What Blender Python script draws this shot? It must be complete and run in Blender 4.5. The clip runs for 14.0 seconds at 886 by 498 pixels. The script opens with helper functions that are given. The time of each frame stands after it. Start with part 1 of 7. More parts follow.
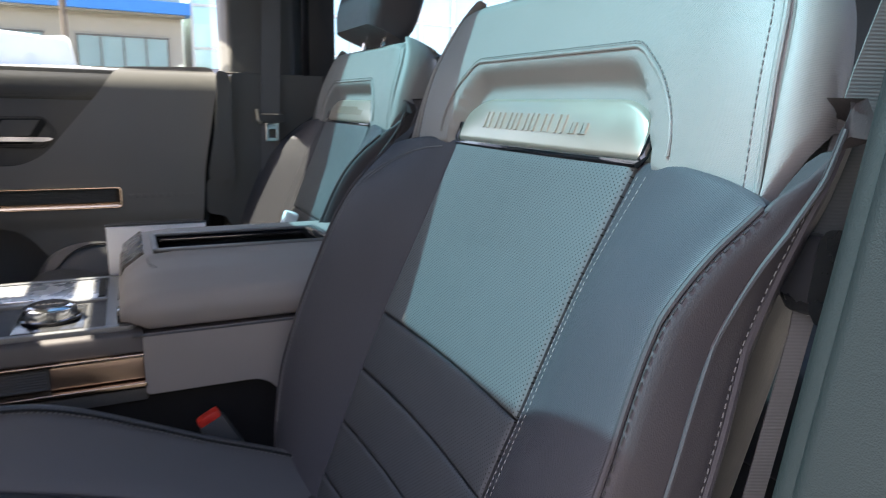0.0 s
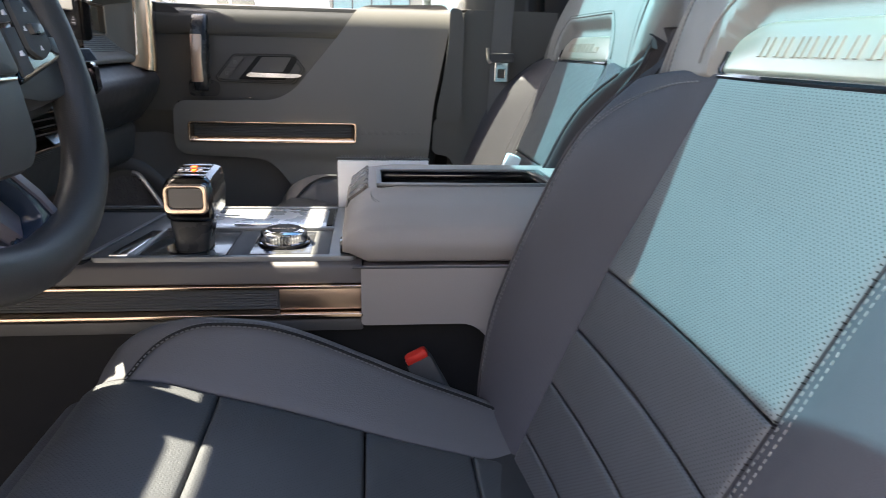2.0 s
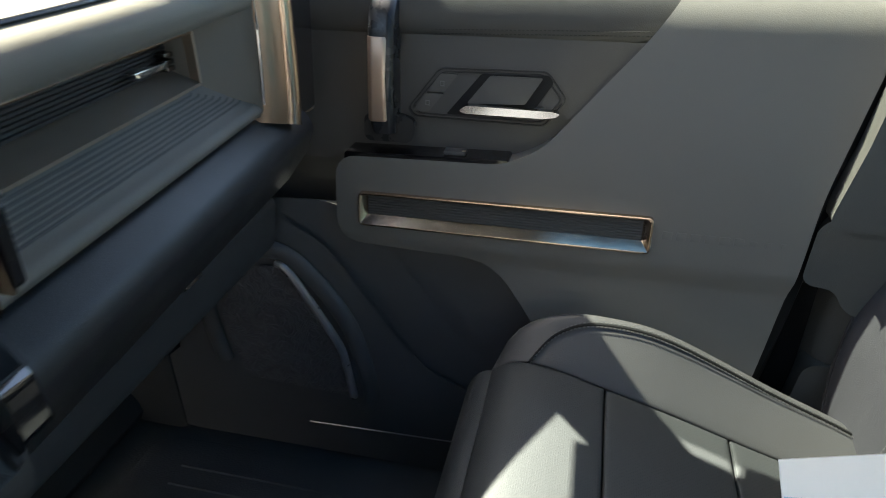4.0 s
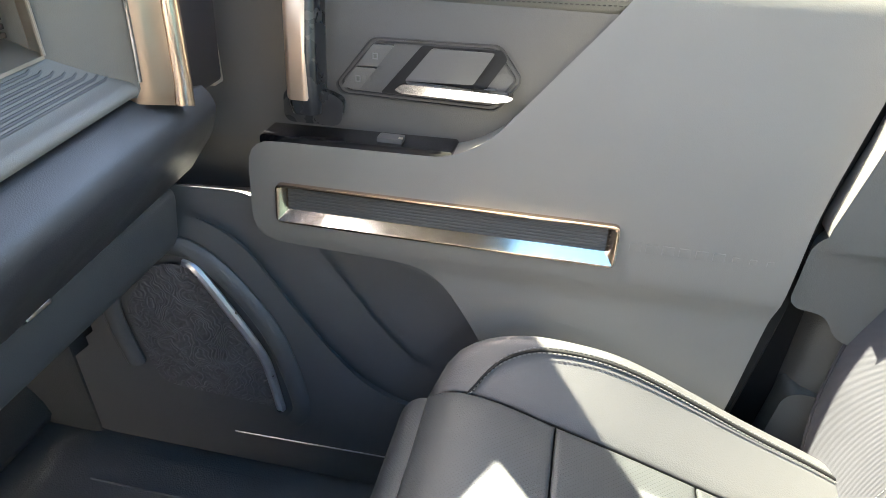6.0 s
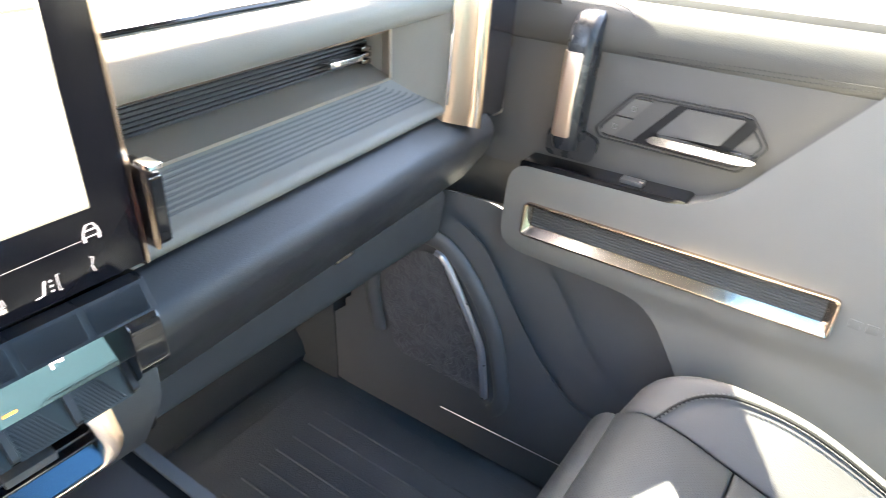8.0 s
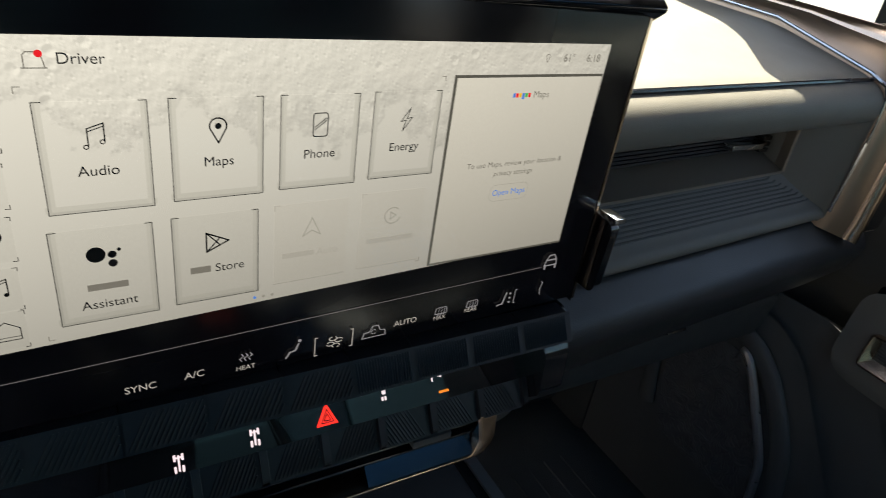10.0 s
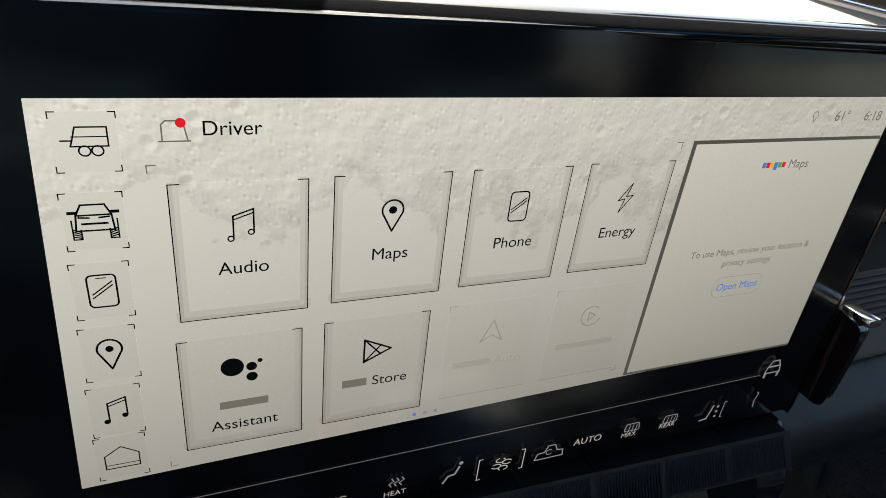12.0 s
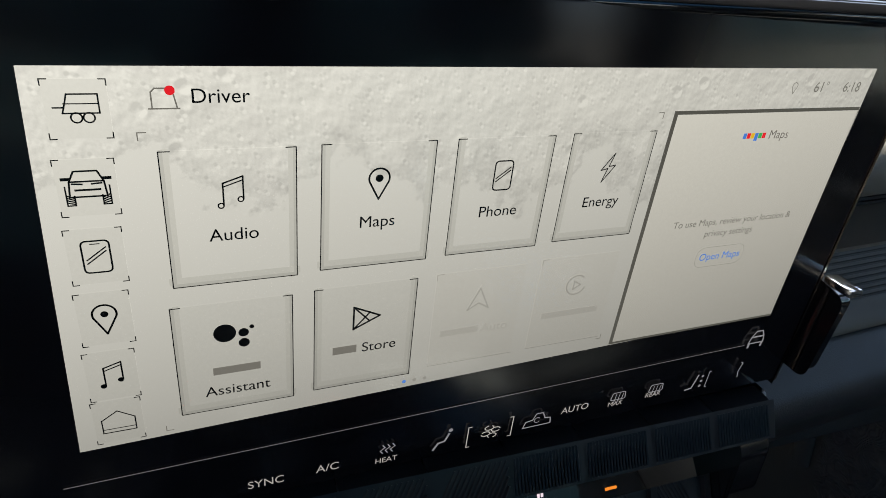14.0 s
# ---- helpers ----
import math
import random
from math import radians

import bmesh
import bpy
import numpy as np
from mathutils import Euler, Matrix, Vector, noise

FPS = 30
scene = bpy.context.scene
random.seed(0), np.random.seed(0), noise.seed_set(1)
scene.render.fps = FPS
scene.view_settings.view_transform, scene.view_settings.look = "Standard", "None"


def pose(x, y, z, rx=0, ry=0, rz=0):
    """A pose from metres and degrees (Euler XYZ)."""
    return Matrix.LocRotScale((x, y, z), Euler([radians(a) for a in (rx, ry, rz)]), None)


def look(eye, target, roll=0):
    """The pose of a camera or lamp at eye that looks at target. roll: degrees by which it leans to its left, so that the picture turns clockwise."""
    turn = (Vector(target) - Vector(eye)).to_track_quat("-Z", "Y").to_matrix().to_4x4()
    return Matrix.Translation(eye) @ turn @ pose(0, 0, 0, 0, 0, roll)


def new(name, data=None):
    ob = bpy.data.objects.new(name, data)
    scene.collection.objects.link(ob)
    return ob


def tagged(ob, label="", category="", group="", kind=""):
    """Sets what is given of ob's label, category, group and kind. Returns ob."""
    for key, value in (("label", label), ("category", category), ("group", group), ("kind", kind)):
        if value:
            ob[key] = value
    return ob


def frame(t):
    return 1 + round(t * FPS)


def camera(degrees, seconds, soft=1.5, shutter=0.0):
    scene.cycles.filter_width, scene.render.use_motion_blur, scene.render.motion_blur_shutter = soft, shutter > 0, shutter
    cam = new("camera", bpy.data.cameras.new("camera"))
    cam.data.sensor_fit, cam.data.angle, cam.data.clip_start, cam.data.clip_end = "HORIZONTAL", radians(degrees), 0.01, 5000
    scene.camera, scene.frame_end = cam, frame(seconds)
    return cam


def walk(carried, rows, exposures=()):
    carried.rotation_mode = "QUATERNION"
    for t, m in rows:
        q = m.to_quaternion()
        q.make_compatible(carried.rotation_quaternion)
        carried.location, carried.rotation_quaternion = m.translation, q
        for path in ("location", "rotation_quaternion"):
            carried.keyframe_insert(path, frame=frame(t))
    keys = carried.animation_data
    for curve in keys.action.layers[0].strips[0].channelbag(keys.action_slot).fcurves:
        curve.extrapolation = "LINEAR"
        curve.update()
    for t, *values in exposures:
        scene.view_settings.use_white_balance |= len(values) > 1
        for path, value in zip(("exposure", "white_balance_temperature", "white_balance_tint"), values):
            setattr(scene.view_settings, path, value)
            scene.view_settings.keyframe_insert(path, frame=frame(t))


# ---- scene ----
cam = camera(68.6, 14.0, soft=0.5, shutter=0.3)
PATH = [
    (0, (0.193, -0.094, 1.508), (1.043, 1.665, 1.08), 1.4),
    (0.4, (0.219, -0.142, 1.497), (0.768, 1.719, 1.012), 2.2),
    (0.5, (0.217, -0.152, 1.494), (0.709, 1.722, 0.997), 2.5),
    (0.7, (0.211, -0.156, 1.487), (0.613, 1.732, 0.965), 2.3),
    (1, (0.202, -0.148, 1.487), (0.545, 1.75, 0.956), 3.0),
    (1.5, (0.197, -0.073, 1.489), (0.503, 1.824, 0.935), 1.1),
    (2, (0.204, -0.026, 1.487), (0.424, 1.873, 0.898), 1.6),
    (2.3, (0.186, 0.027, 1.523), (0.183, 1.935, 0.923), -1.1),
    (2.5, (0.168, 0.097, 1.548), (0.069, 1.987, 0.901), -1.9),
    (2.6, (0.151, 0.124, 1.581), (0.021, 2.002, 0.903), -2.0),
    (3, (0.116, 0.31, 1.657), (-0.201, 2.146, 0.93), -3.0),
    (3.2, (0.109, 0.413, 1.662), (-0.261, 2.236, 0.925), -3.3),
    (3.4, (0.109, 0.531, 1.679), (-0.286, 2.328, 0.894), -1.4),
    (3.5, (0.109, 0.59, 1.674), (-0.307, 2.372, 0.868), -1.6),
    (3.7, (0.105, 0.681, 1.679), (-0.351, 2.424, 0.809), -2.4),
    (4, (0.081, 0.802, 1.672), (-0.324, 2.502, 0.699), -0.4),
    (4.2, (0.083, 0.854, 1.668), (-0.304, 2.55, 0.681), 0.2),
    (6.3, (0.105, 0.956, 1.656), (-0.231, 2.592, 0.556), 1.7),
    (6.5, (0.105, 0.952, 1.647), (-0.246, 2.594, 0.561), 2.1),
    (7, (0.141, 0.931, 1.654), (-0.37, 2.558, 0.61), 2.2),
    (7.5, (0.139, 0.885, 1.676), (-0.566, 2.455, 0.658), 1.5),
    (8, (0.134, 0.839, 1.696), (-0.825, 2.278, 0.691), 2.4),
    (8.4, (0.113, 0.802, 1.703), (-1.024, 2.134, 0.736), 6.0),
    (8.5, (0.114, 0.789, 1.71), (-1.078, 2.078, 0.753), 6.2),
    (8.8, (0.100, 0.769, 1.711), (-1.163, 2.000, 0.768), 8.9),
    (9, (0.101, 0.756, 1.711), (-1.228, 1.921, 0.774), 9.0),
    (9.2, (0.096, 0.749, 1.711), (-1.266, 1.872, 0.77), 9.4),
    (11.3, (-0.011, 0.72, 1.706), (-1.59, 1.476, 0.738), 7.3),
    (11.5, (-0.018, 0.724, 1.704), (-1.608, 1.461, 0.741), 7.6),
    (12, (-0.031, 0.733, 1.7), (-1.654, 1.413, 0.75), 7.0),
    (12.5, (-0.031, 0.732, 1.701), (-1.649, 1.414, 0.744), 7.1),
    (13, (-0.028, 0.732, 1.7), (-1.642, 1.408, 0.732), 7.0),
    (13.5, (-0.023, 0.73, 1.699), (-1.626, 1.43, 0.729), 7.1),
    (14, (-0.022, 0.734, 1.697), (-1.625, 1.42, 0.717), 6.8),
]
# seconds, stops, kelvin, tint
EXPOSURES = [(0.0, 2.69, 7170, 21), (0.5, 3.09, 7490, 19), (1.5, 3.45, 7440, 20), (2.0, 3.41, 7390, 19), (2.5, 3.89, 7490, 19), (3.0, 3.69, 7490, 16), (3.5, 2.94, 7290, 12), (3.8, 3.04, 7090, 9), (4.0, 3.32, 7040, 9),
             (4.2, 3.79, 7140, 10), (6.3, 5.37, 7550, 14), (7.5, 5.87, 7600, 15), (8.0, 5.87, 7600, 15), (8.4, 5.40, 7550, 14), (8.8, 3.65, 7540, 13), (9.1, 2.74, 7490, 13),
             (11.3, 2.21, 6950, 11), (12.0, 2.13, 6900, 11), (12.5, 2.01, 6850, 11), (13.0, 2.03, 6800, 12), (14.0, 2.21, 6800, 12)]
walk(cam, [(t, look(eye, target, roll)) for t, eye, target, roll in PATH], EXPOSURES)

# ---------------------------------------------------------------- light
SUN_TO = Vector((-0.65, 0.17, 1.0)).normalized()   # from the cabin towards the sun
world = bpy.data.worlds.new("sky")
scene.world = world
world.use_nodes = True
wn, wl = world.node_tree.nodes, world.node_tree.links
sky = wn.new("ShaderNodeTexSky")
sky.sky_type = "NISHITA"
sky.sun_disc = False
sky.sun_elevation = math.asin(SUN_TO.z)
sky.sun_rotation = math.atan2(SUN_TO.x, SUN_TO.y)
wl.new(sky.outputs[0], wn["Background"].inputs[0])
wn["Background"].inputs[1].default_value = 0.15
sky.dust_density, sky.air_density = 3.0, 0.8
sun = bpy.data.lights.new("sun", "SUN")
sun.energy, sun.angle, sun.color = 4.9, radians(0.5), (0.96, 1.0, 0.86)
new("sun", sun).matrix_world = look(SUN_TO * 30, (0, 0, 0))


# ---------------------------------------------------------------- materials
def material(name, colour, rough=0.6, metal=0.0, grain=0.0, grain_scale=900.0, vary=0.15, vary_scale=9.0, coat=0.0,
             ribs=0.0, rib_axis=2, rib_pitch=0.004, holes=0.0, hole_up=(0.375, 0.927), twill=0.0, spec=0.5, contour=0.0):
    m = bpy.data.materials.new(name)
    m.use_nodes = True
    n, l = m.node_tree.nodes, m.node_tree.links
    b = n["Principled BSDF"]
    b.inputs["Roughness"].default_value = rough
    b.inputs["Metallic"].default_value = metal
    b.inputs["Coat Weight"].default_value = coat
    b.inputs["Specular IOR Level"].default_value = spec
    tc = n.new("ShaderNodeTexCoord")
    big = n.new("ShaderNodeTexNoise")
    big.inputs["Scale"].default_value, big.inputs["Detail"].default_value = vary_scale, 6
    l.new(tc.outputs["Object"], big.inputs["Vector"])
    mix = n.new("ShaderNodeMix")
    mix.data_type = "RGBA"
    mix.inputs["A"].default_value = (*[c * (1 - vary) for c in colour], 1)
    mix.inputs["B"].default_value = (*[min(1, c * (1 + vary)) for c in colour], 1)
    l.new(big.outputs["Fac"], mix.inputs["Factor"])
    colour_out = mix.outputs["Result"]
    ramp = n.new("ShaderNodeMapRange")
    ramp.inputs["To Min"].default_value, ramp.inputs["To Max"].default_value = max(0.015, rough - min(0.08, 0.5 * rough)), min(1, rough + min(0.08, 0.5 * rough))
    smudge = n.new("ShaderNodeTexNoise")
    smudge.inputs["Scale"].default_value, smudge.inputs["Detail"].default_value = vary_scale * 4, 4
    l.new(tc.outputs["Object"], smudge.inputs["Vector"])
    l.new(smudge.outputs["Fac"], ramp.inputs["Value"])
    l.new(ramp.outputs["Result"], b.inputs["Roughness"])
    height = None

    def bump(socket, strength, distance):
        nonlocal height
        bp = n.new("ShaderNodeBump")
        bp.inputs["Strength"].default_value, bp.inputs["Distance"].default_value = strength, distance
        l.new(socket, bp.inputs["Height"])
        if height is not None:
            l.new(height, bp.inputs["Normal"])
        height = bp.outputs["Normal"]

    def maths(op, a, v=0.0):
        q = n.new("ShaderNodeMath")
        q.operation = op
        for i, s in enumerate((a, v)):
            if isinstance(s, (int, float)):
                q.inputs[i].default_value = s
            else:
                l.new(s, q.inputs[i])
        return q.outputs[0]

    if grain:
        g = n.new("ShaderNodeTexVoronoi")
        g.inputs["Scale"].default_value = grain_scale
        l.new(tc.outputs["Object"], g.inputs["Vector"])
        bump(g.outputs["Distance"], grain, 0.0004)
    if ribs or holes or twill:
        sep = n.new("ShaderNodeSeparateXYZ")
        l.new(tc.outputs["Object"], sep.inputs[0])
    if ribs:
        s = maths("SINE", maths("MULTIPLY", sep.outputs[rib_axis], 2 * math.pi / rib_pitch))
        bump(s, ribs, rib_pitch * 0.3)
        # shade between the ribs is multiplied into the colour
        dark = n.new("ShaderNodeMapRange")
        dark.inputs["From Min"].default_value, dark.inputs["From Max"].default_value = -1, 0.2
        dark.inputs["To Min"].default_value, dark.inputs["To Max"].default_value = 1 - 0.6 * ribs, 1
        l.new(s, dark.inputs["Value"])
        tint = n.new("ShaderNodeMix")
        tint.data_type, tint.blend_type = "RGBA", "MULTIPLY"
        tint.inputs["Factor"].default_value = 1
        l.new(colour_out, tint.inputs["A"])
        l.new(dark.outputs["Result"], tint.inputs["B"])
        colour_out = tint.outputs["Result"]
    if contour:
        # raised height lines, like those of a map
        cn = n.new("ShaderNodeTexNoise")
        cn.inputs["Scale"].default_value, cn.inputs["Detail"].default_value = 14, 3
        l.new(tc.outputs["Object"], cn.inputs["Vector"])
        bump(maths("SINE", maths("MULTIPLY", cn.outputs["Fac"], 170.0)), contour, 0.0012)
    if twill:
        s = maths("SINE", maths("MULTIPLY", maths("ADD", maths("MULTIPLY", sep.outputs[1], 1.0), sep.outputs[2]), 2 * math.pi / 0.0017))
        bump(s, twill, 0.00020)
    if holes:
        # round perforations in a staggered grid, about 4 mm apart
        up = maths("ADD", maths("MULTIPLY", sep.outputs[0], hole_up[0]), maths("MULTIPLY", sep.outputs[2], hole_up[1]))
        k = math.pi / 0.0023
        s = maths("MINIMUM", maths("SINE", maths("MULTIPLY", maths("ADD", sep.outputs[1], up), k)),
                  maths("SINE", maths("MULTIPLY", maths("SUBTRACT", sep.outputs[1], up), k)))
        hole = n.new("ShaderNodeMapRange")
        hole.inputs["From Min"].default_value, hole.inputs["From Max"].default_value = 0.42, 0.62
        hole.inputs["To Min"].default_value, hole.inputs["To Max"].default_value = 1, 1 - holes
        l.new(s, hole.inputs["Value"])
        bump(hole.outputs["Result"], 0.5, 0.0006)
        tint = n.new("ShaderNodeMix")
        tint.data_type, tint.blend_type = "RGBA", "MULTIPLY"
        tint.inputs["Factor"].default_value = 1
        l.new(colour_out, tint.inputs["A"])
        l.new(hole.outputs["Result"], tint.inputs["B"])
        colour_out = tint.outputs["Result"]
    l.new(colour_out, b.inputs["Base Color"])
    if height is not None:
        l.new(height, b.inputs["Normal"])
    return m


def glowing(name, colour, strength):
    m = bpy.data.materials.new(name)
    m.use_nodes = True
    b = m.node_tree.nodes["Principled BSDF"]
    b.inputs["Base Color"].default_value = (*[c * 0.1 for c in colour], 1)
    b.inputs["Roughness"].default_value = 0.2
    b.inputs["Emission Color"].default_value = (*colour, 1)
    b.inputs["Emission Strength"].default_value = strength
    return m


def tinted_glass(name, colour, gloss=0.06):
    m = bpy.data.materials.new(name)
    m.use_nodes = True
    n, l = m.node_tree.nodes, m.node_tree.links
    n.remove(n["Principled BSDF"])
    clear, shine, mix = n.new("ShaderNodeBsdfTransparent"), n.new("ShaderNodeBsdfGlossy"), n.new("ShaderNodeMixShader")
    clear.inputs[0].default_value = (*colour, 1)
    shine.inputs["Roughness"].default_value = 0.02
    mix.inputs[0].default_value = gloss
    l.new(clear.outputs[0], mix.inputs[1])
    l.new(shine.outputs[0], mix.inputs[2])
    l.new(mix.outputs[0], n["Material Output"].inputs[0])
    return m


BOLSTER = material("grey_twill_leather", (0.046, 0.046, 0.055), 0.5, grain=0.25, twill=0.35, vary=0.06, spec=0.3)
SEATSIDE = material("smooth_grey_leather", (0.081, 0.080, 0.086), 0.5, grain=0.35, grain_scale=700, vary=0.08, spec=0.35)
STITCH = material("pale_seam_thread", (0.11, 0.11, 0.115), 0.7)
INSERT = material("perforated_charcoal_leather", (0.086, 0.094, 0.100), 0.55, grain=0.25, grain_scale=700, holes=0.95, vary=0.06, spec=0.35)
# same leather as INSERT, its colour darkened for the shade low on the backrest
SHADED_INSERT = material("shaded_perforated_leather", (0.052, 0.055, 0.062), 0.55, grain=0.25, grain_scale=700, holes=0.9, vary=0.06, spec=0.35)
CUSHION = material("perforated_dark_leather", (0.047, 0.050, 0.054), 0.5, grain=0.4, grain_scale=600, hole_up=(1.0, 0.3), holes=0.5, vary=0.06, spec=0.35)
SHOULDER = material("light_grey_leather", (0.205, 0.195, 0.187), 0.5, grain=0.25, twill=0.3, vary=0.05)
FLANK = material("near_black_leather", (0.038, 0.035, 0.039), 0.55, grain=0.3, vary=0.08, spec=0.25)
PIPING = material("dark_piping", (0.05, 0.05, 0.055), 0.6, grain=0.2)
THREAD = material("grey_thread", (0.15, 0.148, 0.148), 0.7)
THREAD_DARK = material("dark_thread", (0.1, 0.1, 0.1), 0.7)
BACKSHELL = material("black_seat_shell", (0.02, 0.02, 0.022), 0.55, grain=0.2, grain_scale=500)
SATIN = material("champagne_satin_metal", (0.50, 0.435, 0.37), 0.36, 0.75, vary=0.05)
BRONZE = material("brushed_bronze_metal", (0.68, 0.51, 0.39), 0.2, 1.0, vary=0.1, grain=0.05, grain_scale=1500)
BRUSHED = material("brushed_bronze_panel", (0.44, 0.325, 0.25), 0.36, 0.95, vary=0.12, grain=0.05, grain_scale=1500)
POLISHED = material("polished_champagne_metal", (0.74, 0.66, 0.58), 0.14, 1.0, vary=0.04)
DIMCHROME = material("dim_bronze_chrome", (0.70, 0.63, 0.57), 0.14, 1.0, vary=0.05)
CHROME = material("polished_chrome", (0.78, 0.78, 0.8), 0.12, 1.0, vary=0.03)
DARKCHROME = material("smoked_chrome", (0.2, 0.19, 0.19), 0.15, 1.0, vary=0.05)
RUBBER = material("black_rubber_seal", (0.012, 0.012, 0.013), 0.7, vary=0.1, spec=0.2)
PIANO = material("gloss_black_plastic", (0.008, 0.008, 0.01), 0.08, coat=0.6, vary=0.1)
BEZEL = material("black_glass_bezel", (0.010, 0.0085, 0.011), 0.16, vary=0.1, spec=0.25)
SMOKE = material("smoked_satin_plastic", (0.09, 0.085, 0.082), 0.28, 0.6, vary=0.06)
DASHLOW = material("dark_dash_skin", (0.026, 0.026, 0.028), 0.42, grain=0.3, grain_scale=800, vary=0.1)
BLACK = material("matt_black_plastic", (0.058, 0.059, 0.061), 0.6, grain=0.35, grain_scale=700, vary=0.12)
CHARCOAL = material("charcoal_soft_panel", (0.066, 0.065, 0.065), 0.55, grain=0.3, grain_scale=800, vary=0.1)
GREY = material("grey_soft_panel", (0.156, 0.151, 0.141), 0.62, grain=0.25, grain_scale=900, vary=0.07)
GREYDASH = material("grey_dash_leather", (0.162, 0.148, 0.130), 0.56, grain=0.3, grain_scale=900, vary=0.07)
DPILLAR = material("dark_green_pillar_plastic", (0.020, 0.021, 0.021), 0.6, grain=0.45, grain_scale=1000, vary=0.12, spec=0.2)
PILLAR = material("grey_pillar_plastic", (0.088, 0.086, 0.083), 0.6, grain=0.4, grain_scale=650, vary=0.07)
CONSOLE = material("taupe_console_leather", (0.25, 0.226, 0.218), 0.58, grain=0.25, grain_scale=850, vary=0.07)
DECK = material("satin_grey_deck", (0.16, 0.165, 0.17), 0.35, 0.3, grain=0.08, vary=0.06)
LID = material("dark_gloss_deck", (0.036, 0.037, 0.039), 0.22, coat=0.5, vary=0.08)
LIDTOP = material("satin_silver_lid", (0.46, 0.47, 0.49), 0.27, 0.5, vary=0.01)
RIBBED = material("ribbed_black_rubber", (0.03, 0.03, 0.033), 0.5, ribs=0.9, rib_axis=2, rib_pitch=0.0035)
RIBBEDX = material("fine_ribbed_plate", (0.06, 0.062, 0.066), 0.45, ribs=0.6, rib_axis=0, rib_pitch=0.002)
CARPET = material("black_carpet", (0.115, 0.118, 0.120), 0.95, grain=0.9, grain_scale=420, vary=0.3)
WEBBING = material("grey_belt_webbing", (0.125, 0.122, 0.122), 0.75, ribs=0.15, rib_axis=2, rib_pitch=0.0022)
RED = material("red_buckle_button", (0.6, 0.03, 0.02), 0.4, vary=0.05)
PAPER = material("white_paper", (0.8, 0.8, 0.82), 0.7, vary=0.02)
BLUEPRINT = material("blue_printed_card", (0.02, 0.26, 0.58), 0.45, vary=0.04)
WHEELSKIN = material("dark_wheel_leather", (0.040, 0.039, 0.040), 0.42, grain=0.3, grain_scale=900, vary=0.08, spec=0.45)
GLASS = tinted_glass("clear_side_glass", (0.86, 0.9, 0.88))
ROOFGLASS = tinted_glass("teal_tinted_roof_glass", (0.30, 0.475, 0.55), 0.05)
SIDETINT = tinted_glass("green_tinted_side_glass", (0.59, 0.60, 0.59), 0.05)
MIRROR = material("mirror_glass", (0.9, 0.9, 0.9), 0.02, 1.0, vary=0.0)
BELTROLL = material("dark_stitched_roll", (0.046, 0.046, 0.045), 0.55, grain=0.3, grain_scale=800, vary=0.1)
DOORBLACK = material("black_door_plastic", (0.105, 0.107, 0.110), 0.5, grain=0.3, grain_scale=700, vary=0.15)
LEVER = material("satin_chrome_lever", (0.56, 0.57, 0.59), 0.13, 1.0, vary=0.05)
SIDEPAD = material("dark_console_leather", (0.075, 0.067, 0.068), 0.5, grain=0.25, grain_scale=850, vary=0.08)
GROOVE_SHADE = material("painted_groove_shade", (0.085, 0.080, 0.074), 0.6, grain=0.2, vary=0.05)
SILVER = material("pale_satin_silver", (0.70, 0.68, 0.71), 0.3, 0.8, vary=0.04)
GRIPBRONZE = material("satin_bronze_inlay", (0.66, 0.50, 0.39), 0.38, 0.8, vary=0.06)
VENTTRIM = material("satin_taupe_vent_trim", (0.30, 0.25, 0.205), 0.38, 0.5, vary=0.06)
KICK = material("dark_kick_carpet", (0.062, 0.064, 0.066), 0.95, grain=0.9, grain_scale=420, vary=0.3)
LILAC = material("lilac_grey_satin", (0.27, 0.255, 0.30), 0.3, 0.7, vary=0.08)
SPOKE = material("blue_gloss_spoke", (0.016, 0.026, 0.046), 0.14, vary=0.08, coat=0.5)
GRIPCAP = material("blue_black_gloss", (0.020, 0.022, 0.026), 0.28, vary=0.08)
HEADLINER = material("dark_headliner_cloth", (0.06, 0.06, 0.062), 0.9, grain=0.5, grain_scale=600)


# ---------------------------------------------------------------- mesh helpers
def part(name, bm, mat, parent=None, label="", smooth=True, bevel=0.0, segs=2, angle=35):
    if bevel:
        bm.normal_update()
        edges = [e for e in bm.edges if len(e.link_faces) == 2 and e.calc_face_angle(0) > radians(angle)]
        bmesh.ops.bevel(bm, geom=edges, offset=bevel, segments=segs, affect="EDGES", clamp_overlap=True, profile=0.6)
    bmesh.ops.recalc_face_normals(bm, faces=bm.faces)
    me = bpy.data.meshes.new(name)
    bm.to_mesh(me)
    bm.free()
    me.materials.append(mat)
    if smooth:
        for p in me.polygons:
            p.use_smooth = True
        me.set_sharp_from_angle(angle=radians(38))
    ob = new(name, me)
    if parent is not None:
        ob.parent = parent
    if label:
        ob["label"] = label
    return ob


def thing(name, place, label, category, group="", kind=""):
    ob = new(name)
    ob.location = place
    ob.empty_display_size = 0.05
    return tagged(ob, label, category, group, kind)


def wpart(name, bm, mat, parent, label="", **k):
    """A part built in world coordinates, under a thing (an empty) or under another part."""
    ob = part(name, bm, mat, None, label, **k)
    ob.parent = parent
    if parent.data is None:
        ob.matrix_parent_inverse = Matrix.Translation(-Vector(parent.location))
    return ob


def box(c, s, bm=None, rot=None):
    bm = bm or bmesh.new()
    m = Matrix.Translation(c) @ (rot or Matrix()) @ Matrix.Diagonal((*s, 1))
    bmesh.ops.create_cube(bm, size=1, matrix=m)
    return bm


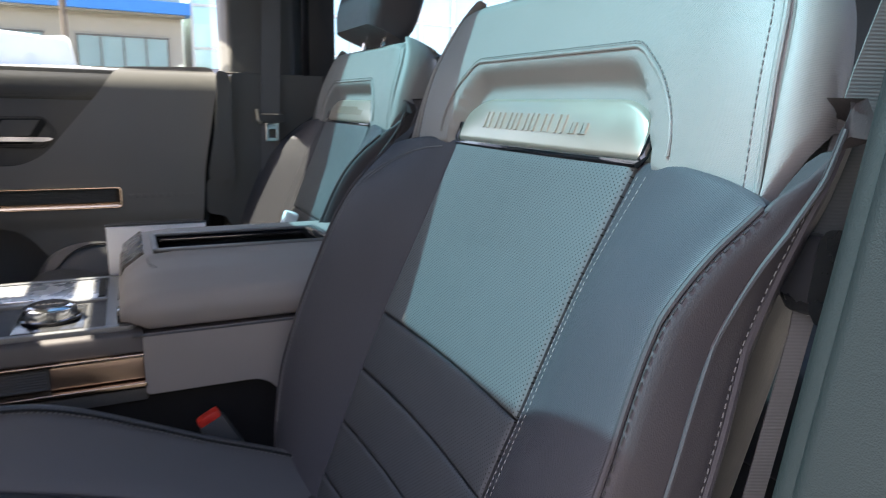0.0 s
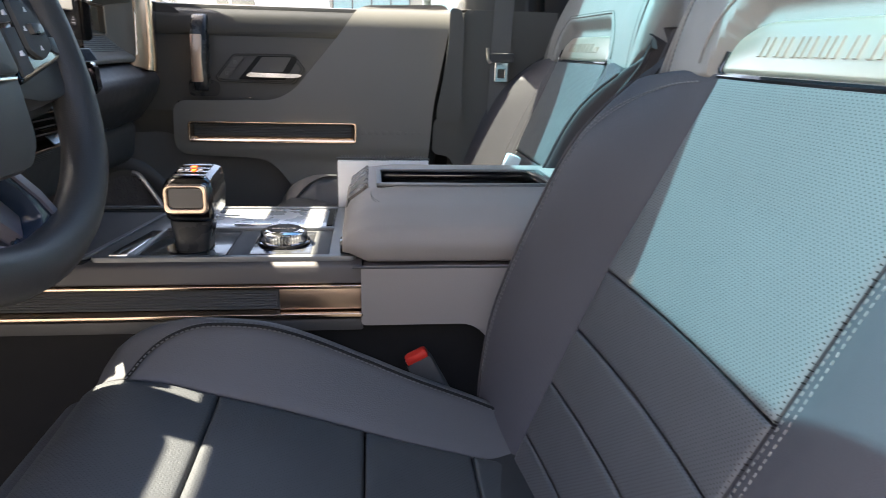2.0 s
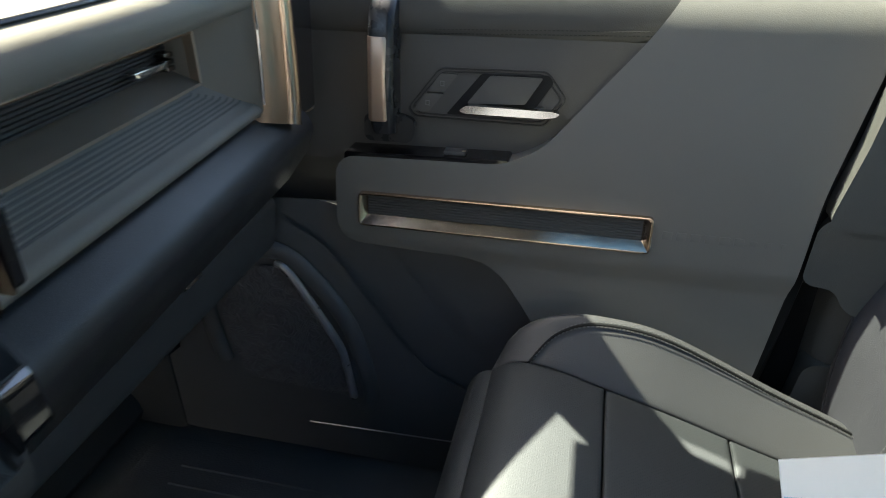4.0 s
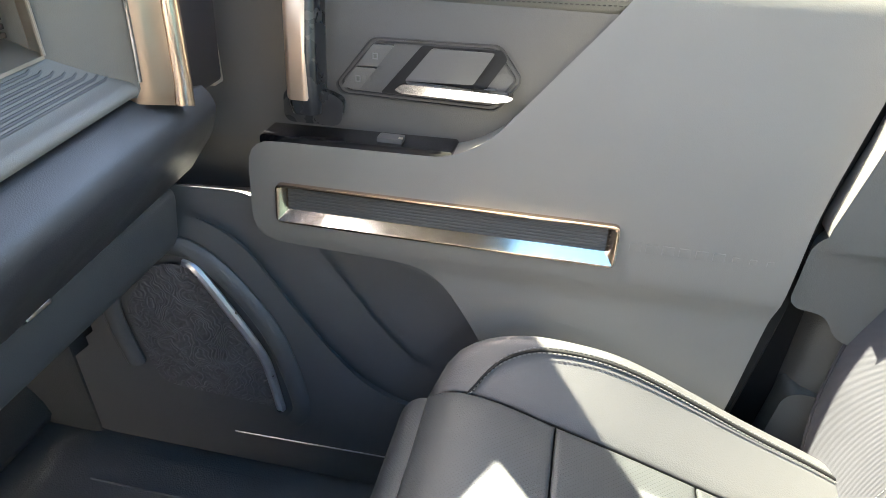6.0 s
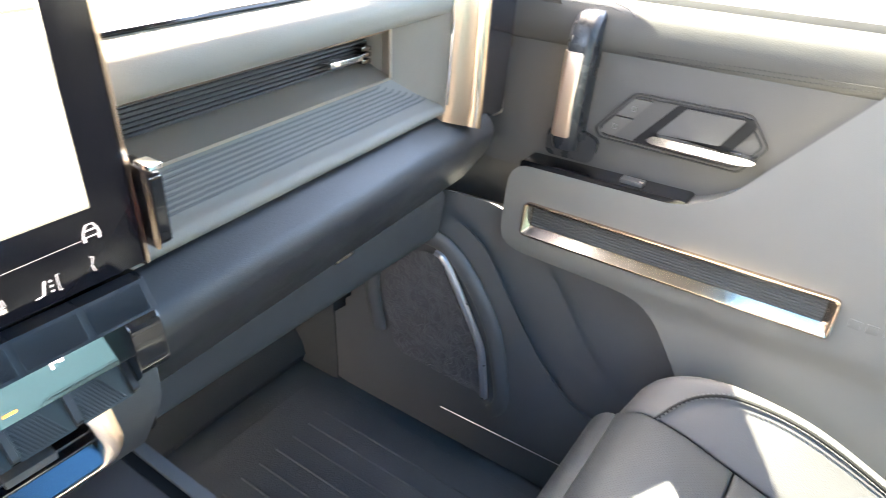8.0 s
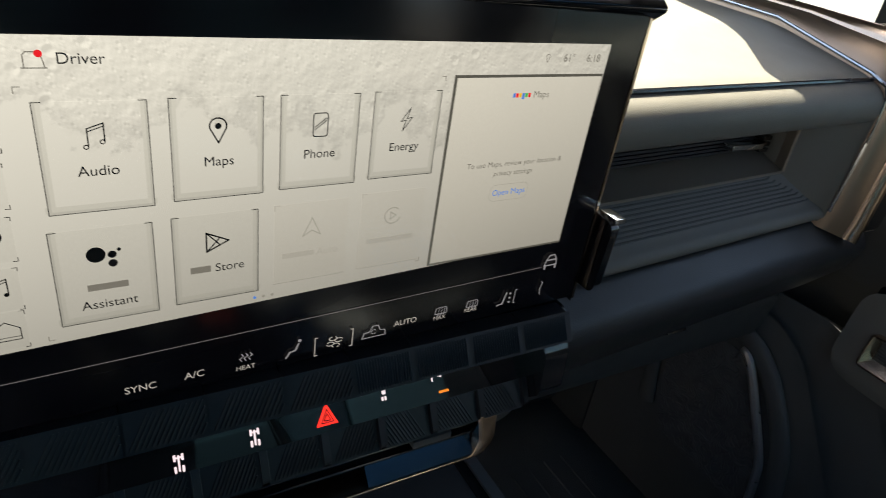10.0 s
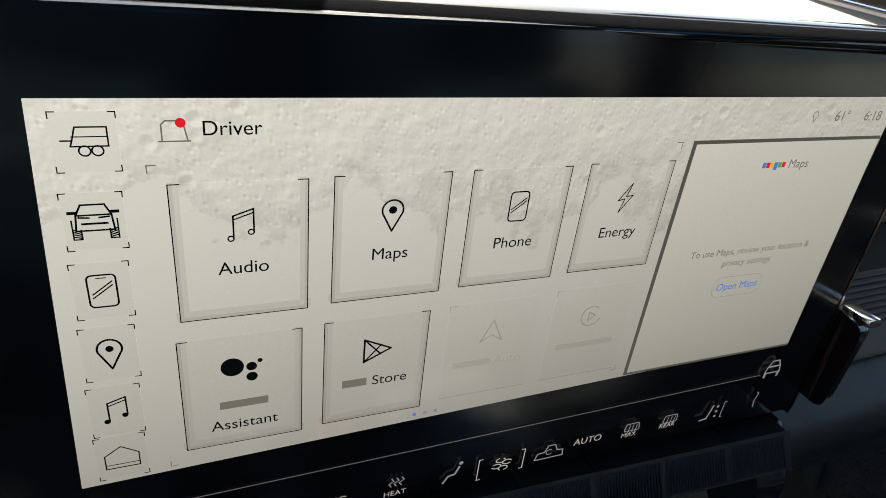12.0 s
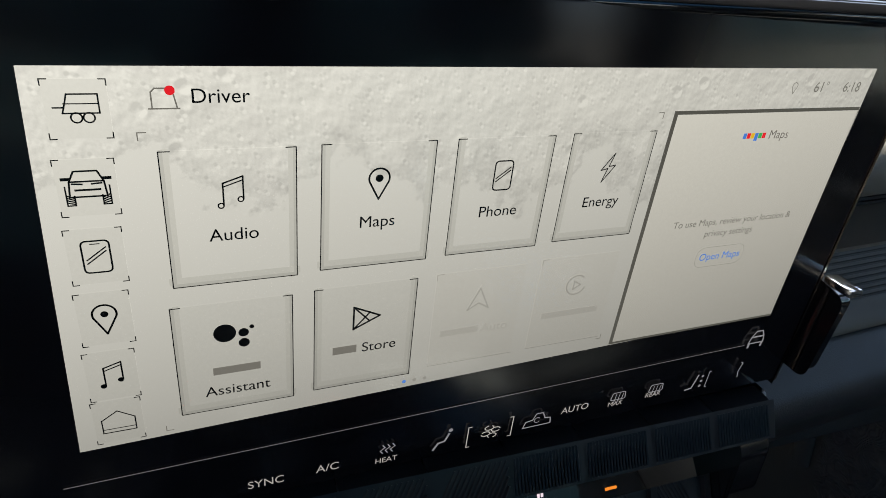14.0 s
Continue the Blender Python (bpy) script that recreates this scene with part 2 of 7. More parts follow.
def span(x0, x1, y0, y1, z0, z1, bm=None):
    return box(((x0 + x1) / 2, (y0 + y1) / 2, (z0 + z1) / 2), (abs(x1 - x0), abs(y1 - y0), abs(z1 - z0)), bm)


def rounded(pts, radius, n=5):
    """A 2D polygon with its corners rounded; radius: one number or one for each corner."""
    out, k = [], len(pts)
    for i in range(k):
        p, a, b = Vector(pts[i]), Vector(pts[i - 1]), Vector(pts[(i + 1) % k])
        r = radius[i] if isinstance(radius, (list, tuple)) else radius
        da, db = (a - p), (b - p)
        r = min(r, da.length * 0.45, db.length * 0.45)
        if r <= 0:
            out.append(tuple(p))
            continue
        s, e = p + da.normalized() * r, p + db.normalized() * r
        for j in range(n + 1):
            t = j / n
            out.append(tuple(s * (1 - t) ** 2 + p * 2 * t * (1 - t) + e * t * t))
    return out


AX = {"x": lambda a, u, v: (a, u, v), "y": lambda a, u, v: (u, a, v), "z": lambda a, u, v: (u, v, a)}


def prism(pts, axis, a, b, bm=None):
    """A polygon extruded along an axis: pts are the two other coordinates in x, y, z order."""
    bm = bm or bmesh.new()
    lo = [bm.verts.new(AX[axis](a, *p)) for p in pts]
    hi = [bm.verts.new(AX[axis](b, *p)) for p in pts]
    bm.faces.new(lo)
    bm.faces.new(hi)
    for i in range(len(pts)):
        j = (i + 1) % len(pts)
        bm.faces.new((lo[i], lo[j], hi[j], hi[i]))
    return bm


def frame_prism(outer, inner, axis, a, b, bm=None):
    """A closed band between two polygons of the same length."""
    bm = bm or bmesh.new()
    rings = [[bm.verts.new(AX[axis](d, *p)) for p in ring] for ring, d in ((outer, a), (outer, b), (inner, b), (inner, a))]
    n = len(outer)
    for k in range(4):
        r, q = rings[k], rings[(k + 1) % 4]
        for i in range(n):
            j = (i + 1) % n
            bm.faces.new((r[i], r[j], q[j], q[i]))
    return bm


def loft(rings, bm=None, closed=True, caps=True):
    bm = bm or bmesh.new()
    vs = [[bm.verts.new(p) for p in r] for r in rings]
    n = len(rings[0])
    for a, b in zip(vs, vs[1:]):
        for i in range(n if closed else n - 1):
            j = (i + 1) % n
            bm.faces.new((a[i], a[j], b[j], b[i]))
    if caps and closed:
        bm.faces.new(vs[0])
        bm.faces.new(vs[-1])
    return bm


def smooth_path(pts, per=8, closed=False):
    out, n = [], len(pts)
    P = [Vector(p) for p in pts]
    for i in range(n if closed else n - 1):
        p0 = P[(i - 1) % n] if closed or i else P[0]
        p1, p2 = P[i], P[(i + 1) % n]
        p3 = P[(i + 2) % n] if closed or i + 2 < n else P[-1]
        for k in range(per):
            t = k / per
            out.append(0.5 * (2 * p1 + (p2 - p0) * t + (2 * p0 - 5 * p1 + 4 * p2 - p3) * t * t + (3 * p1 - p0 - 3 * p2 + p3) * t ** 3))
    if not closed:
        out.append(P[-1])
    return out


def tube(pts, r, bm=None, closed=False, sides=8, flat=1.0, up=(0, 0, 1)):
    """A round (or flattened) bar along points."""
    bm = bm or bmesh.new()
    rings, n = [], len(pts)
    P = [Vector(p) for p in pts]
    for i, p in enumerate(P):
        a = P[(i - 1) % n] if closed or i else p
        b = P[(i + 1) % n] if closed or i + 1 < n else p
        t = (b - a).normalized()
        u = Vector(up)
        side = t.cross(u)
        side = side.normalized() if side.length > 1e-4 else t.orthogonal().normalized()
        v = side.cross(t).normalized()
        rings.append([p + side * (r * math.cos(k * 2 * math.pi / sides)) + v * (r * flat * math.sin(k * 2 * math.pi / sides)) for k in range(sides)])
    if closed:
        rings.append(rings[0])
        vs = [[bm.verts.new(q) for q in ring] for ring in rings[:-1]]
        for i in range(n):
            x, y = vs[i], vs[(i + 1) % n]
            for k in range(sides):
                bm.faces.new((x[k], x[(k + 1) % sides], y[(k + 1) % sides], y[k]))
        return bm
    return loft(rings, bm)


def disc(c, r, depth, axis=(0, 0, 1), bm=None, sides=48, r2=None):
    bm = bm or bmesh.new()
    rot = Vector((0, 0, 1)).rotation_difference(Vector(axis)).to_matrix().to_4x4()
    bmesh.ops.create_cone(bm, cap_ends=True, segments=sides, radius1=r, radius2=r if r2 is None else r2, depth=depth, matrix=Matrix.Translation(c) @ rot)
    return bm


def pad(fn, nu, nv, depth, bm=None, tuck=0.004, ku=0.06, kv=0.06):
    """A soft panel over fn(u, v, height), its rim tucked in by `tuck` and its sides going `depth` down."""
    bm = bm or bmesh.new()

    us = sorted(set([0, ku * 0.25, ku * 0.5, ku] + [ku + (1 - 2 * ku) * i / nu for i in range(nu + 1)] + [1 - ku * 0.5, 1 - ku * 0.25, 1]))
    vs_ = sorted(set([0, kv * 0.25, kv * 0.5, kv] + [kv + (1 - 2 * kv) * i / nv for i in range(nv + 1)] + [1 - kv * 0.5, 1 - kv * 0.25, 1]))

    def dip(t, k):
        d = min(t, 1 - t) / k
        return 0 if d >= 1 else (1 - math.sqrt(max(0, 1 - (1 - d) ** 2)))
    grid = [[bm.verts.new(fn(u, v, -tuck * max(dip(u, ku), dip(v, kv)))) for v in vs_] for u in us]
    for i in range(len(us) - 1):
        for j in range(len(vs_) - 1):
            bm.faces.new((grid[i][j], grid[i + 1][j], grid[i + 1][j + 1], grid[i][j + 1]))
    rim = [(i, 0) for i in range(len(us))] + [(len(us) - 1, j) for j in range(1, len(vs_))] + [(i, len(vs_) - 1) for i in range(len(us) - 2, -1, -1)] + [(0, j) for j in range(len(vs_) - 2, 0, -1)]
    low = [bm.verts.new(fn(us[i], vs_[j], -tuck - depth)) for i, j in rim]
    for k in range(len(rim)):
        a, b = rim[k], rim[(k + 1) % len(rim)]
        bm.faces.new((grid[a[0]][a[1]], low[k], low[(k + 1) % len(rim)], grid[b[0]][b[1]]))
    return bm


def stitches(path, length=0.0032, gap=0.0022, r=0.0005, bm=None):
    """A row of short raised threads along a path."""
    bm = bm or bmesh.new()
    pts = [Vector(p) for p in path]
    run, total = [0.0], 0.0
    for a, b in zip(pts, pts[1:]):
        total += (b - a).length
        run.append(total)

    def at(d):
        d = min(max(d, 0), total)
        for i in range(len(pts) - 1):
            if d <= run[i + 1] and run[i + 1] > run[i]:
                return pts[i].lerp(pts[i + 1], (d - run[i]) / (run[i + 1] - run[i]))
        return pts[-1]
    d = 0.0
    while d + length < total:
        tube([at(d), at(d + length)], r, bm, sides=5)
        d += length + gap
    return bm


def letters(text, size, mat, parent, place, name="lettering", align="CENTER", face=None, thick=0.0002, label=""):
    """Writing as a mesh, standing upright and facing the rear of the car (or by the matrix face)."""
    cu = bpy.data.curves.new(name, "FONT")
    cu.body, cu.size, cu.align_x, cu.align_y, cu.extrude = text, size, align, "CENTER", thick
    ob = bpy.data.objects.new(name, cu)
    scene.collection.objects.link(ob)
    me = bpy.data.meshes.new_from_object(ob)
    bpy.data.objects.remove(ob)
    m = Matrix.Translation(place) @ (face or pose(0, 0, 0, 90, 0, 90))
    me.transform(m)
    me.materials.clear()
    me.materials.append(mat)
    o = new(name, me)
    o.parent = parent
    if parent.data is None:
        o.matrix_parent_inverse = Matrix.Translation(-Vector(parent.location))
    if label:
        o["label"] = label
    return o

# ---------------------------------------------------------------- setting: ground, cabin shell
YC = 0.86                     # middle of the car
bm = bmesh.new()                # the lot falls towards the car
loft([[Vector((x, y, z)) for x in (-200, -20, 20, 200)] for y, z in ((-140, -0.10), (-1.0, -0.10), (2.0, 0.05), (45, 2.55), (260, 2.55))], bm, closed=False)
ground = part("ground", bm, material("pale_concrete_lot", (0.18, 0.17, 0.155), 0.9, grain=0.3, grain_scale=60, vary=0.2, vary_scale=0.6))
tagged(ground, "pale worn concrete of the car lot", "ground", kind="structure")

# out of view: an added wall that sets the light entering at the driver side
behind = part("unseen_wall_south", span(-3.4, 4.6, -3.25, -3.10, -0.1, 3.2), material("unseen_pale_wall", (0.27, 0.255, 0.235), 0.9, grain=0.3, grain_scale=60, vary=0.15, vary_scale=0.8))
tagged(behind, "unseen pale wall added to set the light through the driver door", "wall", kind="structure")

floor = part("floor", span(-1.05, 1.7, 0.12, 1.66, 0.76, 0.80), CARPET, bevel=0.01)
tagged(floor, "black carpeted cabin floor", "floor", kind="structure")
bm = prism(rounded([(-1.05, 0.80), (-0.62, 0.80), (-0.86, 1.10), (-1.0, 1.30), (-1.0, 1.60), (-1.05, 1.60)], [0, 0.12, 0.06, 0, 0, 0]), "y", 0.14, 1.66)
tagged(part("wall_front", bm, KICK), "black carpeted bulkhead of the footwell", "bulkhead", kind="structure")
bm = span(-1.05, 1.7, 0.06, 0.14, 0.55, 0.86)
tagged(part("trim", bm, BLACK, bevel=0.01), "black plastic sill of the open driver door", "sill", kind="structure")
bm = span(-0.45, 0.9, 1.60, 1.68, 0.74, 0.83)
sill = tagged(part("trim", bm, BLACK, bevel=0.012), "black plastic sill under the passenger door", "sill", kind="structure")
part("sill_strip", span(-0.42, -0.08, 1.594, 1.600, 0.822, 0.827), SATIN, sill)

# roof: two teal glass panels either side of a broad middle bar, header in front
ROOF = 1.95
roof = tagged(part("ceiling", span(-0.31, 0.02, 0.1, 1.52, ROOF - 0.05, ROOF), HEADLINER, bevel=0.012), "dark cloth roof header above the windscreen", "ceiling", kind="structure")
for x0, x1, y0, y1 in ((0.02, 1.7, 0.66, 1.02), (0.02, 1.7, 0.08, 0.13), (0.02, 1.7, 1.42, 1.50), (0.52, 0.72, 0.13, 0.66), (0.52, 0.72, 1.02, 1.42)):
    part("roof_bar", span(x0, x1, y0, y1, ROOF - 0.05, ROOF), HEADLINER, roof, bevel=0.012)
for x0, x1 in ((0.02, 0.52), (0.72, 1.7)):
    for y0, y1 in ((0.13, 0.66), (1.02, 1.42)):
        part("roof_panel", span(x0, x1, y0, y1, ROOF - 0.012, ROOF - 0.006), ROOFGLASS, roof, "teal tinted glass")


def pillar(name, pts, r, label):
    ob = part(name, tube(pts, r, sides=12, flat=0.7), PILLAR)
    return tagged(ob, label, "pillar", kind="structure")


for side in (0.16, 1.60):
    k = 1 if side > 1 else -1
    pillar("pillar", [(-1.0, side, 1.56), (-0.70, side - 0.02 * k, 1.73), (-0.42, side - 0.06 * k, 1.88)], 0.035, "grey plastic windscreen pillar trim")
    # unseen pieces, their outlines drawn to cut the sun into patches on the seats
    for slope, corner in ((0.507, [(-0.85, 1.50), (-0.50, 1.38), (-0.45, 1.33), (-0.39, 1.494), (-0.378, 1.68), (-0.85, 1.68)]),
                          (0.0, [(-0.33, 1.38), (-0.305, 1.42), (-0.385, 1.50), (-0.378, 1.68), (-0.215, 1.452), (-0.20, 1.38)])):
        if k < 0:
            corner = [(x, 2 * YC - y) for x, y in corner]
        bm = prism(rounded(corner, 0.012), "z", 1.846, 1.860)
        for v in bm.verts:
            v.co.z += slope * (v.co.x + 0.42)
        tagged(part("trim", bm, HEADLINER, bevel=0.004), "unseen dark piece at the front roof corner, cut to shape the sun patches", "lining", kind="structure")
tagged(part("trim", span(-0.22, 1.7, 1.42, 1.535, 1.86, 1.94), HEADLINER, bevel=0.02), "dark roof rail above the passenger door", "rail", kind="structure")
# the second, wider board is an added sun blocker above the centre pillar
tagged(part("trim", span(0.26, 1.66, 1.536, 1.735, 1.885, 1.925), HEADLINER, bevel=0.012), "unseen dark roof board added to keep the sun off the centre pillar", "rail", kind="structure")
tagged(part("trim", span(-0.22, 1.7, 0.03, 0.08, 1.87, 1.945), HEADLINER, bevel=0.02), "dark roof rail above the driver door", "rail", kind="structure")
wind = part("window_1", prism([(-1.02, 1.58), (-1.015, 1.58), (-0.300, 1.9426), (-0.305, 1.9476)], "y", 0.2, 1.56), GLASS)
wind.visible_shadow = False
tagged(wind, "clear sloping windscreen", "windscreen", kind="structure")

for y0, y1, x1, xr in ((0.24, 0.80, -0.42, -0.311), (1.04, 1.46, -0.37, -0.338)):
    visor = part("sun_visor", prism(rounded([(x1, 1.862), (x1 + 0.02, 1.85), (xr, 1.877), (xr, 1.918), (xr - 0.014, 1.912)], 0.004), "y", y0, y1), HEADLINER)
    tagged(visor, "dark cloth sun visor folded against the roof", "sun visor", "sun visors")

# passenger B pillar with its two mouldings, belt slot and rear wall
bp = part("pillar", prism(rounded([(0.395, 1.66), (0.41, 1.605), (0.44, 1.592), (0.60, 1.59), (0.66, 1.64), (0.66, 1.72), (0.395, 1.72)], 0.012), "z", 0.80, 1.57), PILLAR, bevel=0.006)
tagged(bp, "grey plastic centre pillar beside the passenger seat", "pillar", kind="structure")
wpart("upper_cover", prism(rounded([(0.415, 1.64), (0.425, 1.602), (0.58, 1.600), (0.62, 1.66), (0.62, 1.72), (0.415, 1.72)], 0.012), "z", 1.576, 1.90), PILLAR, bp, bevel=0.006)
wpart("middle_cover", prism(rounded([(0.364, 1.315), (0.362, 1.245), (0.400, 1.240), (0.420, 1.205), (0.64, 1.20), (0.64, 1.568), (0.430, 1.568), (0.428, 1.36)], [0.01, 0.01, 0.02, 0.02, 0, 0, 0.01, 0.03]), "y", 1.570, 1.625), PILLAR, bp, bevel=0.010, segs=3)
wpart("seal", tube(smooth_path([(0.402, 1.640, 1.562), (0.394, 1.630, 1.50), (0.366, 1.612, 1.365), (0.358, 1.604, 1.30), (0.346, 1.592, 1.20), (0.326, 1.578, 1.08), (0.296, 1.565, 0.90)]), 0.016), RUBBER, bp)
wpart("seal_bed", prism([(0.35, 1.555), (0.43, 1.555), (0.43, 1.35), (0.40, 1.22), (0.40, 0.82), (0.28, 0.82), (0.30, 1.10), (0.34, 1.30)], "y", 1.632, 1.66), RUBBER, bp)
wpart("catch_cover", prism(rounded([(0.393, 1.574), (0.412, 1.572), (0.420, 1.525), (0.416, 1.432), (0.421, 1.34), (0.413, 1.324), (0.366, 1.326), (0.366, 1.340), (0.381, 1.421), (0.391, 1.503)], 0.006), "y", 1.556, 1.60), PILLAR, bp, "grey moulded striker cover", bevel=0.006, segs=3)
wpart("lower_cover", prism(rounded([(0.372, 0.80), (0.72, 0.80), (0.72, 1.08), (0.40, 1.105)], 0.015), "y", 1.578, 1.63), PILLAR, bp, bevel=0.008)

rear = part("wall_rear", span(1.62, 1.68, 0.14, 1.66, 0.80, 1.93), BLACK, bevel=0.02)
tagged(rear, "black trimmed rear cabin wall", "wall", kind="structure")
side = part("wall_side", span(0.70, 1.66, 1.62, 1.70, 0.80, 1.54), CHARCOAL, bevel=0.02)
tagged(side, "dark rear door panel", "door panel", kind="structure")
tagged(part("pillar", span(0.624, 0.70, 1.62, 1.72, 1.54, 1.90), BACKSHELL, bevel=0.02), "black rear door frame", "pillar", kind="structure")
rb = thing("rear_bench", (1.2, 0.88, 0.80), "dark grey leather rear bench seat", "bench seat")
wpart("bench_base", span(1.02, 1.46, 0.27, 1.48, 0.80, 0.99), BACKSHELL, rb, bevel=0.01)
wpart("cushion", prism(rounded([(0.98, 0.99), (1.42, 0.97), (1.42, 1.14), (1.00, 1.18)], 0.04), "y", 0.25, 1.5), BACKSHELL, rb, bevel=0.02)
wpart("backrest", prism(rounded([(1.36, 1.13), (1.50, 1.10), (1.56, 1.5), (1.44, 1.5)], 0.03), "y", 0.25, 1.5), BACKSHELL, rb, bevel=0.02)

# driver side centre pillar at the open door
def slant(bm, k=0.17):
    """The pillar leans back towards the roof."""
    for v in bm.verts:
        v.co.x += k * (v.co.z - 1.4)
    return bm


dp = part("pillar", slant(prism(rounded([(0.62, 0.122), (0.514, 0.115), (0.506, 0.107), (0.510, 0.088), (0.518, 0.030), (0.53, -0.02), (0.80, -0.02), (0.80, 0.10)], [0.01, 0.008, 0.006, 0.006, 0.01, 0, 0, 0]), "z", 0.80, 1.9)), DPILLAR, bevel=0.003)
wpart("pillar_cover", slant(prism(rounded([(0.506, 0.100), (0.5025, 0.094), (0.511, 0.045), (0.530, 0.028), (0.56, 0.030), (0.56, 0.100)], 0.004), "z", 0.84, 1.50)), DPILLAR, dp, "grey grained pillar cover", bevel=0.004)
wpart("seal", slant(tube([(0.510, 0.040, 0.9), (0.508, 0.040, 1.2), (0.508, 0.040, 1.5), (0.512, 0.030, 1.85)], 0.009)), BLACK, dp)
tagged(dp, "grey plastic driver side centre pillar", "pillar", kind="structure")

# ---------------------------------------------------------------- passenger door
door = thing("door_1", (0.05, 1.64, 0.86), "closed passenger door with grey and charcoal soft panels and bronze trim", "car door", kind="structure")
DY = 1.578
body_pts = rounded([(-0.243, 1.346), (-0.02, 1.350), (0.03, 1.375), (0.145, 1.512), (0.186, 1.572), (0.392, 1.580), (0.376, 1.498), (0.349, 1.368), (0.344, 1.335), (0.337, 1.25), (0.319, 1.136), (0.295, 1.03), (0.28, 0.98),
                    (0.125, 0.98), (0.046, 1.135), (-0.030, 1.234), (-0.243, 1.243)], [0.02, 0.03, 0.04, 0.02, 0.02, 0.02, 0.05, 0.03, 0.02, 0.05, 0.05, 0.05, 0.02, 0.05, 0.05, 0.05, 0.03])
def ease(a, b, z):
    q = min(1.0, max(0.0, (z - a) / (b - a)))
    return q * q * (3 - 2 * q)


mp = wpart("main_panel", prism(body_pts, "y", DY, 1.66), GREY, door, "grey soft-touch panel", bevel=0.022, segs=5, angle=50)
# the arm roll stands proud of a shallow waist below it
bm = bmesh.new()
bm.from_mesh(mp.data)
for co, no in (((-0.2170, 0, 0), (1, 0, 0)), ((0.1670, 0, 0), (1, 0, 0)), ((0, 0, 1.2670), (0, 0, 1)), ((0, 0, 1.3070), (0, 0, 1))):
    bmesh.ops.bisect_plane(bm, geom=bm.verts[:] + bm.edges[:] + bm.faces[:], plane_co=co, plane_no=no)
gone = [f for f in bm.faces if f.calc_center_median().y < 1.60 and -0.2165 < f.calc_center_median().x < 0.1665 and 1.2672 < f.calc_center_median().z < 1.3065]
bmesh.ops.delete(bm, geom=gone, context="FACES")
for k in range(18):
    bmesh.ops.bisect_plane(bm, geom=bm.verts[:] + bm.edges[:] + bm.faces[:], plane_co=(0, 0, 1.10 + 0.0095 * k), plane_no=(0, 0, 1))
for z in [1.318 + 0.0178 * k for k in range(12)] + [1.530 + 0.006 * k for k in range(9)]:
    bmesh.ops.bisect_plane(bm, geom=bm.verts[:] + bm.edges[:] + bm.faces[:], plane_co=(0, 0, z), plane_no=(0, 0, 1))
for k in range(19):
    bmesh.ops.bisect_plane(bm, geom=bm.verts[:] + bm.edges[:] + bm.faces[:], plane_co=(-0.21 + 0.031 * k, 0, 0), plane_no=(1, 0, 0))
for v in bm.verts:
    if v.co.y < 1.655:
        q = max(0.0, min(1.0, (v.co.z - 1.530) / 0.048))
        v.co.y += min(0.05 * (1 - math.sqrt(1 - q * q)), 1.66 - v.co.y)   # the top rolls back to the sill
    if v.co.y < 1.62:
        z = v.co.z
        v.co.y += 0.011 * (1 - ease(1.212, 1.250, z)) * ease(1.04, 1.20, z)
bm.to_mesh(mp.data)
bm.free()
wpart("upper_panel", prism(rounded([(-0.335, 1.33), (0.06, 1.33), (0.165, 1.512), (-0.335, 1.516)], 0.006), "y", 1.622, 1.68), CHARCOAL, door, "charcoal panel", bevel=0.003)
bm = prism(rounded([(1.620, 1.500), (1.614, 1.526), (1.622, 1.554), (1.655, 1.574), (1.72, 1.576), (1.72, 1.500)], 0.012), "x", -0.36, 0.20)
wpart("belt_roll", bm, BELTROLL, door, "stitched charcoal belt roll", bevel=0.003)
wpart("top_ledge", span(-0.36, 0.40, 1.640, 1.735, 1.540, 1.576), BELTROLL, door, bevel=0.012)
for dz in (0.0, -0.0065):
    wpart("stitching", stitches([(-0.33, 1.6285 - 0.4 * -dz, 1.564 + dz), (-0.18, 1.6280 - 0.4 * -dz, 1.563 + dz), (-0.155, 1.6235, 1.557 + dz), (-0.140, 1.6190, 1.548 + dz)], r=0.0008), THREAD_DARK, door)
for dz in (0.0, -0.0055):
    wpart("stitching", stitches([(-0.13, 1.6172 - 0.35 * dz, 1.511 + dz), (0.155, 1.6150 - 0.35 * dz, 1.518 + dz)], r=0.0006), BACKSHELL, door)
# switch slot above the arm roll
wpart("switch_slot", prism(rounded([(-0.25, 1.338), (-0.02, 1.343), (-0.02, 1.357), (-0.25, 1.353)], 0.005), "y", 1.585, 1.64), PIANO, door)
wpart("window_switch", box((-0.095, 1.60, 1.3585), (0.03, 0.016, 0.006)), BLACK, door, bevel=0.002)
wpart("switch_mark", box((-0.082, 1.594, 1.3625), (0.005, 0.003, 0.001)), SATIN, door)

# recessed bronze trim with a ribbed floor
o = rounded([(-0.220, 1.310), (-0.220, 1.263), (0.170, 1.263), (0.170, 1.311)], 0.008)
i_ = rounded([(-0.2165, 1.3065), (-0.2165, 1.2665), (0.1665, 1.2665), (0.1665, 1.3075)], 0.007)
rim = wpart("trim_frame", frame_prism(o, i_, "y", DY - 0.0060, DY + 0.012), BRONZE, door, "polished bronze frame", bevel=0.001)
bm = bmesh.new()
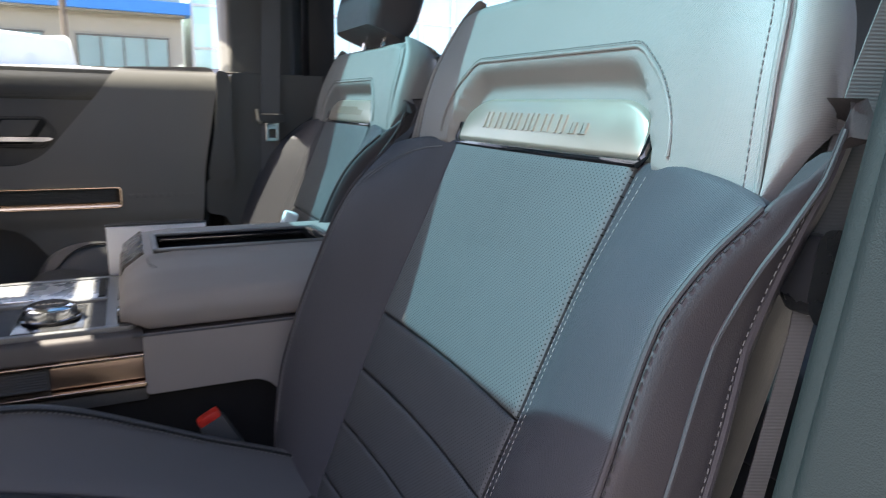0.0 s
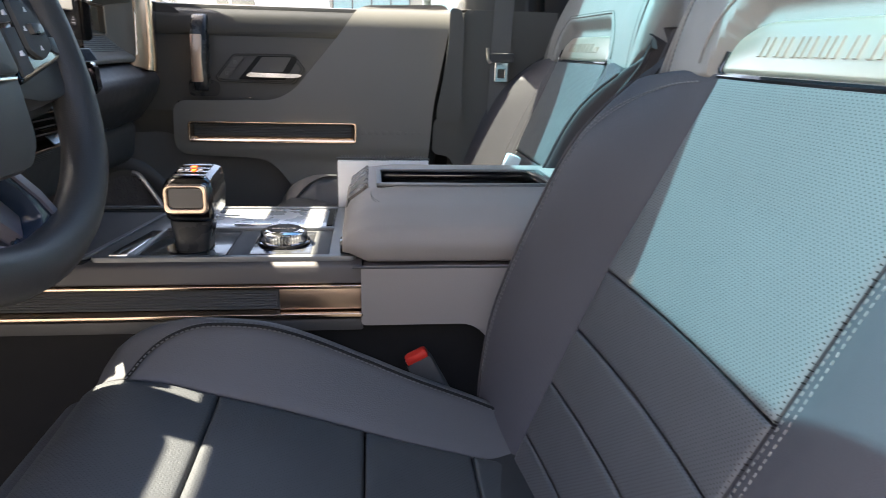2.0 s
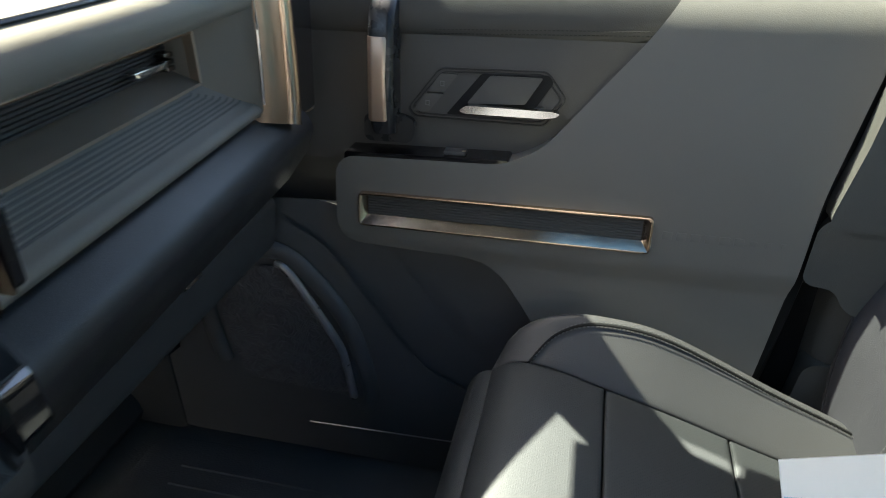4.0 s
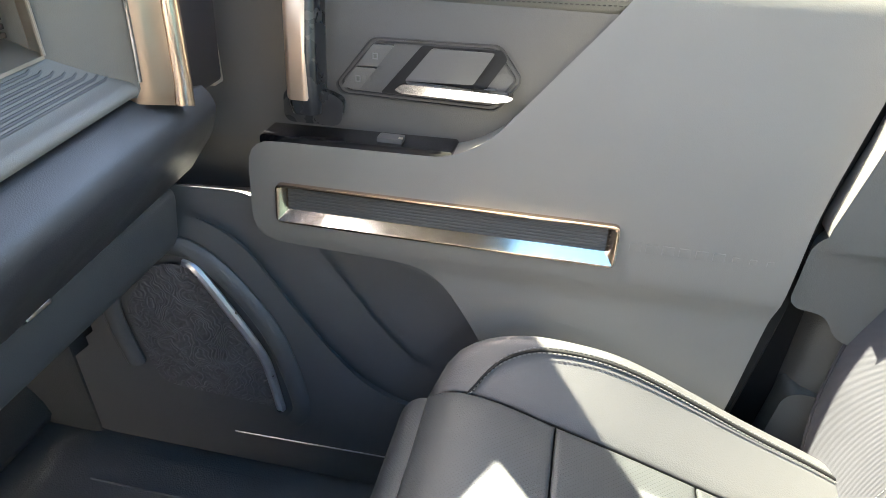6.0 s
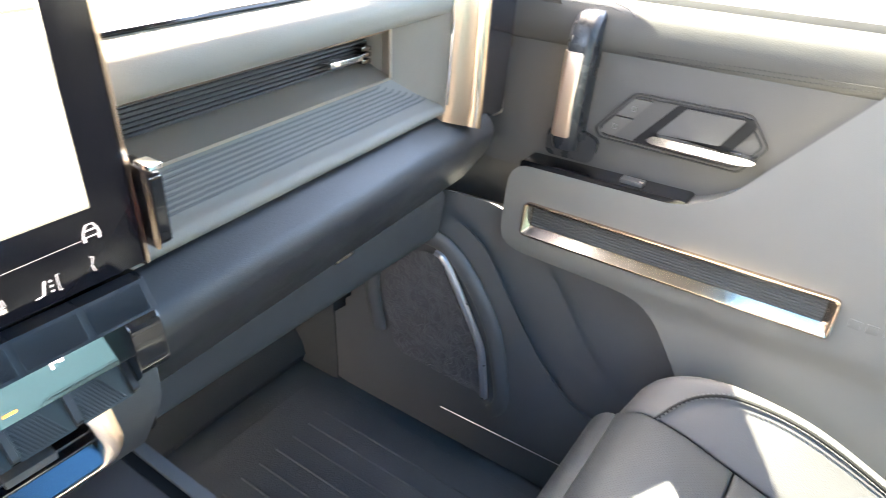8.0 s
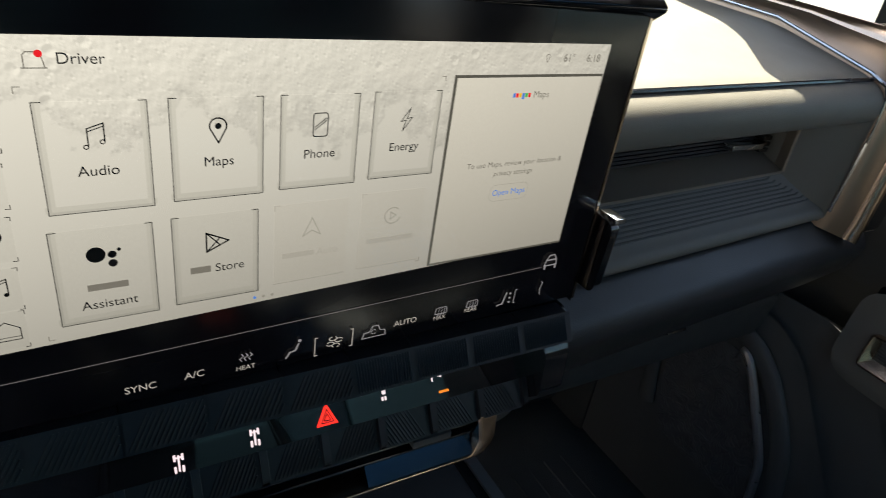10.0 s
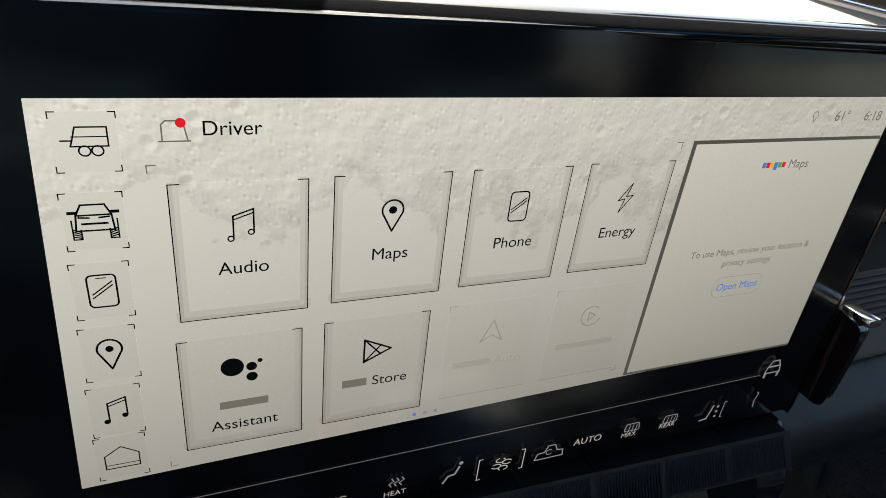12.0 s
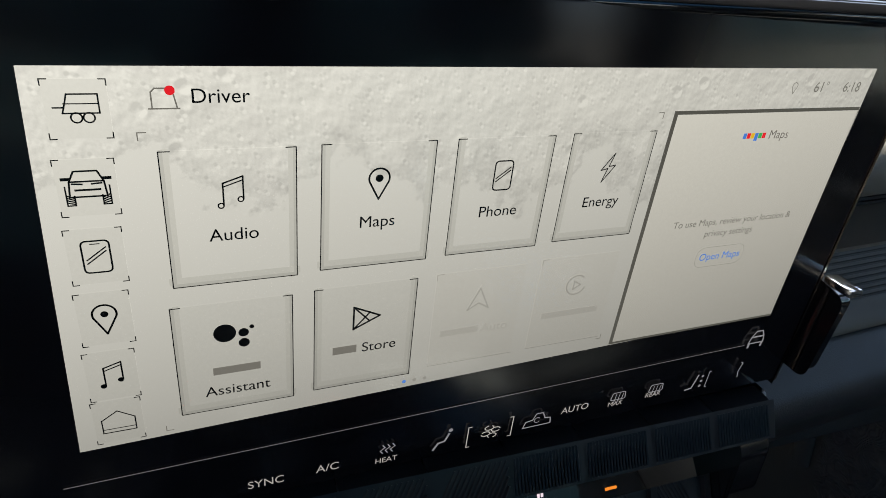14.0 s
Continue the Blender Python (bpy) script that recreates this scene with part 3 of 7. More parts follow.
for q in ([(-0.2165, DY - 0.0088, 1.2672), (0.1665, DY - 0.0088, 1.2672), (0.158, DY + 0.0025, 1.2768), (-0.208, DY + 0.0025, 1.2768)],):
    lo = [bm.verts.new(p) for p in q]
    hi = [bm.verts.new((p[0], p[1] + 0.004, p[2] - 0.0005)) for p in q]
    bm.faces.new(lo); bm.faces.new(hi)
    for k in range(4):
        bm.faces.new((lo[k], lo[(k + 1) % 4], hi[(k + 1) % 4], hi[k]))
wpart("lower_bevel", bm, POLISHED, rim, "bright bevel that mirrors the sky")
for xa, xb in ((-0.2165, -0.208), (0.1665, 0.158)):
    bm = bmesh.new()
    q = [(xa, DY - 0.0088, 1.2672), (xb, DY + 0.0025, 1.2768), (xb, DY + 0.0025, 1.303), (xa, DY - 0.0088, 1.3065)]
    lo = [bm.verts.new(p) for p in q]
    hi = [bm.verts.new((p[0], p[1] + 0.004, p[2])) for p in q]
    bm.faces.new(lo); bm.faces.new(hi)
    for k in range(4):
        bm.faces.new((lo[k], lo[(k + 1) % 4], hi[(k + 1) % 4], hi[k]))
    wpart("end_bevel", bm, BRONZE, rim)
for k in range(8):
    wpart("rib", tube([(-0.207, DY + 0.0032, 1.2785 + 0.0037 * k), (0.157, DY + 0.0032, 1.2785 + 0.0037 * k)], 0.0014, sides=6), BLACK, rim)
wpart("trim_floor", span(-0.2165, 0.1665, DY + 0.0030, DY + 0.0095, 1.2755, 1.3065), BLACK, rim)
# embossed marks behind the trim (plain strokes)
bm = bmesh.new()
for k in range(9):
    box((0.188 + 0.017 * k, DY, 1.288), (0.012 if k < 6 else 0.007, 0.0016, 0.010 if k < 6 else 0.006), bm)
wpart("embossed_mark", bm, GREY, door, bevel=0.0006)

# pull grip
rings = []
for z, front, w in ((1.372, 1.612, 0.012), (1.378, 1.592, 0.0165), (1.392, 1.586, 0.0175), (1.45, 1.584, 0.0175), (1.510, 1.586, 0.0178), (1.532, 1.591, 0.0178), (1.546, 1.602, 0.0172), (1.552, 1.616, 0.014)):
    rings.append([Vector((-0.1965 + a, b, z)) for a, b in rounded([(-w, front + 0.006), (-w + 0.006, front), (w - 0.006, front), (w, front + 0.006), (w, 1.628), (-w, 1.628)], 0.003, 3)])
grip = wpart("pull_grip", loft(rings), GRIPCAP, door, "blue-black grip")
rings = []
for z, k in ((1.397, 0.0015), (1.400, 0.0), (1.502, 0.0), (1.505, 0.0015)):
    rings.append([Vector((-0.1965 + a, b + k, z)) for a, b in rounded([(-0.0178, 1.600), (-0.0180, 1.589), (-0.0115, 1.5825), (0.0060, 1.5825), (0.0125, 1.589), (0.0125, 1.600)], 0.002, 3)])
wpart("grip_inlay", loft(rings), GRIPBRONZE, grip, "bronze inlay")
wpart("grip_foot", prism(rounded([(-0.222, 1.368), (-0.160, 1.368), (-0.156, 1.392), (-0.178, 1.400), (-0.222, 1.398)], 0.008), "y", 1.604, 1.626), GRIPCAP, grip, bevel=0.004)

# latch plate with lock buttons and lever
lp = rounded([(-0.168, 1.408), (-0.124, 1.463), (0.020, 1.465), (0.047, 1.430), (0.022, 1.394), (-0.160, 1.397)], 0.008)
latch = wpart("latch_plate", prism(lp, "y", 1.6195, 1.632), CHARCOAL, door, bevel=0.002)
ctr = Vector((-0.058, 1.430))
shrink = lambda k: [tuple(ctr + Vector(((p[0] - ctr.x) * (1 - 0.5 * (1 - k)), (p[1] - ctr.y) * k))) for p in lp]
wpart("latch_rim", frame_prism(lp, shrink(0.95), "y", 1.6165, 1.622), BACKSHELL, latch, "black raised rim", bevel=0.0008)
wpart("latch_rim", frame_prism(shrink(0.88), shrink(0.83), "y", 1.6170, 1.622), BACKSHELL, latch, "black raised rim", bevel=0.0006)
for za, zb in ((1.4325, 1.4560), (1.4060, 1.4300)):
    xa, xb = -0.160 + (za - 1.405) * 0.765, -0.160 + (zb - 1.405) * 0.765
    b = wpart("lock_button", prism(rounded([(xa, za), (xa + 0.0225, za), (xb + 0.0235, zb), (xb, zb)], 0.002), "y", 1.6145, 1.622), PILLAR, latch, bevel=0.0015)
    mx_, mz_ = (xa + xb) / 2 + 0.0115, (za + zb) / 2
    wpart("lock_mark", frame_prism([(mx_ - 0.003, mz_ - 0.004), (mx_ + 0.003, mz_ - 0.004), (mx_ + 0.003, mz_ + 0.003), (mx_ - 0.003, mz_ + 0.003)],
                                   [(mx_ - 0.0018, mz_ - 0.0028), (mx_ + 0.0018, mz_ - 0.0028), (mx_ + 0.0018, mz_ + 0.0018), (mx_ - 0.0018, mz_ + 0.0018)], "y", 1.6137, 1.616), THREAD, b)
wpart("latch_pocket", prism(rounded([(-0.113, 1.403), (-0.066, 1.4585), (0.024, 1.4595), (0.028, 1.450), (-0.002, 1.404)], 0.004), "y", 1.6165, 1.6230), RUBBER, latch, "black finger pocket")
wpart("pocket_lid", prism(rounded([(-0.084, 1.420), (-0.0545, 1.4565), (0.0145, 1.4570), (-0.0070, 1.4225)], 0.003), "y", 1.6135, 1.6190), CHARCOAL, latch, "smooth charcoal flap", bevel=0.002)
lever_bm = prism(rounded([(-0.092, 1.4135), (-0.083, 1.4205), (0.030, 1.4190), (0.040, 1.4170), (0.035, 1.4125), (0.020, 1.4100), (-0.084, 1.4105)], 0.003), "y", 1.6000, 1.6115)
wpart("latch_lever", lever_bm, LEVER, latch, "satin chrome lever", bevel=0.0055, segs=5)
wpart("lever_stem", box((0.012, 1.617, 1.414), (0.014, 0.012, 0.010)), BLACK, latch, bevel=0.002)

# dark lower pocket, speaker and sill ramp
wpart("lower_panel", prism(rounded([(-0.62, 0.83), (0.33, 0.83), (0.33, 1.2), (-0.02, 1.25), (-0.30, 1.25), (-0.62, 1.20)], 0.03), "y", 1.60, 1.66), DOORBLACK, door, "black plastic pocket", bevel=0.008)
wpart("front_panel", prism(rounded([(-0.62, 1.18), (-0.22, 1.22), (-0.22, 1.36), (-0.25, 1.40), (-0.25, 1.56), (-0.62, 1.56)], 0.03), "y", 1.664, 1.69), CHARCOAL, door, bevel=0.01)
ramp = [(-0.60, 0.83), (0.12, 0.83), (0.10, 0.945), (0.0, 0.965), (-0.075, 0.975), (-0.135, 1.005), (-0.180, 1.055), (-0.240, 1.140), (-0.285, 1.210), (-0.335, 1.238), (-0.40, 1.230), (-0.46, 1.17), (-0.50, 1.02), (-0.60, 0.93)]
outer = [(-0.60, 0.86), (0.16, 0.86), (0.14, 0.98), (0.0, 1.005), (-0.06, 1.035), (-0.115, 1.09), (-0.165, 1.165), (-0.215, 1.235), (-0.27, 1.268), (-0.40, 1.262), (-0.47, 1.20), (-0.52, 1.02), (-0.60, 0.95)]
wpart("speaker_shoulder", prism(rounded(outer, 0.05), "y", 1.584, 1.63), DOORBLACK, door, bevel=0.016, segs=4, angle=50)
wpart("sill_line", tube([(-0.335, 1.5562, 0.8745), (-0.02, 1.5562, 0.884)], 0.0011, sides=6), SILVER, door, "thin pale sill line")
wpart("speaker_housing", prism(rounded(ramp, 0.04), "y", 1.558, 1.62), DOORBLACK, door, bevel=0.02, segs=4, angle=50)
spk = rounded([(-0.400, 1.175), (-0.345, 1.182), (-0.262, 1.055), (-0.250, 0.955), (-0.43, 0.965), (-0.462, 1.09)], [0.03, 0.03, 0.02, 0.01, 0.02, 0.04])
grille = wpart("speaker_grille", prism(spk, "y", 1.550, 1.57), material("speaker_mesh", (0.11, 0.106, 0.114), 0.38, 0.0, grain=0.4, grain_scale=300, vary=0.3, vary_scale=45, contour=0.5), door, "black relief mesh grille", bevel=0.004)
wpart("speaker_strip", tube(smooth_path([(-0.350, 1.549, 1.190), (-0.333, 1.547, 1.182), (-0.295, 1.546, 1.12), (-0.262, 1.546, 1.058), (-0.253, 1.546, 1.02), (-0.245, 1.546, 0.955)], 4), 0.0065, sides=8), SILVER, grille, "satin silver strip")

wpart("outer_skin", span(-0.62, 0.43, 1.690, 1.718, 0.80, 1.545), BLACK, door, "dark outer door skin")
halo = [(-0.470, 1.552, 0.99), (-0.484, 1.552, 1.09), (-0.455, 1.552, 1.165), (-0.405, 1.552, 1.203), (-0.345, 1.552, 1.208), (-0.296, 1.553, 1.170), (-0.248, 1.554, 1.095), (-0.228, 1.556, 1.02), (-0.220, 1.560, 0.95), (-0.235, 1.562, 0.92)]
wpart("speaker_surround", tube(smooth_path(halo, 6), 0.015, sides=12, flat=0.55, up=(0, 1, 0)), DOORBLACK, door, "rounded black surround")
glass1 = wpart("window_pane", span(-0.9, 0.40, 1.722, 1.727, 1.58, 1.80), GLASS, door)
glass1.visible_shadow = False
wpart("window_pane", prism([(1.722, 1.801), (1.727, 1.801), (1.541, 1.926), (1.536, 1.921)], "x", -0.37, 0.258), SIDETINT, door, "tinted upper glass leaning in to the roof")

# the panels lean outwards towards the window
LEAN_MAIN = Matrix(((1, 0, 0, 0), (0, 1, 0.15, -0.012 - 0.15 * 1.275), (0, 0, 1, 0), (0, 0, 0, 1)))
LEAN_TOP = Matrix(((1, 0, 0, 0), (0, 1, 0.12, 0.025 - 0.12 * 1.42), (0, 0, 1, 0), (0, 0, 0, 1)))
for ob in door.children_recursive:
    base = ob.name.split(".")[0]
    if base in ("main_panel", "trim_frame", "lower_bevel", "end_bevel", "rib", "trim_floor", "embossed_mark"):
        ob.data.transform(LEAN_MAIN)
    elif base not in ("lower_panel", "front_panel", "speaker_housing", "speaker_grille", "speaker_strip", "speaker_surround", "speaker_shoulder", "sill_line", "window_pane", "outer_skin"):
        ob.data.transform(LEAN_TOP)
tagged(part("wall_side", span(-1.05, -0.58, 1.55, 1.68, 0.80, 1.575), KICK, bevel=0.02), "dark carpeted kick panel", "kick panel", kind="structure")

# side mirror outside the passenger window
mir = thing("side_mirror", (-0.36, 2.08, 1.52), "black side mirror outside the passenger window", "side mirror")
MR = Matrix.Translation((-0.36, 2.08, 1.68)) @ Matrix.Rotation(radians(-30), 4, "Z")
bm = prism(rounded([(-0.19, -0.150), (0.17, -0.135), (0.19, 0.02), (0.16, 0.15), (-0.19, 0.14)], 0.03), "x", -0.12, 0.0)
bmesh.ops.transform(bm, matrix=MR, verts=bm.verts)
wpart("housing", bm, PIANO, mir, "gloss black housing", bevel=0.02)
bm = prism(rounded([(-0.175, -0.128), (0.155, -0.115), (0.172, 0.02), (0.145, 0.13), (-0.175, 0.12)], 0.022), "x", 0.001, 0.005)
bmesh.ops.transform(bm, matrix=MR, verts=bm.verts)
mg = wpart("mirror_glass", bm, MIRROR, mir, "mirror glass")
for text, z in (("OBJECTS IN MIRROR ARE CLOSER", -0.088), ("THAN THEY APPEAR", -0.101)):
    letters(text, 0.0105, RUBBER, mg, MR @ Vector((0.0058, 0.0, z)), "lettering", "CENTER", Matrix.Rotation(radians(-30), 4, "Z") @ pose(0, 0, 0, 90, 0, 90), 0.0)
bm = box((-0.36, 1.80, 1.60), (0.09, 0.30, 0.06))
wpart("mirror_arm", bm, PIANO, mir, bevel=0.015)
# black frame at the front of the door window
bm = prism(rounded([(-0.44, 1.576), (-0.312, 1.576), (-0.318, 1.66), (-0.345, 1.90), (-0.44, 1.90)], 0.01), "y", 1.690, 1.718)
tagged(part("trim", bm, BLACK, bevel=0.004), "black front frame of the passenger door window", "window frame", kind="structure")

# ---------------------------------------------------------------- seats
REC = radians(22)
BX, BZ = 0.375, 1.10


def back(y, s, h):
    """A point of the backrest: y across, s up along it, h out of it towards the front."""
    return Vector((BX + math.sin(REC) * s - math.cos(REC) * h, y, BZ + math.cos(REC) * s + math.sin(REC) * h))


def mixv(a, b, t):
    return a + (b - a) * t


def curve1(keys, t):
    """A smooth value through (t, value) pairs."""
    n = len(keys) - 1
    if t <= keys[0][0]:
        return keys[0][1]
    if t >= keys[n][0]:
        return keys[n][1]
    slope = lambda i: (keys[min(i + 1, n)][1] - keys[max(i - 1, 0)][1]) / (keys[min(i + 1, n)][0] - keys[max(i - 1, 0)][0])
    i = next(k for k in range(n) if t <= keys[k + 1][0])
    (p, vp), (r, vr) = keys[i], keys[i + 1]
    w = r - p
    q = (t - p) / w
    return ((2 * q ** 3 - 3 * q * q + 1) * vp + (q ** 3 - 2 * q * q + q) * w * slope(i)
            + (3 * q * q - 2 * q ** 3) * vr + (q ** 3 - q * q) * w * slope(i + 1))


def poly_at(pts, t):
    """A point at t (0..1) of a Catmull-Rom line through 2D points."""
    n = len(pts) - 1
    i = min(int(t * n), n - 1)
    f = t * n - i
    P = [Vector(p) for p in pts]
    p0, p1, p2, p3 = P[max(i - 1, 0)], P[i], P[i + 1], P[min(i + 2, n)]
    return 0.5 * (2 * p1 + (p2 - p0) * f + (2 * p0 - 5 * p1 + 4 * p2 - p3) * f * f + (3 * p1 - p0 - 3 * p2 + p3) * f ** 3)


def bucket_seat(yc, inner, inboard, outboard, bulge=0.0):
    """inner: the side of the console; inboard, outboard: half widths of the insert up the backrest."""
    seat = thing("bucket_seat", (0.15, yc, 0.80), "grey leather front seat with perforated charcoal inserts", "car seat", "front seats")
    half = lambda s, sg: curve1(inboard if sg == inner else outboard, s)
    across = lambda u, s: yc + mixv(-half(s, -1), half(s, 1), u) * 0.995
    rim_y = lambda s: curve1([(-0.09, 0.225), (0.0, 0.254), (0.10, 0.271), (0.22, 0.277), (0.33, 0.279), (0.37, 0.283), (0.405, 0.288)], s)
    crest = lambda s: curve1([(-0.09, 0.01), (0.0, 0.038), (0.08, 0.052), (0.24, 0.053), (0.30, 0.046), (0.345, 0.030), (0.38, 0.012), (0.405, 0.004)], s)
    sag = lambda y, s: -0.010 * math.cos(min(1, abs(y) / 0.17) * math.pi / 2) * max(0.0, min(1.0, (0.40 - s) / 0.10))
    # inserts: channels low down, a plain perforated field above
    for s0, s1 in ((-0.09, -0.022), (-0.020, 0.045), (0.047, 0.112), (0.114, 0.184)):
        wpart("lower_insert", pad(lambda u, v, h, s0=s0, s1=s1: back(across(u, mixv(s0, s1, v)), mixv(s0, s1, v), h + sag(mixv(-1, 1, u) * 0.17, 0) - 0.006), 16, 6, 0.02, tuck=0.003, ku=0.03, kv=0.10), SHADED_INSERT, seat)
    wpart("upper_insert", pad(lambda u, v, h: back(across(u, mixv(0.186, 0.403, v)), mixv(0.186, 0.403, v), h + sag(mixv(-1, 1, u) * 0.17, mixv(0.186, 0.403, v)) - 0.005), 20, 20, 0.02, tuck=0.004, ku=0.03, kv=0.03), INSERT, seat)
    for sg in (-1, 1):
        def prof(s, sg=sg):
            swell = bulge * (sg != inner) * curve1([(-0.05, 0.2), (0.05, 0.7), (0.15, 1.0), (0.25, 0.9), (0.33, 0.2), (0.38, 0.0)], s)
            flare = 0.02 * (sg != inner) * curve1([(-0.09, 1.0), (0.10, 1.0), (0.20, 0.7), (0.30, 0.0)], s)
            a, e, c = half(s, sg), rim_y(s) + max(flare, 0.03 * swell), crest(s) + 0.018 * swell
            return [(a, -0.010), (a + (e - a) * 0.36, c * 0.42), (a + (e - a) * 0.74, c * 0.86), (e, c), (e + 0.008, c - 0.018), (e + 0.008, -0.010), (e - 0.004, -0.042), (e - 0.050, -0.090)]
        K = 3 / 7

        def fn(u, v, h, sg=sg):
            s = mixv(-0.09, 0.405 - 0.022 * (u / K) ** 2 if u <= K else 0.383 + 0.070 * min(1.0, (u - K) / 0.26) ** 0.8, v)
            p = poly_at(prof(s), u)
            q = poly_at(prof(s), min(1, u + 0.01)) - poly_at(prof(s), max(0, u - 0.01))
            nrm = Vector((-q.y, q.x)).normalized()
            p = p + nrm * h
            return back(yc + sg * p.x, s, p.y)
        bol = wpart("back_bolster", pad(lambda u, v, h: fn(u * K, v, h), 18, 40, 0.012, tuck=0.003, ku=0.05, kv=0.02), BOLSTER, seat)
        flank = wpart("back_flank", pad(lambda u, v, h: fn(K + 0.004 + u * (1 - K - 0.004), v, h), 14, 40, 0.012, tuck=0.002, ku=0.04, kv=0.02), FLANK, seat, "near-black leather flank")
        line = lambda u, h, s0, s1, n=70: [fn(u, (mixv(s0, s1, k / n) + 0.09) / 0.495, h) for k in range(n + 1)]
        if sg == inner:             # the seam runs along the crest and bends to the plate
            bend = [(0.0, 0.392), (0.28, 0.392), (0.33, 0.375), (0.365, 0.30), (0.385, 0.19), (0.396, 0.05)]
            for du in (0.0, 0.028):
                wpart("stitching", stitches([fn(curve1(bend, s) - du * min(1, (0.41 - s) / 0.05), (s + 0.09) / 0.495, 0.0004) for s in [mixv(0.0, 0.394, k / 80) for k in range(81)]]), THREAD, bol)
        else:
            for du in (0.035, 0.070):
                wpart("stitching", stitches(line(du, 0.0004, -0.02, 0.395), r=0.0005), THREAD, bol)
            wpart("stitching", stitches(line(0.452, 0.0006, 0.0, 0.395), 0.0045, 0.0030, r=0.0007), BACKSHELL, bol)
        wpart("piping", tube(line(K, 0.0006, -0.07, 0.402), 0.0022), FLANK, bol)
        wpart("piping", tube(line(0.0, -0.004, -0.07, 0.40), 0.002), PIPING, bol)
        wpart("piping", tube(line(0.64, 0.0004, -0.07, 0.40), 0.0020), FLANK, flank)
        wpart("piping", tube(line(0.76, 0.0004, -0.07, 0.40), 0.0030), FLANK, flank)
        wpart("stitching", stitches(line(0.735, 0.0006, -0.05, 0.395), r=0.0005), THREAD_DARK, flank)
    # shoulder pad in light leather, with the recess for the plate
    S0, top, PY = 0.398, 0.575, -0.008
    sh_w = lambda s: curve1([(0.38, 0.266), (0.45, 0.258), (0.51, 0.246), (0.55, 0.226), (0.575, 0.20)], s)

    def sh(u, v, h):
        s = mixv(S0 - 0.022 * max(0, (abs(2 * u - 1) - 0.62) / 0.38) ** 1.5, top, v)
        y = mixv(-1, 1, u) * sh_w(s)
        edge = abs(y) / sh_w(s)
        roll = -0.012 * max(0, (edge - 0.80) / 0.20) ** 2
        yr = abs(y - PY)
        ins = max(0.0, min(1.0, (0.176 - yr) / 0.026)) * max(0.0, min(1.0, (0.468 + 0.010 * (1 - min(1, yr / 0.168) ** 4) - 0.07 * max(0, (yr - 0.115) / 0.053) ** 2 - s + 0.006) / 0.022))
        lift = 0.016 * math.sin(min(1, max(0, (s - 0.395) / 0.1)) * math.pi / 2) - 0.03 * max(0, (s - 0.545) / 0.03) ** 2
        return back(yc + y, s, h - 0.002 + lift + roll - 0.021 * ins * ins * (3 - 2 * ins))
    shoulder = wpart("shoulder_pad", pad(sh, 90, 64, 0.05, tuck=0.004, ku=0.02, kv=0.02), SHOULDER, seat, "light grey leather shoulder pad")
    arch = []
    for k in range(61):
        a = -1 + 2 * k / 60
        y = 0.182 * (a if abs(a) < 0.78 else math.copysign(0.78 + 0.22 * math.sin((abs(a) - 0.78) / 0.22 * math.pi / 2), a))
        s = 0.486 if abs(a) < 0.66 else 0.486 - 0.076 * (1 - math.cos((abs(a) - 0.66) / 0.34 * math.pi / 2))
        u = ((y + PY) / sh_w(s) + 1) / 2
        arch.append(sh(u, (s - S0) / (top - S0), 0.0008))
    wpart("piping", tube(arch, 0.0016), SHOULDER, shoulder)
    wpart("stitching", stitches([p + Vector((0.0008, 0, 0.004)) for p in arch]), THREAD_DARK, shoulder)
    for sg in (-1, 1):
        edge = [sh(0.5 + sg * 0.490, k / 40, 0.0010) for k in range(1, 39)]
        wpart("piping", tube(edge, 0.0022), SHOULDER, shoulder)
        wpart("stitching", stitches([sh(0.5 + sg * 0.474, k / 40, 0.0006) for k in range(2, 39)]), THREAD_DARK, shoulder)

        def wing(u, v, h, sg=sg):
            s = mixv(0.376 + 0.070 * min(1.0, u / 0.45) ** 0.8, top, v)
            p = poly_at([(sh_w(s) + 0.001, -0.004), (sh_w(s) + 0.012, -0.012), (sh_w(s) + 0.016, -0.036), (sh_w(s) + 0.006, -0.062), (sh_w(s) - 0.03, -0.090)], u)
            return back(yc + sg * p.x, s, p.y + h + 0.010 * math.sin(min(1, max(0, (s - 0.395) / 0.1)) * math.pi / 2))
        wpart("shoulder_wing", pad(wing, 12, 24, 0.01, tuck=0.003, ku=0.05, kv=0.04), SHOULDER, seat, "light grey leather wing")
    # metal plate with raised plain strokes
    def outline(g):
        return rounded([(-0.150 + g, 0.403 + g), (0.150 - g, 0.403 + g), (0.149 - g, 0.434), (0.118 - g, 0.454 - g), (-0.118 + g, 0.454 - g), (-0.149 + g, 0.434)], [0.006, 0.006, 0.016, 0.022, 0.022, 0.016])
    ring = lambda g, h: [back(yc + PY + a, s, h) for a, s in outline(g)]
    plate = wpart("name_plate", loft([ring(0, -0.030), ring(0, -0.010), ring(0.003, -0.0055), ring(0.006, -0.0045)]), SATIN, seat, "satin champagne metal plate", bevel=0.0)
    tilt = Matrix.Rotation(REC, 4, "Y")
    x = 0.094
    for k, w in enumerate((0.019, 0.020, 0.026, 0.026, 0.019, 0.019, 0.011, 0.011)):
        high, mid = (0.017 if k < 6 else 0.010), 0.4285 - (0 if k < 6 else 0.0032)
        bars = [((q + 0.5) * w / (3 if k in (2, 3) else 2), 0.0, 0.0046, high) for q in range(3 if k in (2, 3) else 2)]
        bm_ = bmesh.new()
        for a, b, c, d in bars:
            box(back(yc + x - a, mid + b, -0.0040), (0.0024, c, d), bm_, tilt)
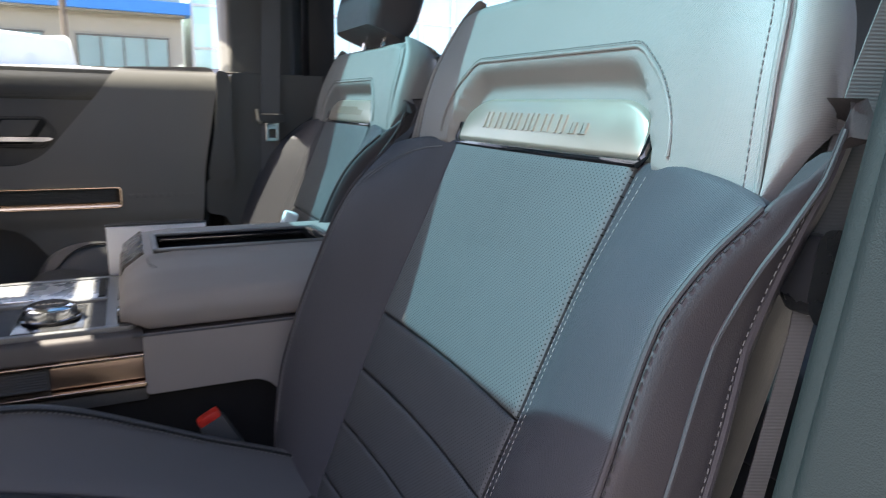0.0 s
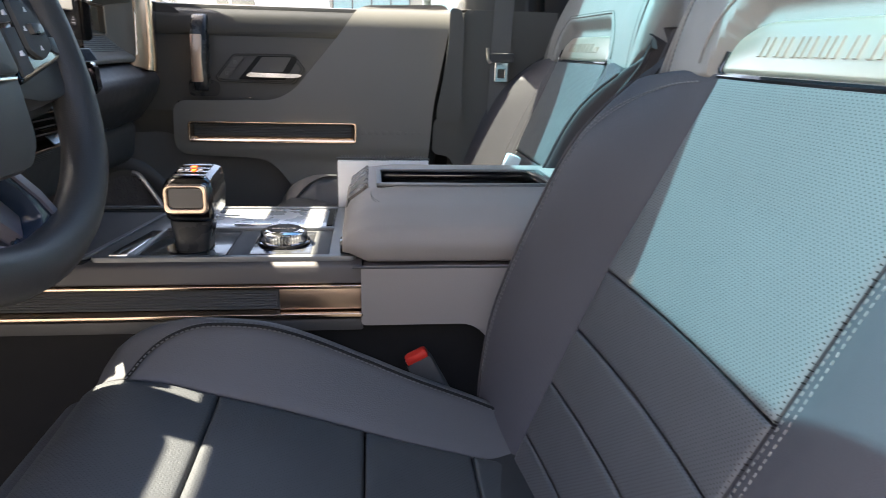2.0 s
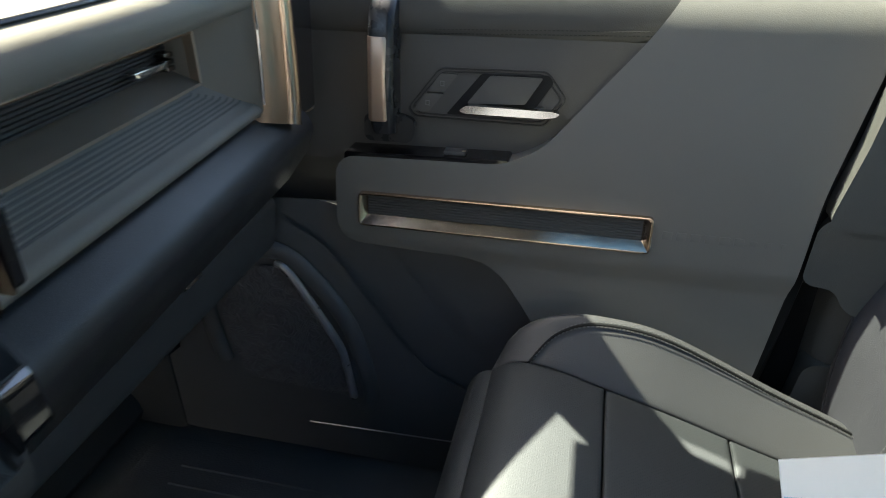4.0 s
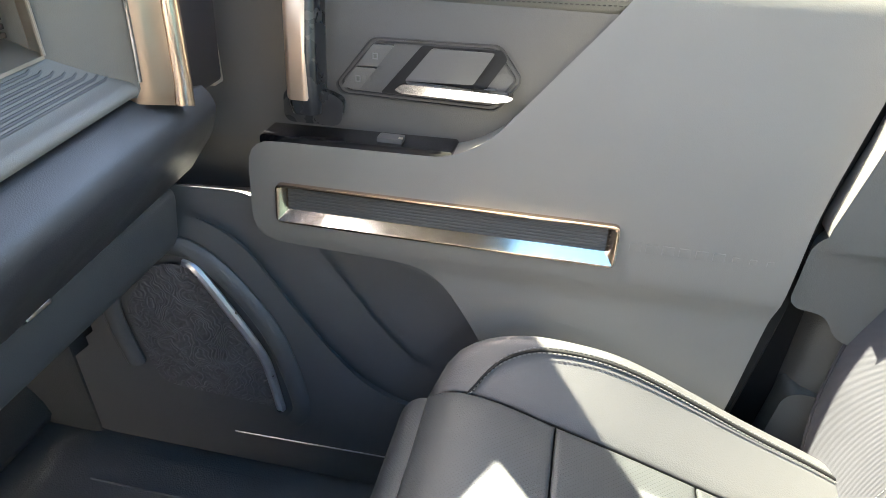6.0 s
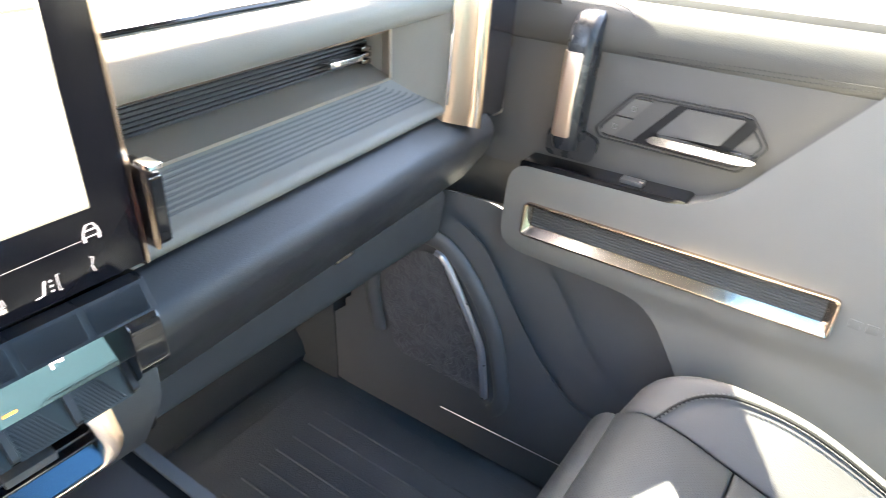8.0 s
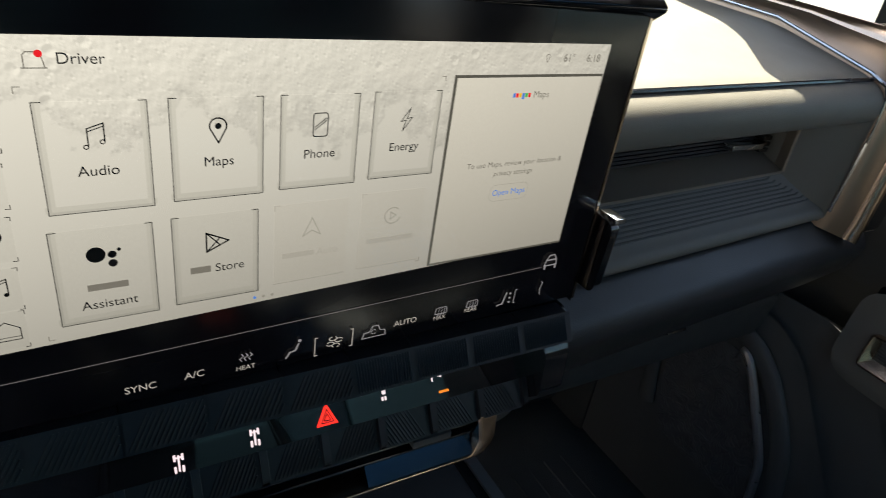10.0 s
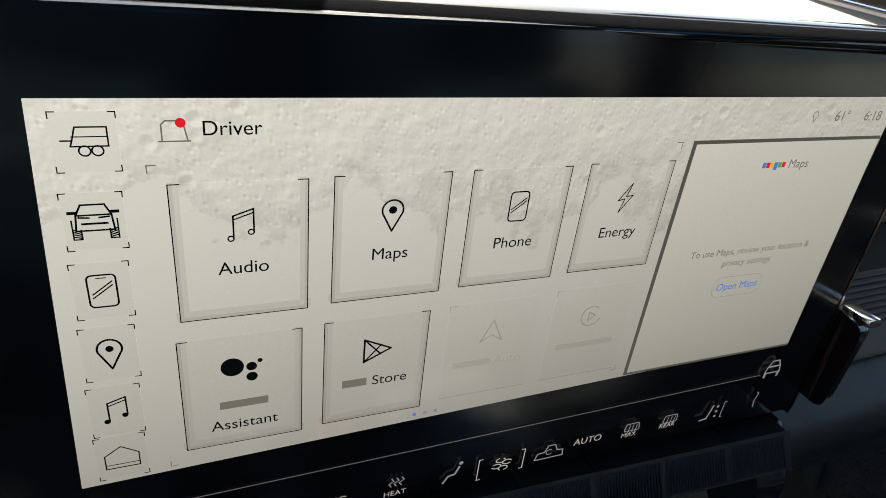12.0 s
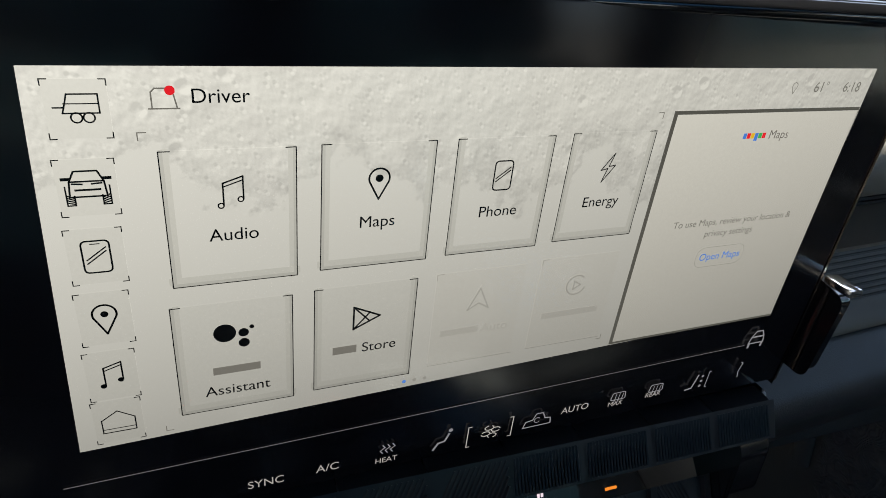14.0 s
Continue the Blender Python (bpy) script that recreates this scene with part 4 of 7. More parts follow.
        wpart("raised_mark", bm_, SATIN, plate)
        x -= w + 0.0040
    gap = [(-0.1515, 0.424), (-0.1512, 0.408), (-0.148, 0.4015), (-0.07, 0.401), (0.0, 0.401), (0.07, 0.401), (0.148, 0.4015), (0.1512, 0.408), (0.1515, 0.424)]
    bmf = tube([back(yc + PY + a, b, -0.0065) for a, b in gap], 0.0034)
    wpart("shadow_gap", bmf, PIANO, plate)
    # back shell and headrest
    rings = []
    for s in (-0.06, 0.0, 0.2, 0.36, 0.46, 0.55, 0.568):
        w = curve1([(-0.06, 0.22), (0.1, 0.25), (0.36, 0.25), (0.45, 0.235), (0.568, 0.17)], s)
        d = curve1([(-0.06, 0.13), (0.3, 0.17), (0.568, 0.10)], s)
        o = rounded([(-w, -0.03), (w, -0.03), (w, -d * 0.7), (w * 0.8, -d), (-w * 0.8, -d), (-w, -d * 0.7)], 0.03, 4)
        rings.append([back(yc + a, s, b) for a, b in o])
    wpart("back_shell", loft(rings), BACKSHELL, seat, "black hard seat shell")
    rings = []
    for t in range(0, 13):
        q = t / 12
        s = 0.585 + 0.19 * q
        k = max(0.001, 1 - abs(2 * q - 1) ** 4) ** 0.5 if t not in (0, 12) else 0.55
        w, d = 0.140 * (0.80 + 0.20 * k) * (1 - 0.08 * q), 0.055 * (0.55 + 0.45 * k)
        o = rounded([(-w, d), (w, d), (w * 0.96, -d), (-w * 0.96, -d)], 0.035, 5)
        rings.append([back(yc + a, s, b + 0.01 + 0.012 * q) for a, b in o])
    hr = wpart("headrest", loft(rings), BOLSTER, seat, "dark grey padded headrest")
    for sg in (-1, 1):
        wpart("headrest_post", tube([back(yc + sg * 0.06, 0.55, -0.01), back(yc + sg * 0.06, 0.62, 0)], 0.007), CHROME, seat)
    # cushion
    def cz(x):
        return curve1([(-0.10, 1.130), (-0.07, 1.152), (-0.02, 1.155), (0.05, 1.139), (0.127, 1.117), (0.25, 1.077), (0.40, 1.036)], x)
    ins_w = lambda x: curve1([(-0.10, 0.175), (0.05, 0.158), (0.40, 0.150)], x)
    for x0, x1 in ((-0.095, 0.045), (0.047, 0.195), (0.197, 0.312), (0.314, 0.40)):
        wpart("cushion_insert", pad(lambda u, v, h, x0=x0, x1=x1: Vector((mixv(x0, x1, u), yc + mixv(-1, 1, v) * ins_w(mixv(x0, x1, u)) * 0.995, cz(mixv(x0, x1, u)) + h - 0.006 * math.cos(mixv(-1, 1, v) * math.pi / 2))),
                                    12, 16, 0.03, tuck=0.004, ku=0.05, kv=0.03), CUSHION, seat)
    fr = []
    for k in range(9):
        a = k / 8 * math.pi / 2
        fr.append([Vector((-0.095 - 0.035 * math.sin(a), yc + b, 1.126 - 0.055 * (1 - math.cos(a)))) for b in [mixv(-0.176, 0.176, i / 12) for i in range(13)]])
    bmf = bmesh.new()
    rows = fr + [[Vector((-0.128, p.y, 0.96)) for p in fr[0]], [Vector((-0.06, p.y, 0.96)) for p in fr[0]], [Vector((-0.06, p.y, 1.08)) for p in fr[0]]]
    loft(rows, bmf, closed=False)
    wpart("cushion_front", bmf, CUSHION, seat)
    for sg in (-1, 1):
        def cprof(x):
            a = ins_w(x)
            z, w = cz(x) - 0.075 * max(0, (-0.072 - x) / 0.053) ** 2, curve1([(-0.125, 0.200), (-0.06, 0.228), (0.05, 0.245), (0.30, 0.245), (0.40, 0.232)], x)
            c = curve1([(-0.125, -0.030), (-0.06, 0.022), (0.0, 0.047), (0.06, 0.060), (0.11, 0.064), (0.19, 0.055), (0.256, 0.045), (0.35, 0.032), (0.405, 0.02)], x)
            return [(a, z - 0.004), (mixv(a, w, 0.42), z + c * 0.62), (mixv(a, w, 0.72), z + c), (w, z + c * 0.6 - 0.008), (w * 1.015, z - 0.05), (w * 1.0, z - 0.13)]

        def cf(u, v, h, sg=sg):
            x = mixv(-0.125, 0.405, v)
            p = poly_at(cprof(x), u)
            q = poly_at(cprof(x), min(1, u + 0.01)) - poly_at(cprof(x), max(0, u - 0.01))
            nrm = Vector((-q.y, q.x)).normalized()
            p = p + nrm * h
            return Vector((x, yc + sg * p.x, p.y))
        cb = wpart("cushion_bolster", pad(cf, 20, 36, 0.012, tuck=0.005, ku=0.03, kv=0.03), SEATSIDE, seat)
        seam = []
        for k in range(70):
            q = k / 69
            x = mixv(-0.05, 0.385, q)
            u = curve1([(-0.05, 0.02), (-0.038, 0.12), (-0.012, 0.25), (0.03, 0.33), (0.12, 0.35), (0.385, 0.36)], x)
            seam.append(cf(u, (x + 0.125) / 0.530, 0.0006))
        for off in (0.0, 0.0075):
            wpart("stitching", stitches([p + Vector((0, -sg * off, -0.2 * off)) for p in seam], r=0.0008), STITCH, cb)
        wpart("piping", tube([p + Vector((0, -sg * 0.00375, -0.0010)) for p in seam], 0.0019), RUBBER, cb)
    wpart("seat_base", span(-0.08, 0.42, yc - 0.215, yc + 0.215, 0.86, 1.05), BACKSHELL, seat, bevel=0.03)
    for a, b in ((-0.06, -0.17), (-0.06, 0.17), (0.34, -0.17), (0.34, 0.17)):
        wpart("seat_foot", span(a - 0.03, a + 0.03, yc + b - 0.02, yc + b + 0.02, 0.80, 0.87), BLACK, seat, bevel=0.006)
    return seat


EVEN = [(-0.09, 0.150), (0.0, 0.158), (0.18, 0.164), (0.30, 0.158), (0.40, 0.152)]
bucket_seat(0.435, 1, [(-0.09, 0.152), (0.0, 0.161), (0.18, 0.165), (0.30, 0.151), (0.40, 0.141)], [(-0.09, 0.120), (0.0, 0.126), (0.12, 0.127), (0.20, 0.132), (0.30, 0.139), (0.40, 0.153)])
bucket_seat(1.28, -1, EVEN, EVEN, 1.0).location.x += 0.085


def buckle(place, tilt, label):
    b = thing("belt_buckle", place, label, "seat belt buckle", "belt buckles")
    m = Matrix.Translation(place) @ pose(0, 0, 0, 0, tilt, 0)
    o = bmesh.new(); box((0, 0, -0.055), (0.034, 0.020, 0.12), o); bmesh.ops.transform(o, matrix=m, verts=o.verts)
    wpart("buckle_body", o, BLACK, b, bevel=0.006)
    o = bmesh.new(); box((0, 0, 0.007), (0.030, 0.017, 0.014), o); bmesh.ops.transform(o, matrix=m, verts=o.verts)
    wpart("release_button", o, RED, b, "red release button", bevel=0.005)
    return b


buckle((0.264, 0.722, 1.106), -28, "black belt buckle with red button between seat and console")

# ---------------------------------------------------------------- centre console
con = thing("centre_console", (0.1, 0.90, 0.80), "taupe leather centre console with bronze side trim", "console")
CN, CF, CT = 0.758, 1.050, 1.226
wpart("lower_body", prism(rounded([(-0.42, 0.80), (0.62, 0.80), (0.62, 1.10), (0.36, 1.10), (0.335, 1.138), (0.194, 1.138), (-0.42, 1.138)], [0, 0, 0.02, 0.03, 0.02, 0, 0]), "y", CN + 0.016, CF - 0.016), RUBBER, con, bevel=0.006)
wpart("side_pad", prism(rounded([(CN, 1.198), (CN + 0.004, 1.222), (CN + 0.016, 1.2265), (CF - 0.016, 1.2265), (CF - 0.004, 1.222), (CF, 1.198), (CF, 1.14), (CN + 0.02, 1.14), (CN + 0.02, 1.198)], 0.004), "x", -0.42, 0.192), SIDEPAD, con)
for y, sg in ((CN, -1),):
    wpart("trim_bar", prism(rounded([(y + 0.012, 1.199), (y - 0.003, 1.197), (y - 0.003, 1.193), (y + 0.012, 1.192)], 0.001), "x", -0.42, 0.192), BRONZE, con, "slim bronze bar")
    wpart("trim_bar", prism(rounded([(y + 0.012, 1.163), (y - 0.006, 1.160), (y - 0.006, 1.155), (y + 0.012, 1.150)], 0.001), "x", -0.42, 0.193), BRONZE, con, "bronze bar")
    wpart("trim_block", span(0.088, 0.191, y + 0.001, y + 0.012, 1.1635, 1.1915), BRUSHED, con, "brushed bronze block", bevel=0.002)
    for k in range(8):
        wpart("rib", tube([(-0.42, y + 0.006, 1.1655 + 0.0034 * k), (0.084, y + 0.006, 1.1655 + 0.0034 * k)], 0.0016, sides=6), BLACK, con)
    wpart("rib_floor", span(-0.42, 0.088, y + 0.006, y + 0.014, 1.163, 1.192), BLACK, con)
    wpart("lower_rail", span(-0.42, 0.193, y + 0.004, y + 0.02, 1.132, 1.149), CHARCOAL, con, bevel=0.003)
# deck
wpart("deck_frame", frame_prism(rounded([(-0.14, CN + 0.012), (0.185, CN + 0.012), (0.185, CF - 0.008), (-0.10, CF - 0.008)], 0.01), rounded([(-0.088, CN + 0.022), (0.150, CN + 0.022), (0.150, CF - 0.02), (-0.078, CF - 0.02)], 0.004), "z", 1.222, 1.2315), DECK, con, "satin grey frame", bevel=0.002)
wpart("front_strip", prism([(-0.118, CN + 0.018), (-0.096, CN + 0.018), (-0.086, CN + 0.13), (-0.100, CN + 0.13)], "z", 1.230, 1.2335), CHROME, con, bevel=0.001)
wpart("shifter_tray", span(-0.088, 0.020, CN + 0.022, 0.902, 1.214, 1.2296), LID, con, bevel=0.003)
wpart("tray_well", disc((-0.030, 0.816, 1.2300), 0.030, 0.003), PIANO, con)
wpart("knob_plate", span(0.022, 0.150, CN + 0.022, 0.902, 1.216, 1.2285), CHARCOAL, con, bevel=0.002)
wpart("knob_pad", span(0.048, 0.126, CN + 0.03, 0.895, 1.222, 1.2295), LID, con, bevel=0.002)
for xa, xb in ((0.026, 0.046), (0.128, 0.148)):
    wpart("ribbed_strip", span(xa, xb, CN + 0.026, 0.898, 1.222, 1.2292), RIBBEDX, con, bevel=0.001)
wpart("deck_divider", span(-0.085, 0.152, 0.903, 0.914, 1.220, 1.2325), DECK, con, bevel=0.003)
lidp = wpart("bin_lid", span(-0.076, 0.148, 0.916, CF - 0.022, 1.216, 1.2305), LIDTOP, con, "satin silver sliding lid", bevel=0.003)
wpart("lid_grip", span(0.005, 0.060, 0.922, 0.929, 1.2305, 1.2335), CHROME, lidp, bevel=0.001)
wpart("lid_edge", span(0.138, 0.147, 0.920, CF - 0.026, 1.2305, 1.2322), PIANO, lidp)
# forward tray
wpart("front_tray", frame_prism(rounded([(-0.42, CN + 0.008), (-0.142, CN + 0.008), (-0.102, CF - 0.008), (-0.42, CF - 0.008)], 0.012), rounded([(-0.40, CN + 0.03), (-0.155, CN + 0.03), (-0.118, CF - 0.03), (-0.40, CF - 0.03)], 0.012), "z", 1.143, 1.2285), RUBBER, con, "black bin wall", bevel=0.003)
wpart("tray_trim", frame_prism(rounded([(-0.42, CN + 0.008), (-0.142, CN + 0.008), (-0.102, CF - 0.008), (-0.42, CF - 0.008)], 0.012), rounded([(-0.41, CN + 0.020), (-0.148, CN + 0.020), (-0.110, CF - 0.020), (-0.41, CF - 0.020)], 0.012), "z", 1.2288, 1.2325), DECK, con, "satin grey rim", bevel=0.001)
wpart("tray_mat", span(-0.41, -0.11, CN + 0.02, CF - 0.02, 1.139, 1.146), RUBBER, con)
# armrest box
AF = 1.046
wpart("box_body", prism(rounded([(0.194, 1.146), (0.34, 1.146), (0.37, 1.11), (0.66, 1.11), (0.66, 1.221), (0.194, 1.221)], [0.004, 0.03, 0.03, 0, 0, 0.004]), "y", 0.752, AF - 0.004), CONSOLE, con, "taupe leather box", bevel=0.004)
rings = []
for x, zt, inset in ((0.168, 1.268, 0.012), (0.176, 1.284, 0.006), (0.200, 1.302, 0.0), (0.24, 1.306, 0.0), (0.45, 1.306, 0.0), (0.64, 1.306, 0.0)):
    zb = 1.226 if x > 0.18 else 1.236
    k = (zt - 1.226) / 0.08
    rings.append([Vector((x, a, b)) for a, b in rounded([(0.757 + inset, zb), (0.750 + inset, mixv(zb, zt, 0.30)), (0.757 + inset, mixv(zb, zt, 0.58)), (0.800, mixv(zb, zt, 0.82)), (0.838, zt - 0.006 * k), (0.852, zt), (1.028, zt), (AF - inset, zt - 0.010), (AF - inset, zb)], 0.008, 4)])
bm = loft(rings)                # open the lid over the tray
for co, no in (((0.213, 0, 0), (1, 0, 0)), ((0.467, 0, 0), (1, 0, 0)), ((0, 0.853, 0), (0, 1, 0)), ((0, 0.969, 0), (0, 1, 0))):
    bmesh.ops.bisect_plane(bm, geom=bm.verts[:] + bm.edges[:] + bm.faces[:], plane_co=co, plane_no=no)
gone = [f for f in bm.faces if f.calc_center_median().z > 1.30 and 0.214 < f.calc_center_median().x < 0.466 and 0.854 < f.calc_center_median().y < 0.968]
bmesh.ops.delete(bm, geom=gone, context="FACES")
arm = wpart("armrest_lid", bm, CONSOLE, con, "padded taupe leather armrest")
wpart("armrest_seam", tube([(0.18, 0.7535, 1.2215), (0.66, 0.7535, 1.2215)], 0.0022), PIPING, arm)
st = smooth_path([(0.204, 0.840, 1.2995), (0.207, 0.824, 1.2950), (0.222, 0.810, 1.2905), (0.26, 0.806, 1.2893), (0.62, 0.806, 1.2893)], 8)
wpart("stitching", stitches([p + Vector((0, 0, 0.0008)) for p in st]), THREAD, arm)
wpart("stitching", stitches([p + Vector((0, -0.005, -0.0012)) for p in st]), THREAD, arm)
fro = [(0.212, 0.852), (0.468, 0.852), (0.468, 0.970), (0.212, 0.970)]
wpart("tray_rim", frame_prism(rounded(fro, 0.008), rounded([(0.219, 0.859), (0.460, 0.859), (0.460, 0.963), (0.219, 0.963)], 0.006), "z", 1.3050, 1.3095), DECK, arm, "satin grey tray rim", bevel=0.002)
wpart("tray_wall", frame_prism(rounded(fro, 0.008), rounded([(0.2195, 0.8595), (0.4595, 0.8595), (0.4595, 0.9625), (0.2195, 0.9625)], 0.006), "z", 1.268, 1.3048), PIANO, arm, "gloss black tray wall")
# strip added in place of the pale reflection on the gloss far wall
wpart("tray_reflection", span(0.224, 0.440, 0.9590, 0.9620, 1.2860, 1.3010), DARKCHROME, arm, "metal strip standing in for a reflection on the tray wall", bevel=0.001)
wpart("tray_floor", span(0.217, 0.462, 0.857, 0.965, 1.268, 1.2745), RUBBER, arm, bevel=0.001)
for k in range(5):
    wpart("tray_rib", tube([(0.222, 0.870 + 0.021 * k, 1.275), (0.458, 0.870 + 0.021 * k, 1.275)], 0.0012, sides=6), BLACK, arm)
wpart("lid_latch", span(0.444, 0.462, 0.862, 0.960, 1.298, 1.309), CHROME, arm, bevel=0.002)
wpart("front_catch", span(0.164, 0.186, 0.776, 0.80, 1.232, 1.250), PIANO, arm, bevel=0.003)
wpart("front_window", prism([(0.1655, 1.242), (0.1735, 1.2855), (0.1985, 1.3045), (0.2015, 1.3010), (0.180, 1.284), (0.172, 1.242)], "y", 0.858, 1.024), SMOKE, arm, "dark satin front panel", bevel=0.001)

# rotary knob
kn = thing("rotary_knob", (0.087, 0.838, 1.2295), "knurled silver rotary drive knob on the console", "knob")
wpart("base_ring", disc((0.087, 0.838, 1.2320), 0.0345, 0.005), PIANO, kn, bevel=0.001)
bm = disc((0.087, 0.838, 1.2405), 0.0305, 0.012, sides=96)
for v in bm.verts:
    a = math.atan2(v.co.y - 0.838, v.co.x - 0.087)
    if round(a / (2 * math.pi / 96)) % 2:
        v.co.x = 0.087 + (v.co.x - 0.087) * 0.955
        v.co.y = 0.838 + (v.co.y - 0.838) * 0.955
wpart("knurled_ring", bm, CHROME, kn, smooth=False)
wpart("bezel", disc((0.087, 0.838, 1.2478), 0.0285, 0.003, r2=0.0245), CHROME, kn)
wpart("cap", disc((0.087, 0.838, 1.2490), 0.0225, 0.0025, r2=0.0215), DARKCHROME, kn)
bm = bmesh.new()
for k in range(5):
    box((0.074 + 0.0065 * k, 0.838, 1.2506), (0.004, 0.003, 0.0006), bm)
wpart("printed_mark", bm, CHROME, kn)

# gear selector
WHITEMARK = glowing("dim_white_mark", (0.6, 0.6, 0.62), 0.12)
sel = thing("gear_selector", (-0.030, 0.816, 1.2265), "dark chrome gear selector lever on the console", "gear selector")
rings = []
for z, w, d, dx in ((1.218, 0.020, 0.019, 0.006), (1.24, 0.0215, 0.019, 0.006), (1.268, 0.0255, 0.024, 0.008), (1.280, 0.026, 0.026, 0.009)):
    rings.append([Vector((-0.030 + dx + a, 0.816 + b, z)) for a, b in rounded([(-w, -d), (w, -d), (w, d), (-w, d)], 0.008)])
wpart("stalk", loft(rings), GRIPCAP, sel, "dark tapered stalk")
rings = []
for z, w, d, k in ((1.270, 0.024, 0.034, 0), (1.277, 0.0285, 0.041, 0), (1.300, 0.0300, 0.045, 0), (1.318, 0.0295, 0.044, 0.4), (1.327, 0.026, 0.040, 0.9), (1.331, 0.019, 0.032, 1)):
    rings.append([Vector((-0.0205 + a, 0.826 + b, z + 0.10 * k * b)) for a, b in rounded([(-w, -d), (w, -d), (w, d), (-w, d)], 0.010)])
head = wpart("head", loft(rings), DARKCHROME, sel, "smoked chrome head")
outer_f = rounded([(-0.0475, 1.284), (0.0050, 1.284), (0.0050, 1.3215), (-0.0475, 1.3215)], 0.009)
inner_f = rounded([(-0.0415, 1.2915), (-0.0010, 1.2915), (-0.0010, 1.3165), (-0.0415, 1.3165)], 0.006)
wpart("front_frame", frame_prism(outer_f, inner_f, "y", 0.7760, 0.790), BRONZE, head, "polished bronze frame", bevel=0.0025, segs=3)
wpart("front_inlay", prism(inner_f, "y", 0.7800, 0.788), PIANO, head, "gloss black inlay")
for k in range(4):
    y0 = 0.793 + 0.0155 * k
    wpart("top_key", prism(rounded([(-0.040, y0), (-0.001, y0), (-0.001, y0 + 0.0135), (-0.040, y0 + 0.0135)], 0.003), "z", 1.327, 1.3325 + 0.10 * (y0 - 0.82)), PIANO, head, "gloss black key", bevel=0.002)
ORANGE = glowing("orange_mark", (1, 0.12, 0.02), 0.9)
wpart("top_mark", box((-0.021, 0.8310, 1.3342), (0.006, 0.008, 0.0006)), ORANGE, head)
for k in range(4):
    wpart("top_mark", box((-0.034 + 0.008 * k, 0.8150, 1.3328), (0.0045, 0.007, 0.0006)), ORANGE if k == 2 else WHITEMARK, head)

# ---------------------------------------------------------------- dashboard
def lean(bm, k=0.07):
    """The dash front bows rearwards towards the middle of the car."""
    for v in bm.verts:
        v.co.x += k * (1.45 - v.co.y)
    return bm


dash = thing("dashboard", (-0.5, YC, 1.25), "grey leather dashboard with bronze end caps and a ribbed shelf", "dashboard")
wpart("top_pad", lean(prism(rounded([(-1.02, 1.650), (-0.43, 1.628), (-0.308, 1.6035), (-0.286, 1.594), (-0.278, 1.580), (-0.281, 1.562), (-0.322, 1.552), (-1.02, 1.550)], [0, 0.02, 0.01, 0.012, 0.01, 0.012, 0.006, 0]), "y", 1.0, 1.4605)), GREYDASH, dash, bevel=0.0)
wpart("driver_pad", prism(rounded([(-1.02, 1.660), (-0.42, 1.630), (-0.37, 1.605), (-0.37, 1.40), (-1.02, 1.40)], [0, 0.02, 0.02, 0.02, 0]), "y", 0.18, 1.0), GREYDASH, dash)
wpart("pad_seam", lean(tube([(-0.300, 1.0, 1.6010), (-0.300, 1.459, 1.6010)], 0.0024)), PIANO, dash)
for k in range(46):
    wpart("demister_slot", box((-0.455, 0.58 + 0.0085 * k, 1.6325), (0.05, 0.004, 0.003), None, Matrix.Rotation(radians(2.9), 4, "Y")), PIANO, dash)
wpart("cavity_wall", lean(prism([(-0.42, 1.47), (-0.374, 1.47), (-0.374, 1.560), (-0.42, 1.560)], "y", 1.0, 1.462)), CHARCOAL, dash)
shelf_prof = rounded([(-0.375, 1.488), (-0.330, 1.4950), (-0.324, 1.4940), (-0.299, 1.4630), (-0.289, 1.4575), (-0.2855, 1.4500), (-0.290, 1.4435), (-0.375, 1.4425)], [0, 0.002, 0.003, 0.005, 0.004, 0.004, 0.003, 0])
shelf = wpart("shelf", lean(prism(shelf_prof, "y", 1.0, 1.4615)), GREYDASH, dash, "grey moulded shelf")
# dark sunk tubes whose colour stands in for the shade inside the grooves
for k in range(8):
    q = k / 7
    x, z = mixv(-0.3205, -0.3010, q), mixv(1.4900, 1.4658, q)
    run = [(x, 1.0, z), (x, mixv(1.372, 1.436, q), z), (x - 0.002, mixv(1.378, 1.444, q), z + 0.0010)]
    wpart("groove_shade_line", lean(tube(run, 0.0013, sides=6)), GROOVE_SHADE, shelf)


def wall_ring(z, front):
    return [Vector((x, y, z)) for x, y in ((-0.40, 1.395), (-0.328, 1.3955), (-0.321, 1.399), (front - 0.012, 1.449), (front - 0.004, 1.457), (front, 1.4605), (front, 1.4690), (-0.40, 1.4690))]


wpart("end_wall", loft([wall_ring(1.442, -0.291), wall_ring(1.450, -0.2865), wall_ring(1.462, -0.2860), wall_ring(1.482, -0.285), wall_ring(1.50, -0.284), wall_ring(1.55, -0.2825), wall_ring(1.588, -0.2815)]), GREYDASH, dash)
vent = wpart("air_vent", lean(prism([(-0.372, 1.504), (-0.356, 1.504), (-0.356, 1.545), (-0.372, 1.545)], "y", 1.0, 1.402)), PIANO, dash, "gloss black air vent")
for k in range(8):
    wpart("vent_slat", lean(prism([(-0.358, 1.5105 + 0.0040 * k), (-0.3535, 1.5105 + 0.0040 * k), (-0.3535, 1.5132 + 0.0040 * k), (-0.358, 1.5132 + 0.0040 * k)], "y", 1.0, 1.398)), BACKSHELL, vent)
